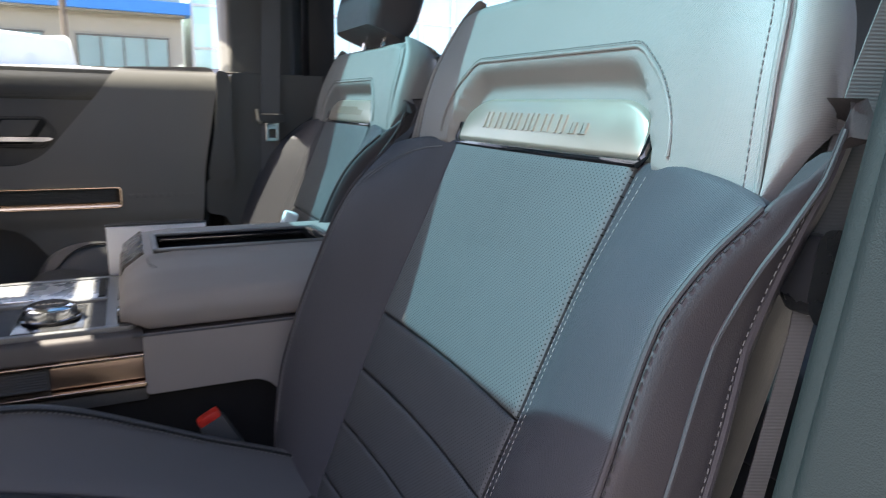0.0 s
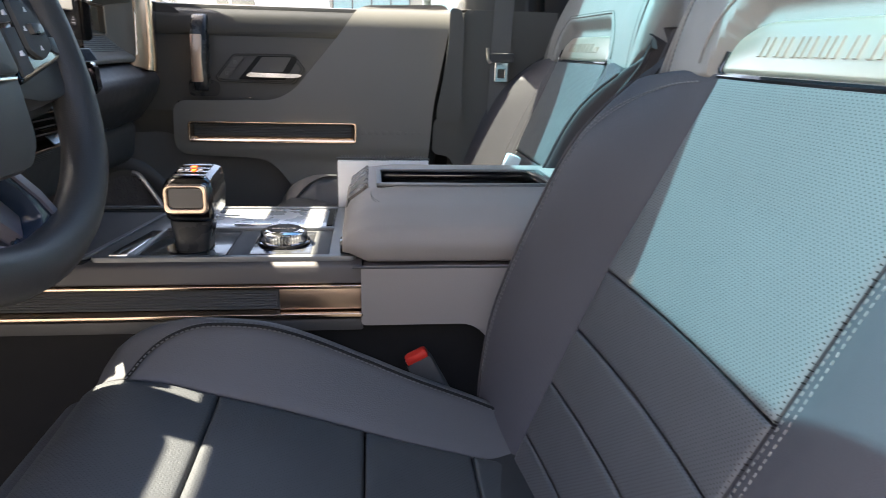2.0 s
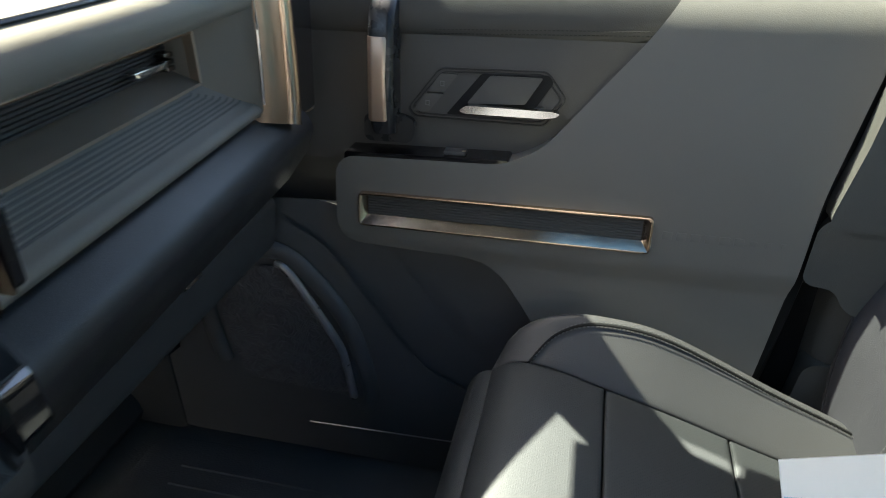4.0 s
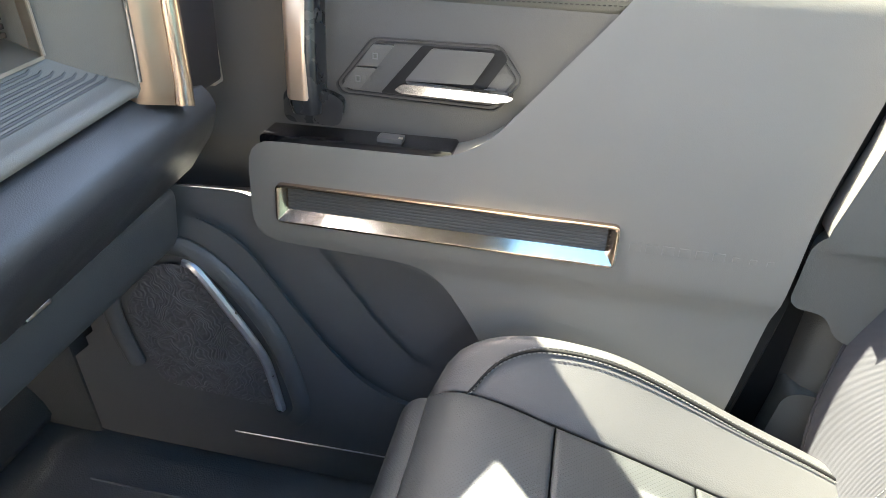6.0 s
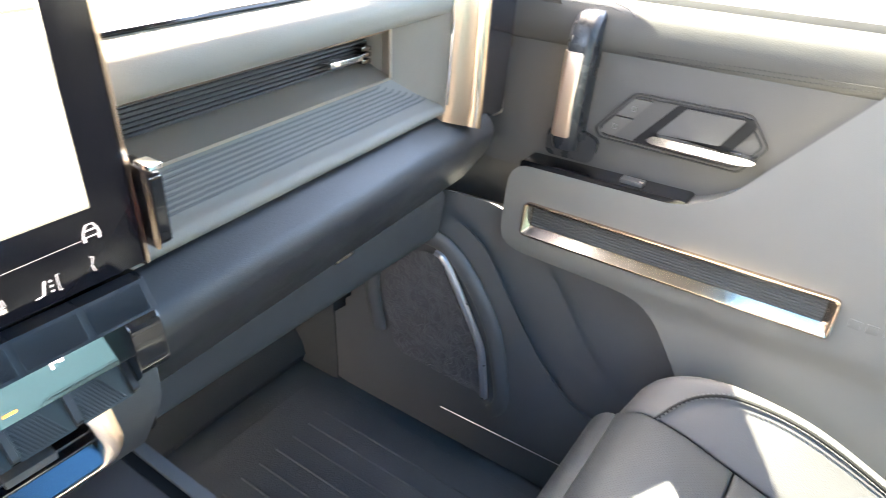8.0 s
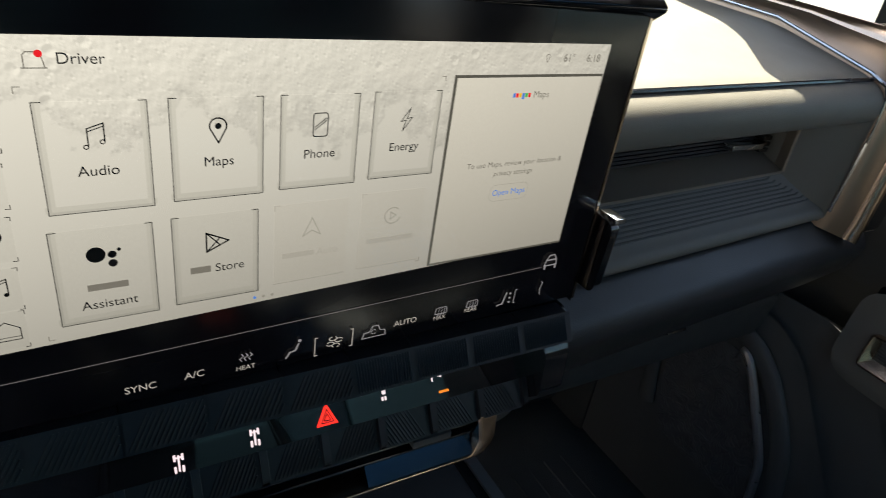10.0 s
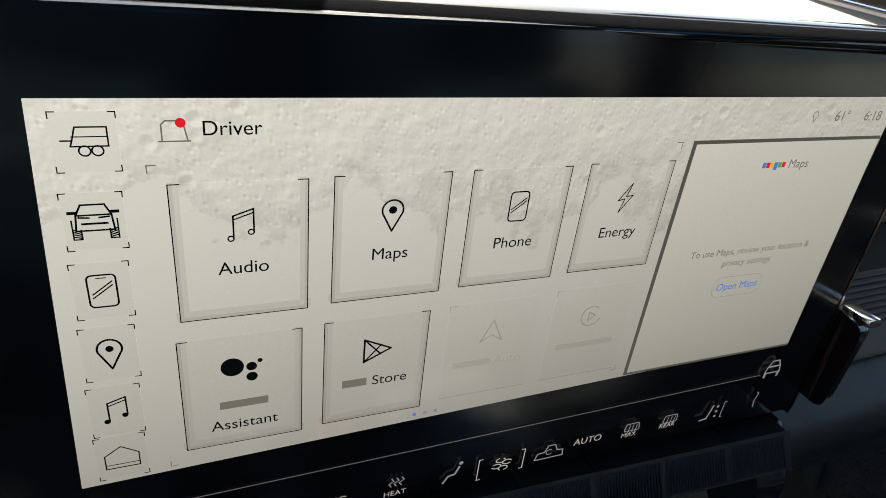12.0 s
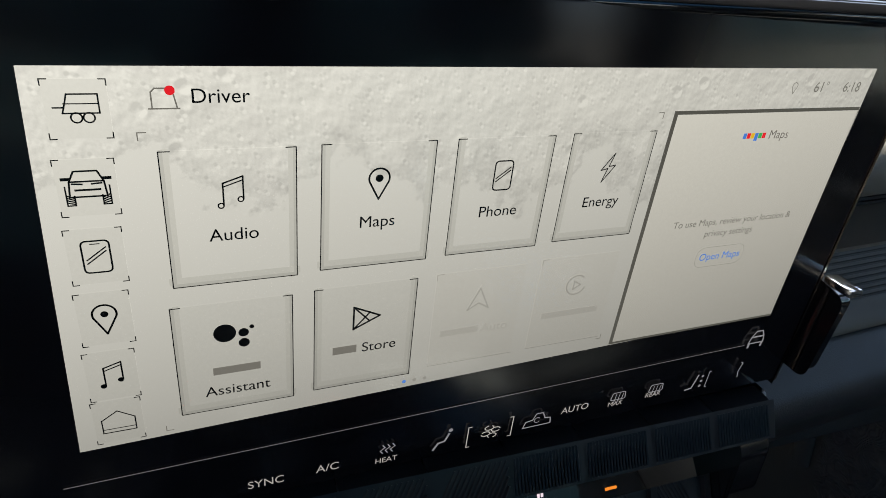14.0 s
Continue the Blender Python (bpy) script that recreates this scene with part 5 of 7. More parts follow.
wpart("vent_sill", lean(prism([(-0.356, 1.5100), (-0.3235, 1.4985), (-0.3205, 1.4975), (-0.3205, 1.4945), (-0.356, 1.5040)], "y", 1.0, 1.3965)), VENTTRIM, vent, "satin taupe sill")
wpart("vent_roof", lean(prism([(-0.356, 1.5420), (-0.3220, 1.5485), (-0.3220, 1.5540), (-0.356, 1.5540)], "y", 1.0, 1.3965)), VENTTRIM, vent)
wpart("vent_lip", lean(tube([(-0.3215, 1.0, 1.5490), (-0.3215, 1.394, 1.5490)], 0.0022)), BRONZE, vent, "bronze lip")
bm = bmesh.new()
q = [(-0.356, 1.4005, 1.5100), (-0.3200, 1.3935, 1.4985), (-0.3200, 1.3935, 1.5500), (-0.356, 1.4005, 1.5420)]
lo, hi = [bm.verts.new(p) for p in q], [bm.verts.new((p[0], p[1] + 0.004, p[2])) for p in q]
bm.faces.new(lo); bm.faces.new(hi)
for k in range(4):
    bm.faces.new((lo[k], lo[(k + 1) % 4], hi[(k + 1) % 4], hi[k]))
wpart("vent_end", lean(bm), VENTTRIM, vent, "satin taupe end bevel")
wpart("vent_lip", lean(tube([(-0.3195, 1.3945, 1.498), (-0.3195, 1.3945, 1.549)], 0.0020)), VENTTRIM, vent)
tab = wpart("vent_tab", box((-0.336, 1.343, 1.5215), (0.012, 0.050, 0.006)), CHROME, vent, bevel=0.001)
for k in (-1, 0, 1):
    wpart("tab_fin", box((-0.341, 1.379, 1.5215 + 0.0068 * k), (0.012, 0.014, 0.0045)), DARKCHROME, tab, bevel=0.001)

# bronze end cap: a bowed skin between the silver line and a rounded edge bar
CAP = (((-1.0, 1.462, 1.655), (-1.0, 1.500, 1.668), (0, 1)), ((-0.43, 1.462, 1.634), (-0.40, 1.501, 1.650), (0, 1)), ((-0.305, 1.462, 1.6055), (-0.300, 1.502, 1.647), (0.2, 1)),
       ((-0.286, 1.462, 1.5975), (-0.270, 1.503, 1.642), (0.7, 0.7)), ((-0.2795, 1.462, 1.585), (-0.259, 1.503, 1.630), (1, 0.1)), ((-0.2800, 1.462, 1.54), (-0.256, 1.503, 1.56), (1, 0)),
       ((-0.2825, 1.462, 1.49), (-0.2575, 1.503, 1.49), (1, 0)), ((-0.2845, 1.462, 1.458), (-0.259, 1.503, 1.445), (1, 0)), ((-0.292, 1.460, 1.436), (-0.2600, 1.503, 1.422), (1, 0)))


def cap_rings(weights):
    """Sections across the cap: (share of the way from line to bar, how far it swells out, how far it turns in behind)."""
    rings = []
    for a, b, (ox, oz) in CAP:
        a, b, out = Vector(a), Vector(b), Vector((ox, 0, oz)).normalized()
        rings.append([a.lerp(b, w) + out * swell + Vector((0, deep, 0)) for w, swell, deep in weights])
    return rings


wpart("end_cap", loft(cap_rings(((0, -0.03, 0.0), (0, -0.004, 0.0), (0.06, 0.0015, 0), (0.25, 0.003, 0), (0.45, 0.003, 0), (0.62, 0.001, 0), (0.64, -0.03, 0.0)))), BRUSHED, dash, "brushed bronze end cap")
wpart("end_bar", loft(cap_rings(((0.64, -0.02, 0), (0.64, 0.0005, 0), (0.70, 0.0035, 0), (0.78, 0.0042, 0), (0.88, 0.0040, 0), (0.96, 0.0020, 0), (1.0, -0.002, 0.001), (1.0, -0.03, 0.002)))), BRONZE, dash, "polished bronze edge bar")
wpart("end_line", tube([Vector(a) + Vector((0.001 * o[0], -0.0015, 0.001 * o[1])) for a, b, o in CAP[:-1]], 0.0021), LEVER, dash, "thin silver line")
wpart("end_seal", prism(rounded([(-0.36, 1.640), (-0.285, 1.632), (-0.272, 1.615), (-0.284, 1.415), (-0.36, 1.415)], 0.006), "y", 1.506, 1.598), PIANO, dash, "gloss black end panel", bevel=0.003)
wpart("end_bracket", prism(rounded([(-0.34, 1.648), (-0.275, 1.644), (-0.258, 1.630), (-0.262, 1.605), (-0.275, 1.600), (-0.34, 1.625)], 0.005), "y", 1.504, 1.552), DARKCHROME, dash, "smoked metal corner bracket", bevel=0.003)
wpart("end_strip", span(-0.312, -0.296, 1.600, 1.622, 1.405, 1.492), SATIN, dash, bevel=0.003)
wpart("end_strip", span(-0.306, -0.288, 1.600, 1.620, 1.498, 1.560), BRONZE, dash, bevel=0.003)
# lower roll and glove box
wpart("lower_roll", lean(prism(rounded([(-0.340, 1.4420), (-0.296, 1.4395), (-0.268, 1.417), (-0.262, 1.402), (-0.272, 1.372), (-0.312, 1.318), (-0.36, 1.300), (-0.8, 1.27), (-0.8, 1.4420)], [0, 0.006, 0.008, 0.008, 0.02, 0.01, 0.02, 0, 0]), "y", 1.0, 1.555)), DASHLOW, dash, "charcoal lower roll")
wpart("glove_box", prism(rounded([(-0.322, 1.312), (-0.335, 1.23), (-0.40, 1.20), (-0.8, 1.19), (-0.8, 1.312)], 0.02), "y", 1.06, 1.53), BLACK, dash, bevel=0.006)
wpart("glove_latch", box((-0.300, 1.290, 1.322), (0.010, 0.030, 0.007), None, Matrix.Rotation(radians(-35), 4, "Y")), DARKCHROME, dash, "smoked latch", bevel=0.003)
wpart("knee_panel", prism(rounded([(-0.30, 1.44), (-0.29, 1.36), (-0.36, 1.22), (-0.6, 1.2), (-0.6, 1.44)], 0.03), "y", 0.18, 0.66), DASHLOW, dash)
wpart("stack_body", prism(rounded([(-0.24, 1.445), (-0.245, 1.34), (-0.30, 1.25), (-0.42, 1.20), (-0.7, 1.2), (-0.7, 1.445)], 0.02), "y", 0.66, 1.03), BLACK, dash)

# ---------------------------------------------------------------- touch screen
SX = lambda y: -0.2035 - 0.028 * (y - 0.69)                     # its face turns a little
scr = thing("touch_screen", (-0.24, 0.84, 1.45), "wide lit touch screen in a gloss black frame", "screen")


def face_box(y0, y1, z0, z1, d0, d1, bm=None):
    """A flat block on the screen's face, d metres out of it."""
    bm = bm or bmesh.new()
    vs = [bm.verts.new((SX(y) + d, y, z)) for d in (d0, d1) for y, z in ((y0, z0), (y1, z0), (y1, z1), (y0, z1))]
    for f in ((0, 1, 2, 3), (4, 5, 6, 7), (0, 1, 5, 4), (1, 2, 6, 5), (2, 3, 7, 6), (3, 0, 4, 7)):
        bm.faces.new([vs[k] for k in f])
    return bm


def stroke(pts, w, d=0.0006, bm=None, closed=False):
    """A drawn line on the screen's face: points in y and z, width w."""
    bm = bm or bmesh.new()
    n = len(pts)
    for k in range(n if closed else n - 1):
        a, b = Vector(pts[k]), Vector(pts[(k + 1) % n])
        t = (b - a)
        if t.length < 1e-7:
            continue
        t.normalize()
        s = Vector((-t.y, t.x)) * w / 2
        q = [a - t * w * 0.4 + s, b + t * w * 0.4 + s, b + t * w * 0.4 - s, a - t * w * 0.4 - s]
        vs = [bm.verts.new((SX(p.x) + d, p.x, p.y)) for p in q]
        bm.faces.new(vs)
    return bm


def blob(y, z, r, d=0.0006, bm=None, r2=None):
    bm = bm or bmesh.new()
    vs = [bm.verts.new((SX(y) + d, y + r * math.cos(k * math.pi / 12), z + (r2 or r) * math.sin(k * math.pi / 12))) for k in range(24)]
    bm.faces.new(vs)
    return bm


def ring_pts(y, z, r, a0=0, a1=360, n=24, rz=None):
    return [(y + r * math.cos(radians(a0 + (a1 - a0) * k / n)), z + (rz or r) * math.sin(radians(a0 + (a1 - a0) * k / n))) for k in range(n + 1)]


bezel = wpart("frame", face_box(0.655, 1.0235, 1.4765, 1.6705, -0.020, -0.0004), BEZEL, scr, "gloss black frame", bevel=0.002)
wpart("frame_edge", prism([(-0.240, 1.474), (-0.2145, 1.474), (-0.2145, 1.672), (-0.240, 1.672)], "y", 1.0240, 1.0275), BRONZE, bezel, bevel=0.001)
wpart("frame_top", prism(rounded([(-0.30, 1.650), (-0.225, 1.655), (-0.207, 1.669), (-0.215, 1.675), (-0.30, 1.664)], 0.004), "y", 0.652, 1.03), PIANO, bezel)

SCREEN_LIGHT = 0.168


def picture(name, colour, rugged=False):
    """What the display shows: a pale field, its glow painted dimmer towards the bottom and the passenger, with cratered
    ground in the upper third where rugged.
    """
    m = bpy.data.materials.new(name)
    m.use_nodes = True
    n, l = m.node_tree.nodes, m.node_tree.links
    b = n["Principled BSDF"]
    tc = n.new("ShaderNodeTexCoord")
    sep = n.new("ShaderNodeSeparateXYZ")
    l.new(tc.outputs["Object"], sep.inputs[0])

    def maths(op, *args):
        q = n.new("ShaderNodeMath")
        q.operation = op
        for k, a in enumerate(args):
            if isinstance(a, (int, float)):
                q.inputs[k].default_value = a
            else:
                l.new(a, q.inputs[k])
        return q.outputs[0]

    def ramp(v, a, b_, c, d, smooth=False):
        q = n.new("ShaderNodeMapRange")
        if smooth:
            q.interpolation_type = "SMOOTHSTEP"
        for k, x in zip(("From Min", "From Max", "To Min", "To Max"), (a, b_, c, d)):
            q.inputs[k].default_value = x
        l.new(v, q.inputs["Value"])
        return q.outputs["Result"]

    def moved(dy, dz):
        q = n.new("ShaderNodeVectorMath")
        q.operation = "ADD"
        q.inputs[1].default_value = (0, dy, dz)
        l.new(tc.outputs["Object"], q.inputs[0])
        return q.outputs[0]

    def noise(at, scale, detail, rough=0.55):
        q = n.new("ShaderNodeTexNoise")
        q.inputs["Scale"].default_value, q.inputs["Detail"].default_value, q.inputs["Roughness"].default_value = scale, detail, rough
        l.new(at, q.inputs["Vector"])
        return q.outputs["Fac"]

    def bowls(at, scale):
        q = n.new("ShaderNodeTexVoronoi")
        q.inputs["Scale"].default_value = scale
        l.new(at, q.inputs["Vector"])
        return maths("MULTIPLY", ramp(q.outputs["Distance"], 0.10, 0.30, 0.0, 1.0, True), ramp(q.outputs["Distance"], 0.30, 0.46, 1.0, 0.80, True))

    # the fall-off down and across is painted into the emission of every screen colour
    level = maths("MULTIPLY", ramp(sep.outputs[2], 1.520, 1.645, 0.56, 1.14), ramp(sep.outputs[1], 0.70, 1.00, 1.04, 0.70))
    if rugged:
        here, there = moved(0, 0), moved(-0.0007, 0.0010)
        big, gate = noise(here, 34, 3), noise(moved(0.3, 0.1), 30, 2)
        height = lambda at: maths("ADD", maths("MULTIPLY", noise(at, 62, 9, 0.62), 1.5), maths("ADD", maths("MULTIPLY", maths("MULTIPLY", bowls(at, 120), 0.42), ramp(gate, 0.46, 0.56, 0.0, 1.0)), maths("MULTIPLY", bowls(at, 330), 0.14)))
        relief = ramp(maths("SUBTRACT", height(here), height(there)), -0.16, 0.16, 0.82, 1.13)
        # the ground ends in a ragged shaded edge
        brink = maths("ADD", sep.outputs[2], maths("MULTIPLY_ADD", big, 0.075, -0.0375))
        brink = maths("ADD", brink, maths("MULTIPLY_ADD", noise(here, 110, 9, 0.68), 0.034, -0.017))
        brink = maths("ADD", brink, maths("MULTIPLY_ADD", sep.outputs[1], 0.035, -0.0283))
        inside = ramp(brink, 1.6080, 1.6150, 0.0, 1.0)
        shade = maths("SUBTRACT", ramp(brink, 1.6105, 1.6125, 0.0, 1.0, True), ramp(brink, 1.6125, 1.6230, 0.0, 1.0, True))
        rock = maths("MULTIPLY", relief, ramp(shade, 0.0, 1.0, 1.0, 0.87))
        mix = n.new("ShaderNodeMix")
        mix.inputs["A"].default_value = 1.0
        l.new(inside, mix.inputs["Factor"])
        l.new(rock, mix.inputs["B"])
        level = maths("MULTIPLY", level, mix.outputs["Result"])
    else:
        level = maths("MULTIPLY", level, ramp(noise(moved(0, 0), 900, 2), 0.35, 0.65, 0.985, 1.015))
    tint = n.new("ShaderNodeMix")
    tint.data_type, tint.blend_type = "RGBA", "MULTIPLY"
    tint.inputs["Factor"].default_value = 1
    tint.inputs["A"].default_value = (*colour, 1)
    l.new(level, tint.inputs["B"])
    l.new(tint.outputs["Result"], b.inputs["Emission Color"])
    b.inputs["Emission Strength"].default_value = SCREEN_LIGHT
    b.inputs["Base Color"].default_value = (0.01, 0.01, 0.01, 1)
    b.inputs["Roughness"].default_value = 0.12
    return m


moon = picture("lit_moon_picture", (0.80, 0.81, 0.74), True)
bm = bmesh.new()
vs = [bm.verts.new((SX(y) + d, y, z)) for d in (-0.003, 0.0) for y, z in ((0.6893, 1.5190), (0.9965, 1.5268), (0.9985, 1.6488), (0.6946, 1.6480))]
for f in ((0, 1, 2, 3), (4, 5, 6, 7), (0, 1, 5, 4), (1, 2, 6, 5), (2, 3, 7, 6), (3, 0, 4, 7)):
    bm.faces.new([vs[k] for k in f])
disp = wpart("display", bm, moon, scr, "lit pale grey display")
INK = material("screen_black", (0.005, 0.005, 0.005), 0.4, vary=0)
INKGREY = glowing("screen_grey_line", (0.20, 0.195, 0.17), SCREEN_LIGHT)
INKFAINT = picture("screen_faint", (0.55, 0.55, 0.49))
FAINTBAR = picture("screen_fainter", (0.69, 0.69, 0.62))
INKRED = glowing("screen_red", (0.95, 0.02, 0.03), SCREEN_LIGHT)
INKBLUE = glowing("screen_blue", (0.08, 0.25, 0.75), SCREEN_LIGHT)
AMBER = glowing("screen_amber", (0.9, 0.55, 0.03), SCREEN_LIGHT)
GREENINK = glowing("screen_green", (0.06, 0.5, 0.12), SCREEN_LIGHT)
WHITEICON = glowing("white_backlit_icon", (0.75, 0.72, 0.68), 0.10)
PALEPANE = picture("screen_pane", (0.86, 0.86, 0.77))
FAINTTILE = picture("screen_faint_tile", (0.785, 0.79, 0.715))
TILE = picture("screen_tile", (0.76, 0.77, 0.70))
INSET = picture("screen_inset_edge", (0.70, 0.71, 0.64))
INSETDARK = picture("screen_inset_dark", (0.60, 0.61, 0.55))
FONTM = pose(0, 0, 0, 90, 0, 91.6)


def say(text, y, z, size, mat, parent, align="CENTER", d=0.0007):
    return letters(text, size, mat, parent, (SX(y) + d, y, z), "lettering", align, FONTM, 0.0)


# shortcut buttons down the side
ICONS = ((0.6992, 1.6450, 1.6293), (0.6983, 1.6236, 1.6069), (0.6975, 1.6028, 1.5847), (0.6967, 1.5815, 1.5624), (0.6957, 1.5596, 1.5402), (0.6951, 1.5395, 1.5215))
for k, (ya, zt, zb) in enumerate(ICONS):
    yb = ya + 0.0147
    t = wpart("shortcut_button", face_box(ya, yb, zb, zt, 0.0, 0.00025), TILE, disp)
    bm = bmesh.new()
    for y, z, sy, sz in ((ya, zt, 1, -1), (yb, zt, -1, -1), (ya, zb, 1, 1), (yb, zb, -1, 1)):
        wpart("corner_mark", stroke([(y + sy * 0.0016, z), (y, z), (y, z + sz * 0.0016)], 0.0003), INK, t)
    yc, zc = (ya + yb) / 2, (zt + zb) / 2
    if k == 0:
        stroke([(yc - 0.0055, zc + 0.0005), (yc - 0.003, zc + 0.0005), (yc - 0.002, zc + 0.004), (yc + 0.005, zc + 0.004), (yc + 0.005, zc - 0.001), (yc - 0.0035, zc - 0.001), (yc - 0.003, zc + 0.0005)], 0.0004, bm=bm)
        stroke(ring_pts(yc - 0.0005, zc - 0.0022, 0.0013), 0.0004, bm=bm)
        stroke(ring_pts(yc + 0.0024, zc - 0.0022, 0.0013), 0.0004, bm=bm)
        stroke([(yc - 0.003, zc + 0.0015), (yc + 0.005, zc + 0.0015)], 0.0003, bm=bm)
    elif k == 1:
        stroke([(yc - 0.0028, zc + 0.005), (yc + 0.0028, zc + 0.005), (yc + 0.0042, zc + 0.002), (yc + 0.0046, zc - 0.0025), (yc - 0.0046, zc - 0.0025), (yc - 0.0042, zc + 0.002)], 0.0005, bm=bm, closed=True)
        stroke([(yc - 0.0042, zc + 0.002), (yc + 0.0042, zc + 0.002)], 0.0005, bm=bm)
        stroke([(yc - 0.003, zc - 0.0005), (yc + 0.003, zc - 0.0005)], 0.0006, bm=bm)
        for sg in (-1, 1):
            stroke([(yc + sg * 0.0042, zc + 0.0028), (yc + sg * 0.0058, zc + 0.0028)], 0.0009, bm=bm)
            stroke([(yc + sg * 0.0034, zc - 0.0022), (yc + sg * 0.0034, zc - 0.0050), (yc + sg * 0.0054, zc - 0.0050), (yc + sg * 0.0054, zc + 0.0006)], 0.0004, bm=bm)
            for j in range(4):
                stroke([(yc + sg * 0.0036, zc - 0.0028 - 0.0006 * j), (yc + sg * 0.0053, zc - 0.0020 - 0.0007 * j)], 0.0004, bm=bm)
            stroke([(yc + sg * 0.0012, zc + 0.0012), (yc + sg * 0.0036, zc + 0.0014)], 0.0005, bm=bm)
    elif k == 2:
        stroke(rounded([(yc - 0.0036, zc - 0.0052), (yc + 0.0036, zc - 0.0052), (yc + 0.0036, zc + 0.0052), (yc - 0.0036, zc + 0.0052)], 0.0015), 0.0005, bm=bm, closed=True)
        stroke([(yc - 0.0026, zc - 0.001), (yc + 0.0026, zc + 0.003)], 0.0004, bm=bm)
        stroke([(yc - 0.0026, zc - 0.0022), (yc + 0.0026, zc + 0.0018)], 0.0004, bm=bm)
        stroke([(yc - 0.0012, zc + 0.0042), (yc + 0.0012, zc + 0.0042)], 0.0003, bm=bm)
    elif k == 3:
        stroke(ring_pts(yc, zc + 0.0018, 0.0033, -35, 215) + [(yc, zc - 0.0055)], 0.0006, bm=bm, closed=True)
        blob(yc, zc + 0.0018, 0.0011, bm=bm)
    elif k == 4:
        stroke([(yc - 0.0022, zc - 0.0036), (yc - 0.0022, zc + 0.0034), (yc + 0.003, zc + 0.0052), (yc + 0.003, zc - 0.0018)], 0.0005, bm=bm)
        stroke([(yc - 0.0022, zc + 0.0022), (yc + 0.003, zc + 0.004)], 0.0004, bm=bm)
        blob(yc - 0.0029, zc - 0.0038, 0.0009, bm=bm); blob(yc + 0.0023, zc - 0.002, 0.0009, bm=bm)
    else:
        stroke([(yc - 0.005, zc - 0.0045), (yc + 0.005, zc - 0.0045), (yc + 0.005, zc + 0.001), (yc, zc + 0.0045), (yc - 0.005, zc + 0.001)], 0.0004, bm=bm, closed=True)
        stroke([(yc - 0.005, zc - 0.003), (yc + 0.005, zc - 0.003)], 0.0003, bm=bm)
    wpart("icon", bm, INK, t)

TILES = (("Audio", 0.7240, 0.7617, 1.6248, 1.5802), ("Maps", 0.7693, 0.8065, 1.6251, 1.5810), ("Phone", 0.8140, 0.8505, 1.6252, 1.5816), ("Energy", 0.8578, 0.8935, 1.6256, 1.5825),
         ("helper", 0.7220, 0.7600, 1.5725, 1.5280), ("shop", 0.7674, 0.8045, 1.5730, 1.5290), ("faint_a", 0.8121, 0.8490, 1.5734, 1.5309), ("faint_b", 0.8560, 0.8920, 1.5744, 1.5313))
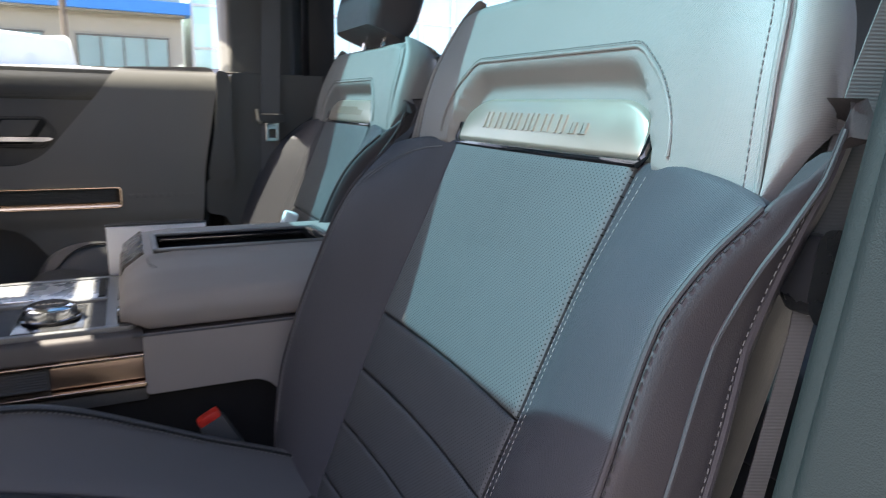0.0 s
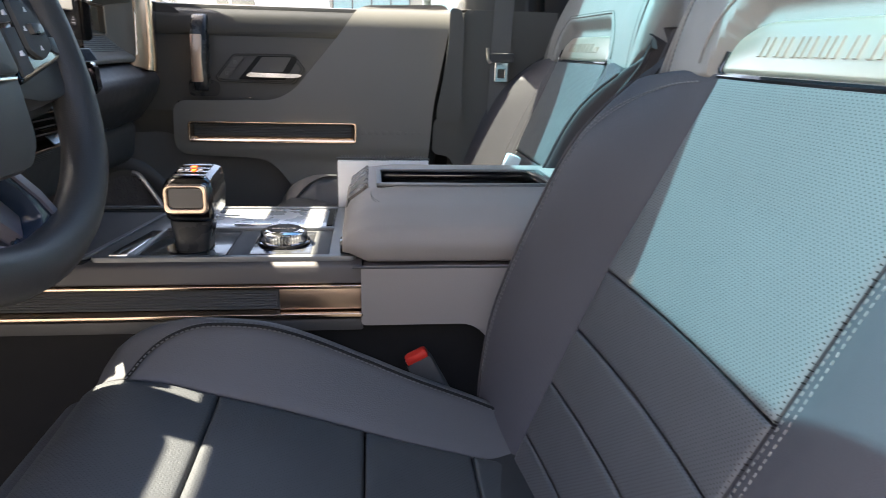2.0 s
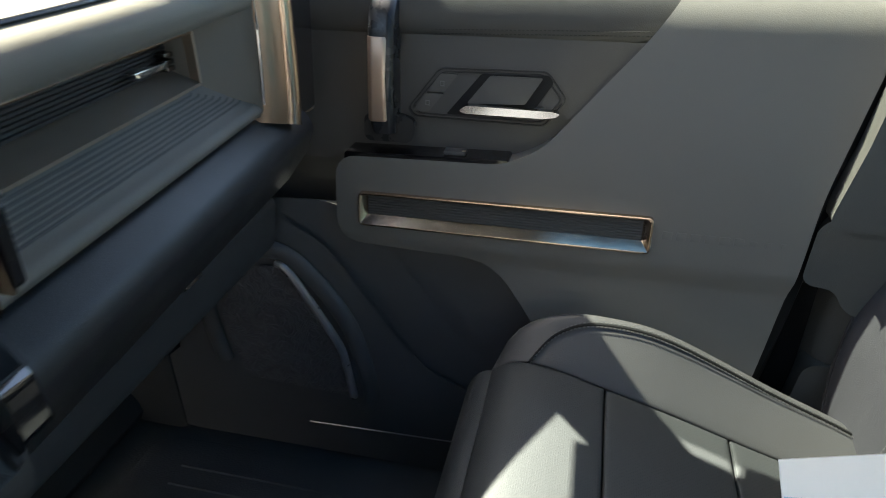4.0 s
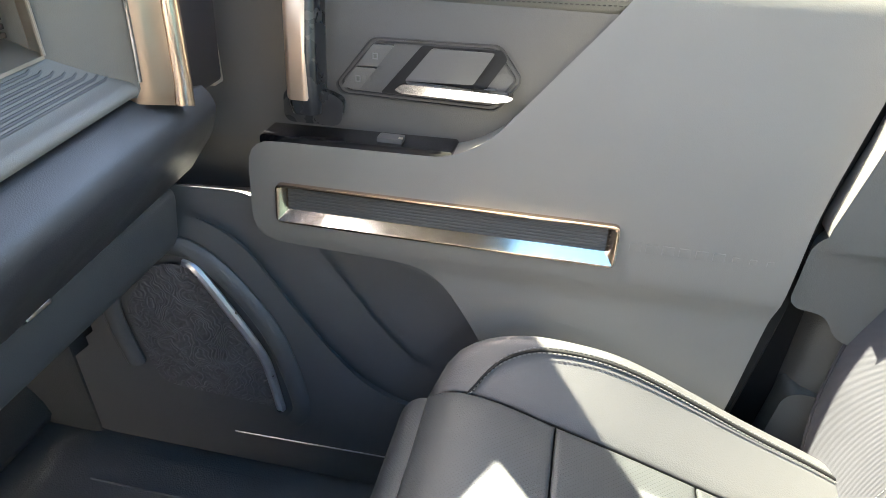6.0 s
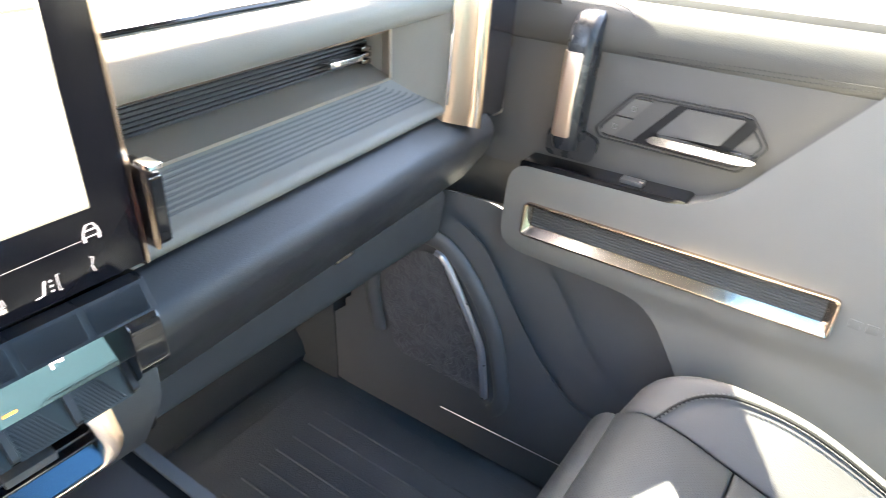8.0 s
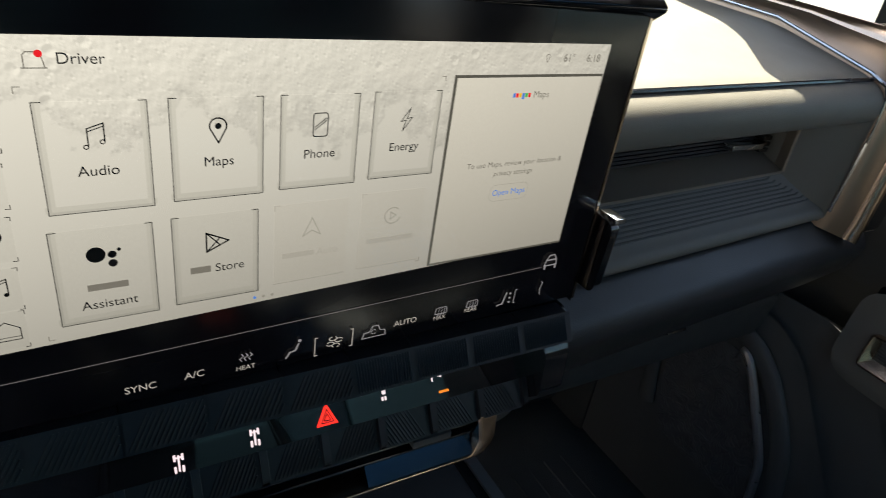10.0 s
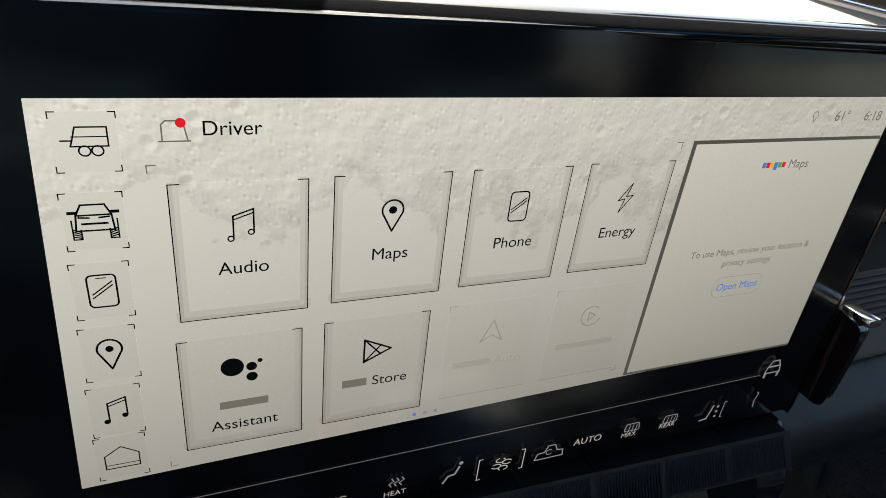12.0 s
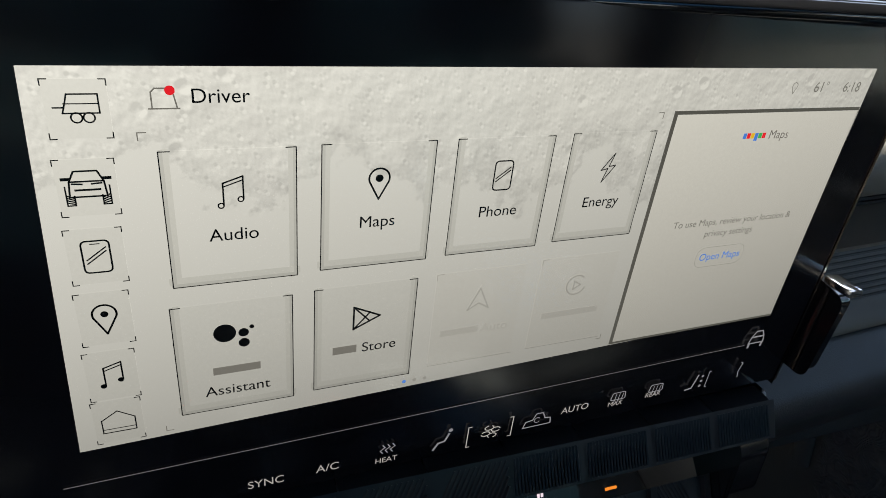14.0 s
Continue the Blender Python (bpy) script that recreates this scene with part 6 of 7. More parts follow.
for name, y0, y1, zt, zb in TILES:
    faint = name.startswith("faint")
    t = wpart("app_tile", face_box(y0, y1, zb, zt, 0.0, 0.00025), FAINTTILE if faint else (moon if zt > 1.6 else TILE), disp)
    bm = bmesh.new()
    ink = INK if not faint else INKFAINT
    yc = (y0 + y1) / 2
    zi, zl = zt - 0.0138, zt - 0.0275
    if not faint:
        for y, sg in ((y0, 1), (y1, -1)):
            wpart("tile_edge", stroke([(y + sg * 0.003, zt), (y, zt), (y, zb)], 0.00032), INK, t)
        wpart("tile_edge", stroke([(y0, zb), (y1, zb)], 0.00032), INK, t)
        shade = bmesh.new()
        for a, b, w in (((y0, zb + 0.0006), (y1, zb + 0.0006), 0.0011), ((y0 + 0.0006, zb), (y0 + 0.0006, zt), 0.0011), ((y1 - 0.0005, zb), (y1 - 0.0005, zt), 0.0009)):
            stroke([a, b], w, d=0.0004, bm=shade)
        wpart("tile_inset", shade, INSETDARK, t)
        soft_edge = bmesh.new()
        for a, b, w in (((y0, zb + 0.0020), (y1, zb + 0.0020), 0.0026), ((y0 + 0.0018, zb), (y0 + 0.0018, zt), 0.0018), ((y1 - 0.0016, zb), (y1 - 0.0016, zt), 0.0016)):
            stroke([a, b], w, d=0.00032, bm=soft_edge)
        wpart("tile_inset", soft_edge, INSET, t)
    else:
        stroke([(y0 + 0.0025, zt), (y0, zt), (y0, zt - 0.0025)], 0.0003, bm=bm)
        stroke([(y0, zb), (y1, zb)], 0.0003, bm=bm)
    if name == "Audio":
        stroke([(yc - 0.0025, zi - 0.0036), (yc - 0.0025, zi + 0.0034), (yc + 0.0032, zi + 0.0054), (yc + 0.0032, zi - 0.0018)], 0.0005, bm=bm)
        stroke([(yc - 0.0025, zi + 0.0022), (yc + 0.0032, zi + 0.0042)], 0.0004, bm=bm)
        stroke(ring_pts(yc - 0.0033, zi - 0.0038, 0.0008), 0.0004, bm=bm); stroke(ring_pts(yc + 0.0024, zi - 0.002, 0.0008), 0.0004, bm=bm)
    elif name == "Maps":
        stroke(ring_pts(yc, zi + 0.0018, 0.0034, -35, 215) + [(yc, zi - 0.0055)], 0.0006, bm=bm, closed=True)
        blob(yc, zi + 0.0018, 0.0013, bm=bm)
    elif name == "Phone":
        stroke(rounded([(yc - 0.0034, zi - 0.0054), (yc + 0.0034, zi - 0.0054), (yc + 0.0034, zi + 0.0054), (yc - 0.0034, zi + 0.0054)], 0.0015), 0.0005, bm=bm, closed=True)
        stroke([(yc - 0.0026, zi - 0.001), (yc + 0.0026, zi + 0.003)], 0.0004, bm=bm)
        stroke([(yc - 0.0026, zi - 0.0022), (yc + 0.0026, zi + 0.0018)], 0.0004, bm=bm)
    elif name == "Energy":
        stroke([(yc + 0.0018, zi + 0.0058), (yc - 0.0030, zi - 0.0008), (yc - 0.0002, zi - 0.0002), (yc - 0.0018, zi - 0.0056), (yc + 0.0030, zi + 0.0010), (yc + 0.0002, zi + 0.0006)], 0.0004, bm=bm, closed=True)
    elif name == "helper":
        zi = zt - 0.0128
        for dy, dz, r in ((-0.0032, 0.0008, 0.0036), (0.0028, 0.0002, 0.0017), (0.0055, 0.0022, 0.0008), (0.0028, -0.0040, 0.0018)):
            blob(yc + dy, zi + dz, r, bm=bm)
        wpart("caption_bar", face_box(yc - 0.0078, yc + 0.0078, zt - 0.0292, zt - 0.0262, 0.0003, 0.0005), INKGREY, t)
        say("Assistant", yc, zt - 0.0362, 0.0060, INK, t)
    elif name == "shop":
        stroke([(yc - 0.0045, zi + 0.0048), (yc + 0.0052, zi), (yc - 0.0045, zi - 0.0048)], 0.0007, bm=bm, closed=True)
        stroke([(yc - 0.0045, zi + 0.0048), (yc + 0.0015, zi - 0.002)], 0.0006, bm=bm)
        stroke([(yc - 0.0045, zi - 0.0048), (yc + 0.0015, zi + 0.002)], 0.0006, bm=bm)
        wpart("caption_bar", face_box(yc - 0.0118, yc - 0.0030, zl - 0.0016, zl + 0.0016, 0.0003, 0.0005), INKGREY, t)
        say("Store", yc + 0.0055, zl, 0.0060, INK, t)
    elif name == "faint_a":
        stroke([(yc - 0.0045, zi - 0.004), (yc, zi + 0.0055), (yc + 0.0045, zi - 0.004), (yc, zi - 0.0012)], 0.0005, bm=bm, closed=True)
        wpart("caption_bar", face_box(yc - 0.0145, yc + 0.0015, zl - 0.0014, zl + 0.0014, 0.0003, 0.0005), FAINTBAR, t)
        say("Auto", yc + 0.0085, zl, 0.0058, FAINTBAR, t)
    else:
        stroke(ring_pts(yc, zi, 0.0045, 50, 340), 0.0006, bm=bm)
        stroke([(yc - 0.0012, zi + 0.002), (yc + 0.002, zi), (yc - 0.0012, zi - 0.002)], 0.0006, bm=bm, closed=True)
        wpart("caption_bar", face_box(yc - 0.0135, yc + 0.0135, zl - 0.0014, zl + 0.0014, 0.0003, 0.0005), FAINTBAR, t)
    wpart("icon", bm, ink, t)
    if name in ("Audio", "Maps", "Phone", "Energy"):
        say(name, yc, zl, 0.0060, INK, t)

# top line: profile, temperature, clock
bm = bmesh.new()
stroke([(0.7240, 1.6372), (0.7240, 1.6415), (0.7250, 1.6425), (0.7292, 1.6425), (0.7302, 1.6372)], 0.0004, bm=bm)
stroke([(0.7232, 1.6370), (0.7308, 1.6370)], 0.0004, bm=bm)
wpart("profile_icon", bm, INKGREY, disp)
wpart("alert_dot", blob(0.7287, 1.6420, 0.0013, 0.0008), INKRED, disp, "red dot")
say("Driver", 0.7336, 1.6402, 0.0058, INK, disp, "LEFT")
say("61°", 0.9697, 1.6413, 0.0058, INKGREY, disp)
say("6:18", 0.9870, 1.6413, 0.0058, INKGREY, disp)
wpart("place_icon", stroke(ring_pts(0.9551, 1.6420, 0.0013, -35, 215) + [(0.9551, 1.6390)], 0.0003, closed=True), INKGREY, disp)
# corner marks of the tile field
for y, z, sy, sz in ((0.7195, 1.6305, 1, -1), (0.8945, 1.6325, -1, -1), (0.7165, 1.5222, 1, 1), (0.8935, 1.5300, -1, 1)):
    wpart("corner_mark", stroke([(y + sy * 0.0022, z), (y, z), (y, z + sz * 0.0022)], 0.0003), INKGREY, disp)
# map pane
pane = wpart("map_pane", face_box(0.8998, 0.9975, 1.5250, 1.6328, 0.0, 0.0003), glowing("pane_border", (0.10, 0.10, 0.085), SCREEN_LIGHT), disp, "pale pane with a dark border")
wpart("pane_field", face_box(0.9014, 0.9968, 1.5264, 1.6314, 0.0003, 0.0006), PALEPANE, pane)
bm = bmesh.new()
for k, ink in enumerate((INKBLUE, INKRED, AMBER, INKBLUE, GREENINK, INKRED)):
    wpart("caption_bar", face_box(0.9368 + 0.0020 * k, 0.9384 + 0.0020 * k, 1.6210 if k != 3 else 1.6200, 1.6232, 0.0007, 0.0009), ink, pane)
letters("Maps", 0.0052, INKGREY, pane, (SX(0.955) + 0.0009, 0.9556, 1.6222), "lettering", "CENTER", FONTM, 0.0)
letters("To use Maps, review your location &", 0.0044, INKGREY, pane, (SX(0.95) + 0.0009, 0.9482, 1.5838), "lettering", "CENTER", FONTM, 0.0)
letters("privacy settings", 0.0044, INKGREY, pane, (SX(0.95) + 0.0009, 0.9475, 1.5782), "lettering", "CENTER", FONTM, 0.0)
wpart("button_outline", stroke(rounded([(0.9335, 1.5612), (0.9605, 1.5612), (0.9605, 1.5712), (0.9335, 1.5712)], 0.005), 0.0002, 0.0009, closed=True), INKFAINT, pane)
letters("Open Maps", 0.0050, INKBLUE, pane, (SX(0.95) + 0.0010, 0.9471, 1.5662), "lettering", "CENTER", FONTM, 0.0)
for k, mat in enumerate((INKBLUE, INKFAINT, INKFAINT)):
    wpart("page_dot", blob(0.8029 + 0.0043 * k, 1.5252, 0.0008), mat, disp)

# climate row under the display
wpart("row_line", stroke([(0.682, 1.5035), (0.988, 1.5075)], 0.0004, 0.0), glowing("row_line_light", (0.35, 0.34, 0.36), 0.08), scr)
for text, y, size in (("SYNC", 0.749, 0.0056), ("A/C", 0.7735, 0.0058), ("AUTO", 0.8912, 0.0054)):
    say(text, y, 1.4846 + 0.025 * (y - 0.749), size, WHITEICON, scr, "CENTER", -0.0002)
for text, y in (("HEAT", 0.7985), ("MAX", 0.9146), ("REAR", 0.9371)):
    say(text, y, 1.4822 + 0.028 * (y - 0.797), 0.0040, WHITEICON, scr, "CENTER", -0.0002)


DIMICON = glowing("dim_grey_backlight", (0.80, 0.80, 0.86), 0.055)


def climate(name, bm):
    wpart(name, bm, WHITEICON if name == "fan_icon" else DIMICON, scr)


bm = bmesh.new()
for k in (-1, 0, 1):
    stroke([(0.7985 + 0.0022 * k, 1.4875), (0.7975 + 0.0022 * k, 1.489), (0.7995 + 0.0022 * k, 1.4905), (0.7985 + 0.0022 * k, 1.492)], 0.0005, bm=bm)
climate("heat_icon", bm)
bm = stroke([(0.8195, 1.4825), (0.8215, 1.486), (0.8245, 1.4865), (0.8262, 1.4905)], 0.0010)
blob(0.8268, 1.4925, 0.0010, bm=bm)
climate("footwell_icon", bm)
bm = stroke([(0.8370, 1.4915), (0.8355, 1.4915), (0.8355, 1.4795), (0.8370, 1.4795)], 0.0005)
stroke([(0.8560, 1.4925), (0.8575, 1.4925), (0.8575, 1.4810), (0.8560, 1.4810)], 0.0005, bm=bm)
for k in range(4):
    a = k * 90 + 20
    stroke(ring_pts(0.8468 + 0.0026 * math.cos(radians(a)), 1.4862 + 0.0026 * math.sin(radians(a)), 0.0022, a, a + 300, 10, 0.0013), 0.0005, bm=bm)
climate("fan_icon", bm)
bm = stroke([(0.8635, 1.4835), (0.8645, 1.487), (0.868, 1.4875), (0.8695, 1.491), (0.8730, 1.491), (0.8745, 1.4875), (0.8775, 1.487), (0.8780, 1.4835)], 0.0006, closed=True)
stroke(ring_pts(0.8705, 1.487, 0.0015, 40, 320), 0.0004, bm=bm)
climate("recirculation_icon", bm)
for y in (0.9146, 0.9371):
    bm = stroke(rounded([(y - 0.0042, 1.4890), (y + 0.0042, 1.4890), (y + 0.0036, 1.4935), (y - 0.0036, 1.4935)], 0.001), 0.0005, closed=True)
    for k in (-1, 0, 1):
        stroke([(y + 0.002 * k, 1.487), (y + 0.002 * k + 0.0006, 1.4925)], 0.0004, bm=bm)
    climate("demister_icon", bm)
bm = stroke([(0.9570, 1.4850), (0.9610, 1.4855), (0.9630, 1.4935)], 0.0010)
for k in range(3):
    blob(0.9662, 1.4860 + 0.0032 * k, 0.0008, bm=bm)
stroke([(0.9712, 1.4945), (0.9700, 1.4945), (0.9700, 1.4845), (0.9712, 1.4845)], 0.0005, bm=bm)
climate("seat_icon", bm)
bm = stroke([(0.9905, 1.4965), (0.9918, 1.4955), (0.9905, 1.4905), (0.9915, 1.4865)], 0.0006)
climate("flow_icon", bm)
bm = stroke([(0.9895, 1.5085), (0.9905, 1.5125), (0.9925, 1.5160), (0.9965, 1.5160), (0.9985, 1.5125), (0.9995, 1.5085)], 0.0008, closed=True)
stroke([(0.9905, 1.5125), (0.9985, 1.5125)], 0.0010, bm=bm)
for y in (0.9902, 0.9988):
    stroke([(y, 1.5085), (y, 1.5062)], 0.0014, bm=bm)
climate("car_icon", bm)
wpart("side_clip", prism(rounded([(-0.235, 1.487), (-0.205, 1.487), (-0.203, 1.535), (-0.235, 1.540)], 0.004), "y", 1.030, 1.040), PIANO, scr, "gloss black clip with a bright tip", bevel=0.003)
wpart("clip_tip", box((-0.208, 1.035, 1.5405), (0.016, 0.009, 0.004)), CHROME, scr, bevel=0.001)

# ---------------------------------------------------------------- switch bank under the screen
bank = thing("switch_bank", (-0.23, 0.84, 1.33), "black ribbed toggle switch bank with a bronze vent below the screen", "switch panel")
HERRING = material("ribbed_toggle", (0.017, 0.018, 0.022), 0.36, vary=0.05, spec=0.35)


def toggle(y0, y1, z0, z1, x0, x1, slope, lean=1):
    """A rocker with slanting ribs; slope: how far its face leans back at the top."""
    bm = bmesh.new()
    q = [(x1, y0, z0), (x1, y1, z0), (x1 - slope, y1, z1), (x1 - slope, y0, z1)]
    lo = [bm.verts.new(p) for p in q]
    hi = [bm.verts.new((x0, p[1], p[2])) for p in q]
    bm.faces.new(lo); bm.faces.new(hi)
    for k in range(4):
        bm.faces.new((lo[k], lo[(k + 1) % 4], hi[(k + 1) % 4], hi[k]))
    t = wpart("toggle", bm, HERRING, bank, bevel=0.001)
    bm = bmesh.new()
    n = max(3, int((y1 - y0) / (0.0026 if lean else 0.0019)))
    for k in range(n):
        a = y0 + 0.002 + (y1 - y0 - 0.006) * k / (n - 1)
        run = (y1 - 0.001 - a) if lean > 0 else (a - y0 - 0.001)
        f = min(1.0, max(0.15, run / 0.010)) if lean else 1.0
        tube([(x1 + 0.0002, a, z0 + 0.001), (x1 - slope * f + 0.0002, a + lean * 0.010 * f, mixv(z0 + 0.001, z1 - 0.001, f))], 0.0007, bm, sides=5)
    wpart("rib_set", bm, HERRING, t)
    return t


wpart("ledge", prism(rounded([(-0.24, 1.4730), (-0.209, 1.4730), (-0.198, 1.456), (-0.203, 1.450), (-0.24, 1.449)], 0.003), "y", 0.64, 1.016), PIANO, bank, bevel=0.001)
for k in range(9):
    y0 = 0.660 + 0.0392 * k
    toggle(y0, y0 + 0.0388, 1.4570, 1.4735, -0.215, -0.1925, 0.009, 1 if k < 5 else 0)
TILT = 0.44                     # the strip leans back


def on_strip(bm):
    for v in bm.verts:
        v.co.x += -TILT * (v.co.z - 1.437)
    return bm


wpart("icon_strip", on_strip(prism([(-0.230, 1.4505), (-0.2085, 1.4505), (-0.2085, 1.4235), (-0.230, 1.4235)], "y", 0.65, 0.992)), material("mirror_black_strip", (0.075, 0.075, 0.08), 0.02, 1.0, vary=0.0), bank, "mirror-gloss black strip")
for k in range(9):
    y0 = 0.664 + 0.0365 * k
    toggle(y0, y0 + 0.0300, 1.403, 1.4210, -0.232, -0.1960, 0.010, 1 if k < 6 else -1)
    wpart("toggle_rib", prism(rounded([(-0.23, 1.400), (-0.198, 1.401), (-0.194, 1.406), (-0.205, 1.4245), (-0.23, 1.4245)], 0.002), "y", y0 + 0.0308, y0 + 0.0357), HERRING, bank, bevel=0.0008)
endp = rounded([(-0.232, 1.404), (-0.200, 1.408), (-0.190, 1.418), (-0.192, 1.448), (-0.200, 1.458), (-0.232, 1.458)], 0.003)
wpart("end_frame", prism(endp, "y", 0.992, 1.014), PIANO, bank, "gloss black end cap", bevel=0.003)
RB = (-0.2080)
for y, sh_, colr in ((0.763, 0, (1, 0.85, 0.95)), (0.803, 0, (1, 0.85, 0.95)), (0.882, 1, (1, 0.85, 0.95)), (0.919, 2, (1, 0.85, 0.95)), (0.956, 2, (1, 0.85, 0.95))):
    bm = bmesh.new()
    z = 1.4290 + 0.068 * (y - 0.763)
    if sh_ == 0:
        for f in ((-0.002, 0.003, 0.0012, 0.003), (0.002, 0.003, 0.0012, 0.003), (0, 0.0, 0.001, 0.008), (-0.002, -0.003, 0.0012, 0.003), (0.002, -0.003, 0.0012, 0.003), (0, 0.003, 0.004, 0.0006)):
            box((RB, y + f[0], z + f[1]), (0.0006, f[2], f[3]), bm)
    elif sh_ == 1:
        for f in ((0, 0.003, 0.0034, 0.0024), (0, 0.0005, 0.0022, 0.0016), (-0.001, -0.003, 0.0012, 0.002), (0.001, -0.003, 0.0012, 0.002)):
            box((RB, y + f[0], z + f[1]), (0.0006, f[2], f[3]), bm)
    else:
        for f in ((-0.003, 0, 0.0008, 0.006), (-0.0016, 0.002, 0.002, 0.0008), (-0.0016, 0, 0.002, 0.0008), (-0.0006, 0.001, 0.0008, 0.002), (0.0014, 0.0005, 0.0006, 0.003), (0.003, 0.001, 0.0012, 0.0045)):
            box((RB, y + f[0], z + f[1]), (0.0006, f[2], f[3]), bm)
    wpart("lit_icon", on_strip(bm), glowing("pinkish_backlight", colr, 0.2), bank)
HAZARD = glowing("red_backlight", (1, 0.03, 0.02), 0.3)
hz = wpart("hazard_triangle", on_strip(prism([(0.8385, 1.4280), (0.8515, 1.4280), (0.8450, 1.4402)], "x", RB - 0.0006, RB + 0.0004)), HAZARD, bank, "red warning triangle")
bm = bmesh.new()
for tri in (((0.8412, 1.4296), (0.8488, 1.4296), (0.8450, 1.4370)), ((0.8430, 1.4307), (0.8470, 1.4307), (0.8450, 1.4346))):
    for k in range(3):
        tube([(RB + 0.0005, *tri[k]), (RB + 0.0005, *tri[(k + 1) % 3])], 0.0003, bm, sides=5)
wpart("triangle_line", on_strip(bm), PIANO, hz)
ARROWS = material("dim_printed_arrow", (0.35, 0.35, 0.36), 0.5, vary=0.02)
for y, z in ((0.862, 1.4525), (0.874, 1.4530), (0.990, 1.4590), (1.001, 1.4595)):
    wpart("arrow_mark", tube([(-0.1985, y - 0.003, z), (-0.1985, y + 0.003, z), (-0.1985, y, z + 0.003 * (-1 if y < 0.87 or 0.985 < y < 0.995 else 1))], 0.0003, closed=True, sides=4), ARROWS, bank)
wpart("amber_bar", on_strip(box((RB, 0.9240, 1.4290), (0.0006, 0.007, 0.0011))), glowing("amber_backlight", (1, 0.28, 0.03), 0.2), bank)
# lower vent in a bronze frame
vo_ = rounded([(0.66, 1.349), (0.972, 1.349), (0.980, 1.362), (0.975, 1.404), (0.66, 1.402)], 0.006)
vi_ = rounded([(0.664, 1.3518), (0.962, 1.3518), (0.966, 1.364), (0.958, 1.401), (0.664, 1.400)], 0.004)
vf = wpart("vent_frame", frame_prism(vo_, vi_, "x", -0.250, -0.2075), BRONZE, bank, "bronze vent frame", bevel=0.002)
# the bevel's blue reflection of roof glass and sky is put into its colour
wpart("frame_bevel", prism([(-0.2080, 1.3535), (-0.2080, 1.3505), (-0.226, 1.3690), (-0.226, 1.3715)], "y", 0.880, 0.964), material("sky_tinted_bevel", (0.07, 0.10, 0.12), 0.22, 1.0, vary=0.1), vf, "lower bevel tinted blue for the mirrored roof glass")
wpart("vent_well", span(-0.252, -0.246, 0.664, 0.972, 1.360, 1.400), PIANO, vf)
for k in range(4):
    wpart("vent_slat", span(-0.246, -0.216, 0.666, 0.968, 1.366 + 0.009 * k, 1.3685 + 0.009 * k), PIANO, vf, bevel=0.0008)
wpart("vent_tab", box((-0.213, 0.925, 1.381), (0.010, 0.030, 0.006)), BLACK, vf, bevel=0.001)
wpart("ribbed_plate", prism([(-0.2445, 1.3475), (-0.210, 1.3475), (-0.232, 1.328), (-0.2445, 1.328)], "y", 0.66, 0.885), RIBBED, bank)

# ---------------------------------------------------------------- driver side of the dash
clu = thing("instrument_cluster", (-0.33, 0.44, 1.45), "dark driver display behind the steering wheel", "instrument cluster")
wpart("cluster_frame", prism(rounded([(0.20, 1.44), (0.60, 1.44), (0.60, 1.64), (0.20, 1.64)], 0.02), "x", -0.37, -0.30), PIANO, clu, bevel=0.006)
wpart("cluster_display", prism(rounded([(0.225, 1.50), (0.575, 1.50), (0.575, 1.615), (0.225, 1.615)], 0.01), "x", -0.2995, -0.298), material("dark_display", (0.02, 0.022, 0.03), 0.1, vary=0.1), clu)
wpart("cluster_post", prism(rounded([(-0.34, 1.44), (-0.22, 1.44), (-0.235, 1.70), (-0.34, 1.70)], 0.01), "y", 0.606, 0.640), BRONZE, clu, "bronze upright", bevel=0.004)
wpart("lower_cluster", prism(rounded([(-0.36, 1.44), (-0.26, 1.44), (-0.28, 1.36), (-0.36, 1.36)], 0.01), "y", 0.20, 0.65), DASHLOW, clu, bevel=0.006)

whl = thing("steering_wheel", (-0.12, 0.45, 1.48), "dark leather steering wheel with stitched rim and button pads", "steering wheel")
WC, WT = Vector((-0.099, 0.4355, 1.4865)), radians(17.5)
WN = Vector((math.cos(WT), 0, math.sin(WT)))
WU = Vector((-math.sin(WT), 0, math.cos(WT)))


def onwheel(y, u, h=0.0):
    return WC + Vector((0, y * 0.944, 0)) + WU * u * 0.944 + WN * h


rim_pts = []
for k in range(72):
    a = 2 * math.pi * k / 72
    r = 0.187 - 0.012 * max(0, -math.sin(a) - 0.6) / 0.4
    rim_pts.append(onwheel(r * math.cos(a), r * math.sin(a), 0.022))
wpart("rim", tube(rim_pts, 0.0185, closed=True, sides=14, up=WN), WHEELSKIN, whl, "dark leather rim")
bm = bmesh.new()
for k in range(120):
    a = 2 * math.pi * k / 120
    for sg in (-1, 1):
        tube([onwheel(0.1712 * math.cos(a), 0.1712 * math.sin(a), 0.022 + sg * 0.0075), onwheel(0.1688 * math.cos(a + 0.03), 0.1688 * math.sin(a + 0.03), 0.022)], 0.0009, bm, sides=4)
wpart("stitching", bm, THREAD, whl, "pale crossed stitching")


def wheel_block(name, pts, h0, h1, mat, bevel=0.004, parent=None, label=""):
    bm = bmesh.new()
    lo = [bm.verts.new(onwheel(*p, h0)) for p in pts]
    hi = [bm.verts.new(onwheel(*p, h1)) for p in pts]
    bm.faces.new(lo); bm.faces.new(hi)
    for k in range(len(pts)):
        bm.faces.new((lo[k], lo[(k + 1) % len(pts)], hi[(k + 1) % len(pts)], hi[k]))
    return wpart(name, bm, mat, parent or whl, label, bevel=bevel)


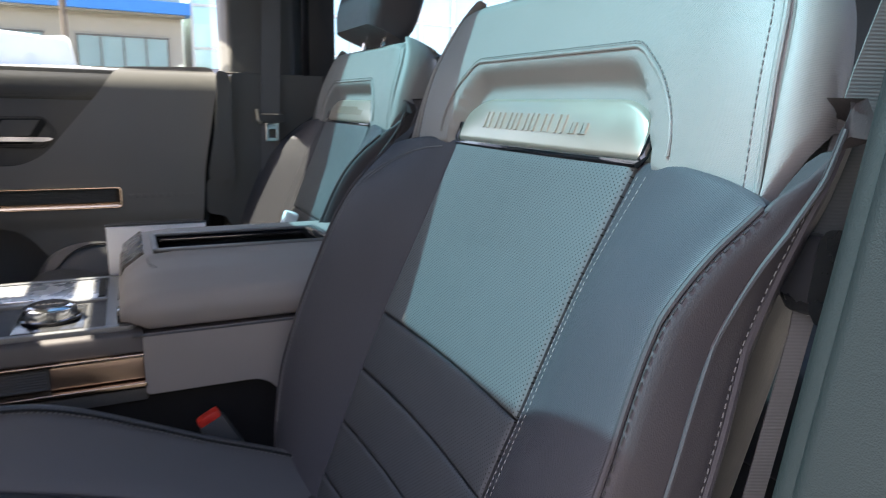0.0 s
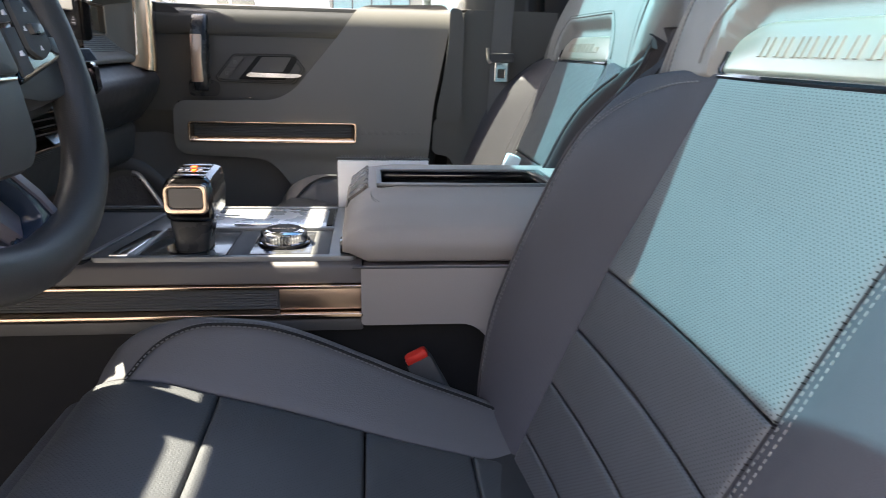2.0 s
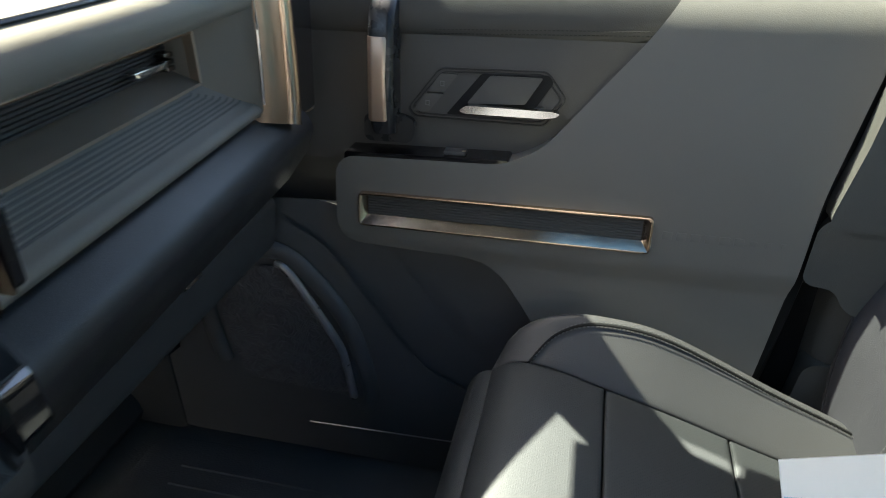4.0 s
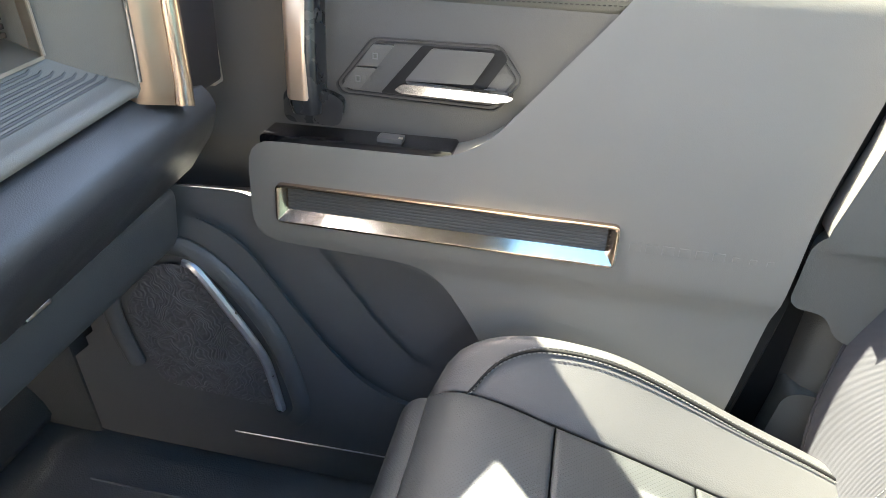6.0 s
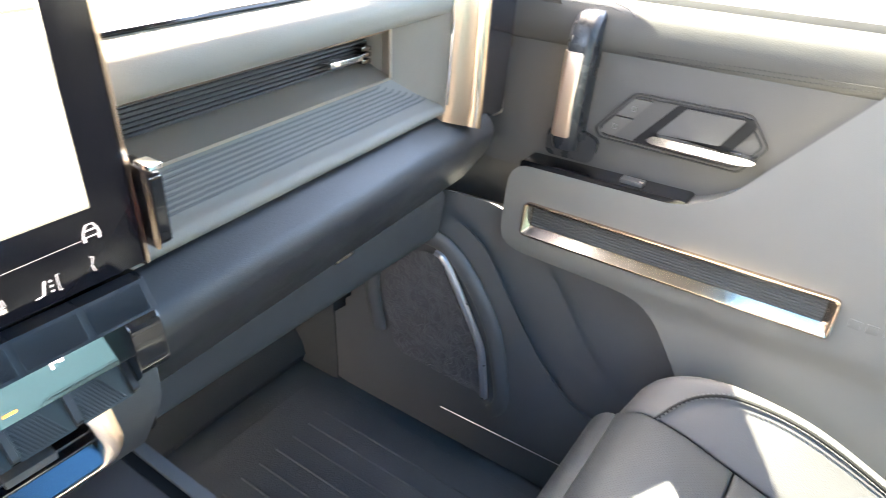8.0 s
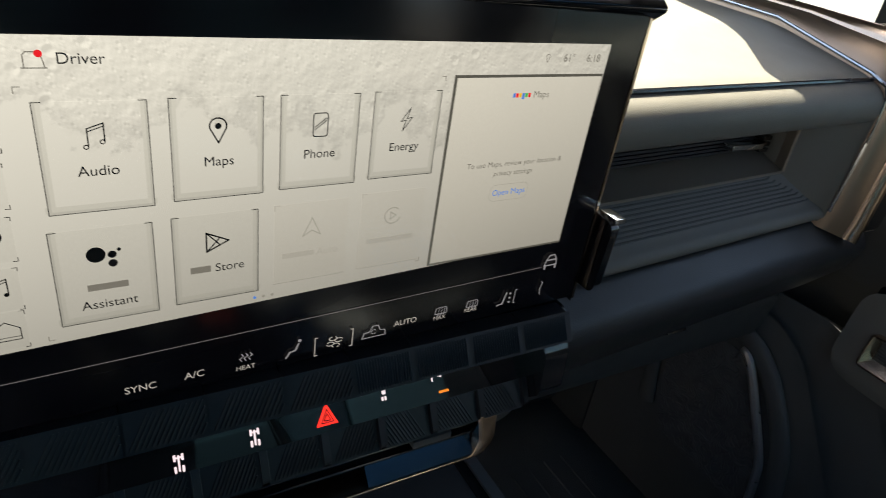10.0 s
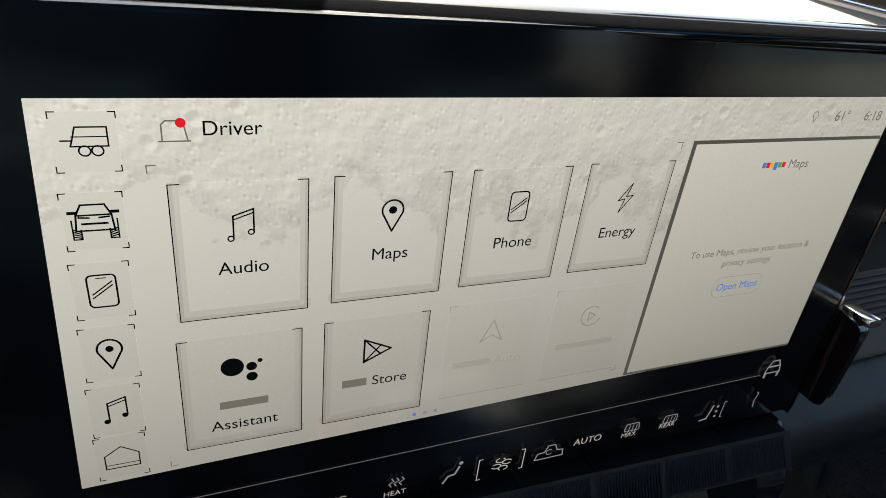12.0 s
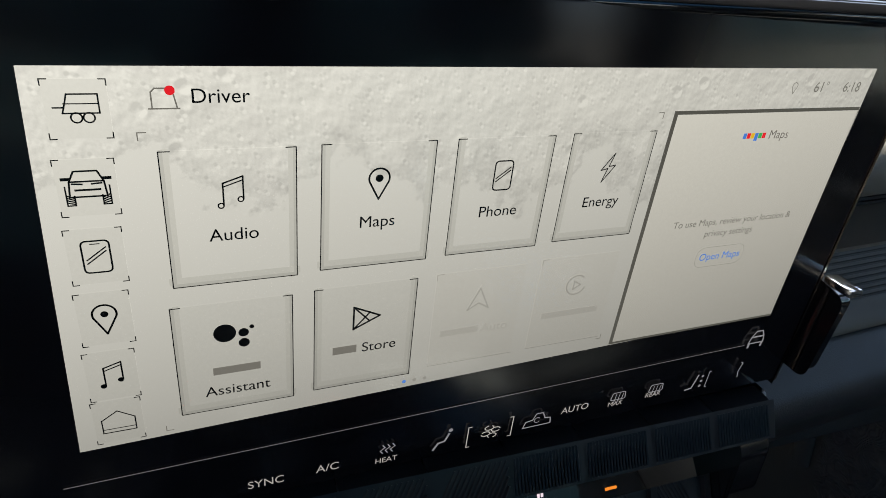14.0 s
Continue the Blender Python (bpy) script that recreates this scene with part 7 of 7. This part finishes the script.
def hub_block(name, pts, h0, h1, mat, bevel=0.004, parent=None, label=""):
    """A block of the hub, which sits a little below the rim's centre."""
    return wheel_block(name, [(y * 1.06, u - 0.015) for y, u in pts], h0, h1, mat, bevel, parent, label)


hub_block("hub_pad", rounded([(-0.060, 0.050), (0.058, 0.050), (0.066, 0.030), (0.066, -0.032), (0.052, -0.078), (0.030, -0.096), (-0.030, -0.096), (-0.052, -0.078), (-0.066, -0.032), (-0.066, 0.030)], 0.010), -0.01, 0.036, WHEELSKIN, 0.010)
hub_block("hub_cover", rounded([(-0.062, 0.046), (0.060, 0.046), (0.063, 0.034), (0.062, -0.026), (-0.062, -0.026), (-0.063, 0.034)], 0.006), 0.030, 0.0395, WHEELSKIN, 0.004)
for k in range(6):
    y0 = -0.050 + 0.0165 * k
    hub_block("raised_mark", [(y0, 0.003), (y0 + 0.0125, 0.003), (y0 + 0.0125, 0.015), (y0, 0.015)], 0.0385, 0.0405, GRIPCAP, 0.0005)
hub_block("hub_line", [(-0.054, -0.0308), (0.050, -0.0308), (0.053, -0.0280), (-0.057, -0.0280)], 0.035, 0.0402, DIMCHROME, 0.0006)
hub_block("hub_line", [(-0.050, 0.031), (0.030, 0.031), (0.030, 0.0332), (-0.050, 0.0332)], 0.038, 0.0405, DIMCHROME, 0.0006)
for sg in (-1, 1):
    hub_block("spoke", rounded([(sg * 0.060, 0.044), (sg * 0.178, 0.050), (sg * 0.178, -0.030), (sg * 0.150, -0.046), (sg * 0.110, -0.050), (sg * 0.060, -0.040)], 0.012), 0.004, 0.026, WHEELSKIN, 0.008)
    bpad = hub_block("button_pad", rounded([(sg * 0.070, 0.040), (sg * 0.122, 0.042), (sg * 0.152, 0.006), (sg * 0.150, -0.014), (sg * 0.068, -0.034)], 0.006), 0.022, 0.034, PIANO, 0.003)
    hub_block("pad_facet", rounded([(sg * 0.138, 0.004), (sg * 0.149, 0.005), (sg * 0.148, -0.011), (sg * 0.138, -0.008)], 0.002), 0.033, 0.0352, GRIPCAP, 0.001, bpad)
    for q in ([(0.072, 0.010), (0.090, 0.012), (0.090, -0.024), (0.071, -0.028)], [(0.072, 0.034), (0.090, 0.036), (0.090, 0.016), (0.072, 0.014)]):
        hub_block("button", [(sg * y, u) for y, u in q], 0.033, 0.0362, BLACK, 0.0012, bpad)
    hub_block("button", rounded([(sg * 0.096, 0.034), (sg * 0.120, 0.034), (sg * 0.134, 0.016), (sg * 0.134, -0.006), (sg * 0.112, -0.016), (sg * 0.096, -0.008)], 0.006), 0.033, 0.0375, BLACK, 0.002, bpad)
    hub_block("thumb_roller", [(sg * 0.106, 0.014), (sg * 0.124, 0.014), (sg * 0.124, 0.005), (sg * 0.106, 0.005)], 0.036, 0.0415, SMOKE, 0.0015, bpad)
    for dy, du in ((0.114, 0.026), (0.114, -0.006), (0.101, 0.010), (0.129, 0.010), (0.081, 0.022), (0.080, -0.010)):
        hub_block("button_mark", [(sg * dy - 0.002, du - 0.0018), (sg * dy + 0.002, du - 0.0018), (sg * dy, du + 0.0022)], 0.0362, 0.0382, PAPER, 0, bpad)
wheel_block("lower_spoke", [(0.006, -0.098), (0.024, -0.100), (0.050, -0.126), (0.068, -0.154), (0.068, -0.172), (0.040, -0.180), (0.0, -0.180), (-0.030, -0.172), (-0.031, -0.156), (-0.004, -0.166), (0.025, -0.161), (0.037, -0.146), (0.030, -0.128), (0.012, -0.110)], 0.002, 0.020, SPOKE, 0.004, None, "blue-black gloss spoke")
wheel_block("lower_spoke", [(-0.0315, -0.157), (-0.0305, -0.172), (-0.058, -0.164), (-0.090, -0.146), (-0.120, -0.112), (-0.097, -0.090), (-0.072, -0.116), (-0.054, -0.138)], 0.002, 0.019, SPOKE, 0.004, None, "blue-black gloss spoke")
wheel_block("spoke_edge", [(-0.102, -0.099), (-0.094, -0.093), (-0.050, -0.142), (-0.004, -0.163), (-0.004, -0.172), (-0.036, -0.163), (-0.056, -0.152)], 0.017, 0.0225, LILAC, 0.002, None, "pale satin edge")
wheel_block("spoke_inlay", rounded([(0.010, -0.100), (0.022, -0.101), (0.047, -0.128), (0.062, -0.154), (0.056, -0.158), (0.042, -0.134), (0.019, -0.108)], 0.002), 0.018, 0.0225, LILAC, 0.001, None, "pale satin facet")
wheel_block("spoke_tab", [(-0.015, -0.114), (0.009, -0.108), (0.036, -0.142), (0.027, -0.158)], -0.006, 0.006, LILAC, 0.002, None, "pale satin tab")
for y0, u0 in ((0.020, -0.1740), (0.034, -0.1690), (0.044, -0.1645), (0.040, -0.1735)):
    wheel_block("spoke_mark", [(y0 - 0.005, u0 - 0.0035), (y0 + 0.004, u0 - 0.004), (y0 + 0.005, u0 + 0.0035), (y0 - 0.004, u0 + 0.004)], 0.018, 0.0215, CHROME, 0.001)
wpart("column", tube([onwheel(0, -0.02, 0.01), onwheel(0, -0.03, -0.20)], 0.036, sides=16), BLACK, whl)
wpart("stalk", tube([onwheel(0.05, 0.0, -0.05), onwheel(0.15, 0.012, -0.035), onwheel(0.185, 0.018, -0.03)], 0.008), BLACK, whl)
wpart("stalk_tip", tube([onwheel(0.172, 0.016, -0.032), onwheel(0.205, 0.022, -0.028)], 0.0095), SATIN, whl)

# ---------------------------------------------------------------- belts and loose paper
pb = thing("seat_belt", (0.50, 1.56, 1.0), "grey seat belt with a steel tongue hanging on the passenger pillar", "seat belt", "seat belts")
wpart("webbing", loft([[Vector((0.515 + dx + x, y + dy, z)) for x, dy in ((-0.023, 0), (0.023, 0), (0.023, 0.0015), (-0.023, 0.0015))] for z, y, dx in ((1.88, 1.59, 0.02), (1.55, 1.562, 0.0), (1.20, 1.556, -0.01), (0.88, 1.556, -0.02))]), WEBBING, pb)
tg = wpart("tongue_body", box((0.512, 1.552, 1.470), (0.062, 0.014, 0.022)), BLACK, pb, bevel=0.004)
wpart("tongue", frame_prism(rounded([(0.498, 1.415), (0.530, 1.415), (0.530, 1.462), (0.498, 1.462)], 0.004), rounded([(0.506, 1.424), (0.522, 1.424), (0.522, 1.444), (0.506, 1.444)], 0.002), "y", 1.549, 1.5525), CHROME, tg, "steel tongue", bevel=0.0006)
wpart("tongue_loop", tube([(0.478, 1.548, 1.492), (0.480, 1.546, 1.466), (0.486, 1.548, 1.458)], 0.004), SATIN, tg)
db = thing("seat_belt", (0.56, 0.10, 0.9), "grey seat belt beside the driver seat", "seat belt", "seat belts")
runs = [Vector(p) for p in ((0.67, 0.135, 1.86), (0.622, 0.150, 1.60), (0.604, 0.154, 1.54), (0.590, 0.155, 1.484), (0.584, 0.155, 1.43), (0.562, 0.155, 1.38), (0.54, 0.155, 1.27), (0.49, 0.150, 1.05), (0.46, 0.150, 0.90))]
rings = []
for p in runs:
    w = 0.019 if p.z > 1.42 else 0.007
    rings.append([p + Vector((-w, 0.4 * w, -0.004)), p + Vector((w, -0.4 * w, 0.004)), p + Vector((w + 0.0006, -0.4 * w + 0.0012, 0.004)), p + Vector((-w + 0.0006, 0.4 * w + 0.0012, -0.004))])
wpart("webbing", loft(rings), WEBBING, db)
wpart("tongue_body", prism(rounded([(0.545, 1.402), (0.556, 1.388), (0.574, 1.398), (0.573, 1.438), (0.549, 1.440)], 0.006), "y", 0.140, 0.164), GRIPCAP, db, "gloss black belt tongue", bevel=0.006, segs=3)
buckle((0.375, 1.010, 1.12), 12, "black belt buckle beside the passenger seat")
bk2 = thing("belt_tongue", (0.44, 1.06, 1.25), "pale plastic belt guide beside the passenger seat", "belt guide")
wpart("guide", box((0.445, 1.085, 1.290), (0.026, 0.02, 0.05), None, pose(0, 0, 0, 0, 20, 0)), PAPER, bk2, bevel=0.006)

nb = thing("notebook", (0.26, 1.075, 1.18), "white spiral notebook standing between armrest and passenger seat", "notebook")
wpart("paper_block", span(0.150, 0.300, 1.050, 1.058, 1.16, 1.307), PAPER, nb, bevel=0.001)
wpart("cover", span(0.148, 0.302, 1.058, 1.062, 1.158, 1.310), BLACK, nb, bevel=0.001)
bm = bmesh.new()
for k in range(28):
    x = 0.156 + 0.005 * k
    tube([(x + 0.0012 * math.sin(a), 1.056 + 0.0055 * math.cos(a), 1.309 + 0.0055 * math.sin(a)) for a in [2 * math.pi * j / 8 for j in range(9)]], 0.0007, bm, sides=4)
wpart("spiral", bm, BLACK, nb)

fo = thing("paper_folder", (0.38, 1.26, 1.15), "opened white paper folder on the passenger seat", "folder")
wpart("leaf", prism([(0.30, 1.292), (0.425, 1.315), (0.462, 1.400), (0.308, 1.354)], "z", 1.146, 1.148), PAPER, fo)
wpart("leaf", prism([(0.42, 1.312), (0.458, 1.326), (0.505, 1.25), (0.48, 1.12), (0.40, 1.13)], "z", 1.149, 1.151), PAPER, fo)
bc = thing("booklet", (0.34, 1.20, 1.175), "blue printed booklet on the paper folder", "booklet")
wpart("cover", prism([(0.284, 1.165), (0.402, 1.180), (0.418, 1.312), (0.300, 1.296)], "z", 1.152, 1.156), BLUEPRINT, bc)
for k, (w, z) in enumerate(((0.07, 0), (0.085, 1), (0.06, 2))):
    wpart("printed_bar", prism([(0.36 - w / 2, 1.275 - 0.016 * k), (0.36 + w / 2, 1.275 - 0.016 * k), (0.36 + w / 2, 1.266 - 0.016 * k), (0.36 - w / 2, 1.266 - 0.016 * k)], "z", 1.156, 1.1565), PAPER, bc)

def floor_mat(x0, x1, y0, y1, mat, label):
    m = thing("floor_mat", ((x0 + x1) / 2, (y0 + y1) / 2, 0.80), label, "floor mat", "floor mats")
    wpart("mat", prism(rounded([(x0, y0), (x1, y0), (x1, y1), (x0, y1)], 0.05), "z", 0.801, 0.810), mat, m, bevel=0.003)
    for k in range(9):
        y = y0 + 0.06 + (y1 - y0 - 0.12) * k / 8
        wpart("mat_rib", tube([(x0 + 0.08, y, 0.810), (x1 - 0.06, y, 0.810)], 0.003, sides=6), mat, m)
    return m


# the driver mat is an added black sheet that deepens the footwell's darkness
floor_mat(-0.60, -0.10, 0.20, 0.70, RUBBER, "black floor mat added to darken the driver footwell")
floor_mat(-0.62, -0.04, 1.10, 1.53, CARPET, "charcoal ribbed floor mat in the passenger footwell")

# ---------------------------------------------------------------- outside: lot, cars, showroom
WALLM = material("cream_render_wall", (0.33, 0.305, 0.265), 0.85, grain=0.2, grain_scale=40, vary=0.08, vary_scale=0.8)
FASCIA = material("blue_fascia", (0.03, 0.22, 0.62), 0.5, vary=0.05, vary_scale=1)
SHOPGLASS = material("teal_shop_glass", (0.16, 0.30, 0.33), 0.08, coat=0.5, vary=0.3, vary_scale=0.7)
TOWERGLASS = material("pale_teal_curtain_glass", (0.42, 0.60, 0.64), 0.07, 0.6, vary=0.12, vary_scale=0.5)
LAMPBROWN = material("brown_lamp_post", (0.12, 0.085, 0.06), 0.5, vary=0.1)
CARPAINT = material("dark_car_paint", (0.02, 0.022, 0.026), 0.2, coat=0.8, vary=0.05, vary_scale=1)
WHITECAR = material("white_car_paint", (0.55, 0.55, 0.55), 0.2, coat=0.8, vary=0.02, vary_scale=1)
REDCAR = material("red_car_paint", (0.55, 0.02, 0.02), 0.2, coat=0.8, vary=0.03, vary_scale=1)
CARGLASS = material("dark_car_glass", (0.02, 0.024, 0.028), 0.06, coat=0.5, vary=0.1)
TYRE = material("tyre_rubber", (0.02, 0.02, 0.02), 0.8, vary=0.1)
ALLOY = material("alloy_rim", (0.5, 0.5, 0.52), 0.3, 0.9)
REDLAMP = material("red_tail_lamp", (0.5, 0.01, 0.01), 0.2)

G = lambda y: max(-0.1, min(2.55, 0.05 + (y - 2.0) * 2.5 / 43))        # height of the sloping lot
house = thing("showroom_building", (-9, 30, G(30)), "cream showroom with a blue fascia and teal glazing", "building")
wpart("wall", span(-26, 2.5, 30, 40, 1.2, 5.6), WALLM, house)
wpart("fascia", span(-26.4, 2.8, 29.0, 30.2, 4.83, 5.28), FASCIA, house)
wpart("roof", span(-26, 2.5, 30, 40, 5.6, 5.8), WALLM, house)
wpart("soffit", span(-26, 2.6, 29.3, 30.0, 4.76, 4.83), WALLM, house)
for k in range(6):
    x = -1.35 - 4.4 * k
    w = wpart("window", span(x, x + 3.3, 29.90, 30.05, 2.75, 3.92), SHOPGLASS, house)
    for j in range(5):
        wpart("window_frame", span(x + 0.82 * j - 0.03, x + 0.82 * j + 0.03, 29.86, 29.96, 2.75, 3.92), CARGLASS, w)
    wpart("window_frame", span(x - 0.03, x + 3.33, 29.86, 29.96, 3.90, 3.97), CARGLASS, w)
tow = thing("glass_tower", (12, 34, G(31)), "tall teal glass curtain wall building", "building")
wpart("glazing", span(2.9, 24, 30.6, 40, 1.2, 13), TOWERGLASS, tow)
for k in range(12):
    wpart("mullion", span(2.9 + 1.75 * k, 3.02 + 1.75 * k, 30.45, 30.6, 1.2, 13), WHITECAR, tow)
for k in range(7):
    wpart("mullion", span(2.9, 24, 30.48, 30.62, 1.75 * k + 1.9, 1.75 * k + 2.0), WHITECAR, tow)
lp_ = thing("lamp_post", (-0.96, 18, G(18)), "slim brown lamp post on the lot", "lamp post")
wpart("shaft", tube([(-0.96, 18, G(18)), (-0.96, 18, 8.4)], 0.075), LAMPBROWN, lp_)
wpart("lamp_arm", tube([(-0.96, 18, 8.3), (-0.1, 18, 8.45)], 0.05), LAMPBROWN, lp_)
wpart("lamp_head", box((0.2, 18, 8.45), (0.7, 0.3, 0.12)), LAMPBROWN, lp_, bevel=0.03)


def vehicle(name, place, yaw, paint, label, category, pickup):
    """A car along +x in its own coordinates, on its wheels."""
    car = new(name)
    tagged(car, label, category)
    car.location, car.rotation_euler = place, (0, 0, radians(yaw))
    if pickup:
        side = rounded([(-2.9, 0.55), (2.8, 0.55), (2.85, 1.05), (1.5, 1.22), (0.75, 1.30), (0.35, 1.92), (-0.95, 1.95), (-1.1, 1.32), (-2.9, 1.32)], [0.1, 0.15, 0.15, 0.1, 0.08, 0.15, 0.12, 0.05, 0.08])
        glass = [(0.62, 1.32), (0.28, 1.82), (-0.86, 1.84), (-0.95, 1.34)]
        axles, wr = (1.85, -1.75), 0.40
    else:
        side = rounded([(-2.2, 0.40), (2.2, 0.38), (2.25, 0.75), (1.1, 0.95), (0.4, 1.42), (-0.9, 1.45), (-1.7, 1.02), (-2.2, 0.98)], [0.1, 0.15, 0.15, 0.15, 0.2, 0.25, 0.15, 0.12])
        glass = [(0.95, 0.97), (0.36, 1.36), (-0.85, 1.39), (-1.45, 1.02)]
        axles, wr = (1.4, -1.35), 0.34
    wid = 0.95 if pickup else 0.88
    part("body", prism(side, "y", -wid, wid), paint, car, bevel=0.07, segs=3, angle=60)
    for sg in (-1, 1):
        part("side_glass", prism(rounded(glass, 0.06), "y", sg * (wid - 0.01), sg * (wid + 0.012)), CARGLASS, car)
        part("door_line", span(-0.22, -0.16, sg * (wid + 0.004), sg * (wid + 0.016), 0.7, glass[1][1]), paint, car)
        for ax in axles:
            wheel = part("wheel", disc((ax, sg * (wid - 0.08), wr), wr, 0.24, (0, 1, 0), sides=32), TYRE, car, bevel=0.03)
            part("rim", disc((ax, sg * (wid + 0.03), wr), wr * 0.62, 0.05, (0, 1, 0), sides=24), ALLOY, wheel, bevel=0.01)
            for k in range(6):
                a = k * math.pi / 3
                part("spoke", box((ax + 0.3 * wr * math.cos(a), sg * (wid + 0.055), wr + 0.3 * wr * math.sin(a)), (wr * 0.6, 0.03, 0.05), None, Matrix.Rotation(-a, 4, "Y")), ALLOY, wheel)
            part("arch", disc((ax, sg * (wid - 0.02), wr + 0.03), wr + 0.07, 0.06, (0, 1, 0), sides=32), CARGLASS, car)
        zl = 1.15 if pickup else 0.86
        part("tail_lamp", span(-2.93 if pickup else -2.23, -2.8 if pickup else -2.05, sg * (wid - 0.22), sg * (wid + 0.01), zl - 0.12, zl + 0.12), REDLAMP, car, bevel=0.02)
    part("rear_glass", prism([(-0.96, 1.36), (-0.88, 1.84), (-0.93, 1.86), (-1.02, 1.36)] if pickup else [(-1.62, 1.04), (-0.95, 1.42), (-1.0, 1.44), (-1.68, 1.06)], "y", -wid + 0.15, wid - 0.15), CARGLASS, car)
    part("windscreen", prism([(0.70, 1.33), (0.36, 1.86), (0.40, 1.88), (0.76, 1.34)] if pickup else [(1.04, 0.98), (0.42, 1.40), (0.46, 1.42), (1.10, 0.99)], "y", -wid + 0.12, wid - 0.12), CARGLASS, car)
    part("bumper", span(-3.0 if pickup else -2.28, -2.88 if pickup else -2.15, -wid + 0.05, wid - 0.05, 0.5, 0.75), ALLOY if pickup else paint, car, bevel=0.04)
    return car


vehicle("pickup_truck", (-2.1, 15.1, G(15.1) - 0.10), 140, WHITECAR, "white pickup truck parked tail first on the lot", "pickup truck", True)
vehicle("pickup_truck", (-4.6, 18.0, G(18)), 100, CARPAINT, "dark pickup truck parked on the lot", "pickup truck", True)
vehicle("parked_car", (2.05, 13.2, G(12.5)), -90, WHITECAR, "white saloon car parked nose first on the lot", "car", False)
vehicle("parked_car", (4.6, 21.0, G(21)), 200, REDCAR, "red saloon car parked near the showroom", "car", False)
vehicle("parked_car", (12.5, 4.6, G(4.6)), 95, WHITECAR, "white saloon car parked behind a grass strip", "car", False)
tagged(part("grass_verge", box((9.6, 5.0, G(5.0)), (1.2, 8.0, 0.08), None, Matrix.Rotation(0.058, 4, "X")), material("mown_grass", (0.06, 0.11, 0.025), 0.9, grain=1.0, grain_scale=90, vary=0.4, vary_scale=6), bevel=0.02), "mown grass strip on the lot", "grass", kind="stuff")
pole = thing("barrier_post", (5.4, 3.05, G(3.05)), "blue plastic barrier post on a round foot", "post")
wpart("post", tube([(5.4, 3.05, G(3.05)), (5.4, 3.12, 1.5)], 0.035), FASCIA, pole)
wpart("post_cap", tube([(5.4, 3.12, 1.5), (5.4, 3.125, 1.6)], 0.04), TYRE, pole)
wpart("post_foot", disc((5.4, 3.05, G(3.05) + 0.03), 0.2, 0.06), TYRE, pole)
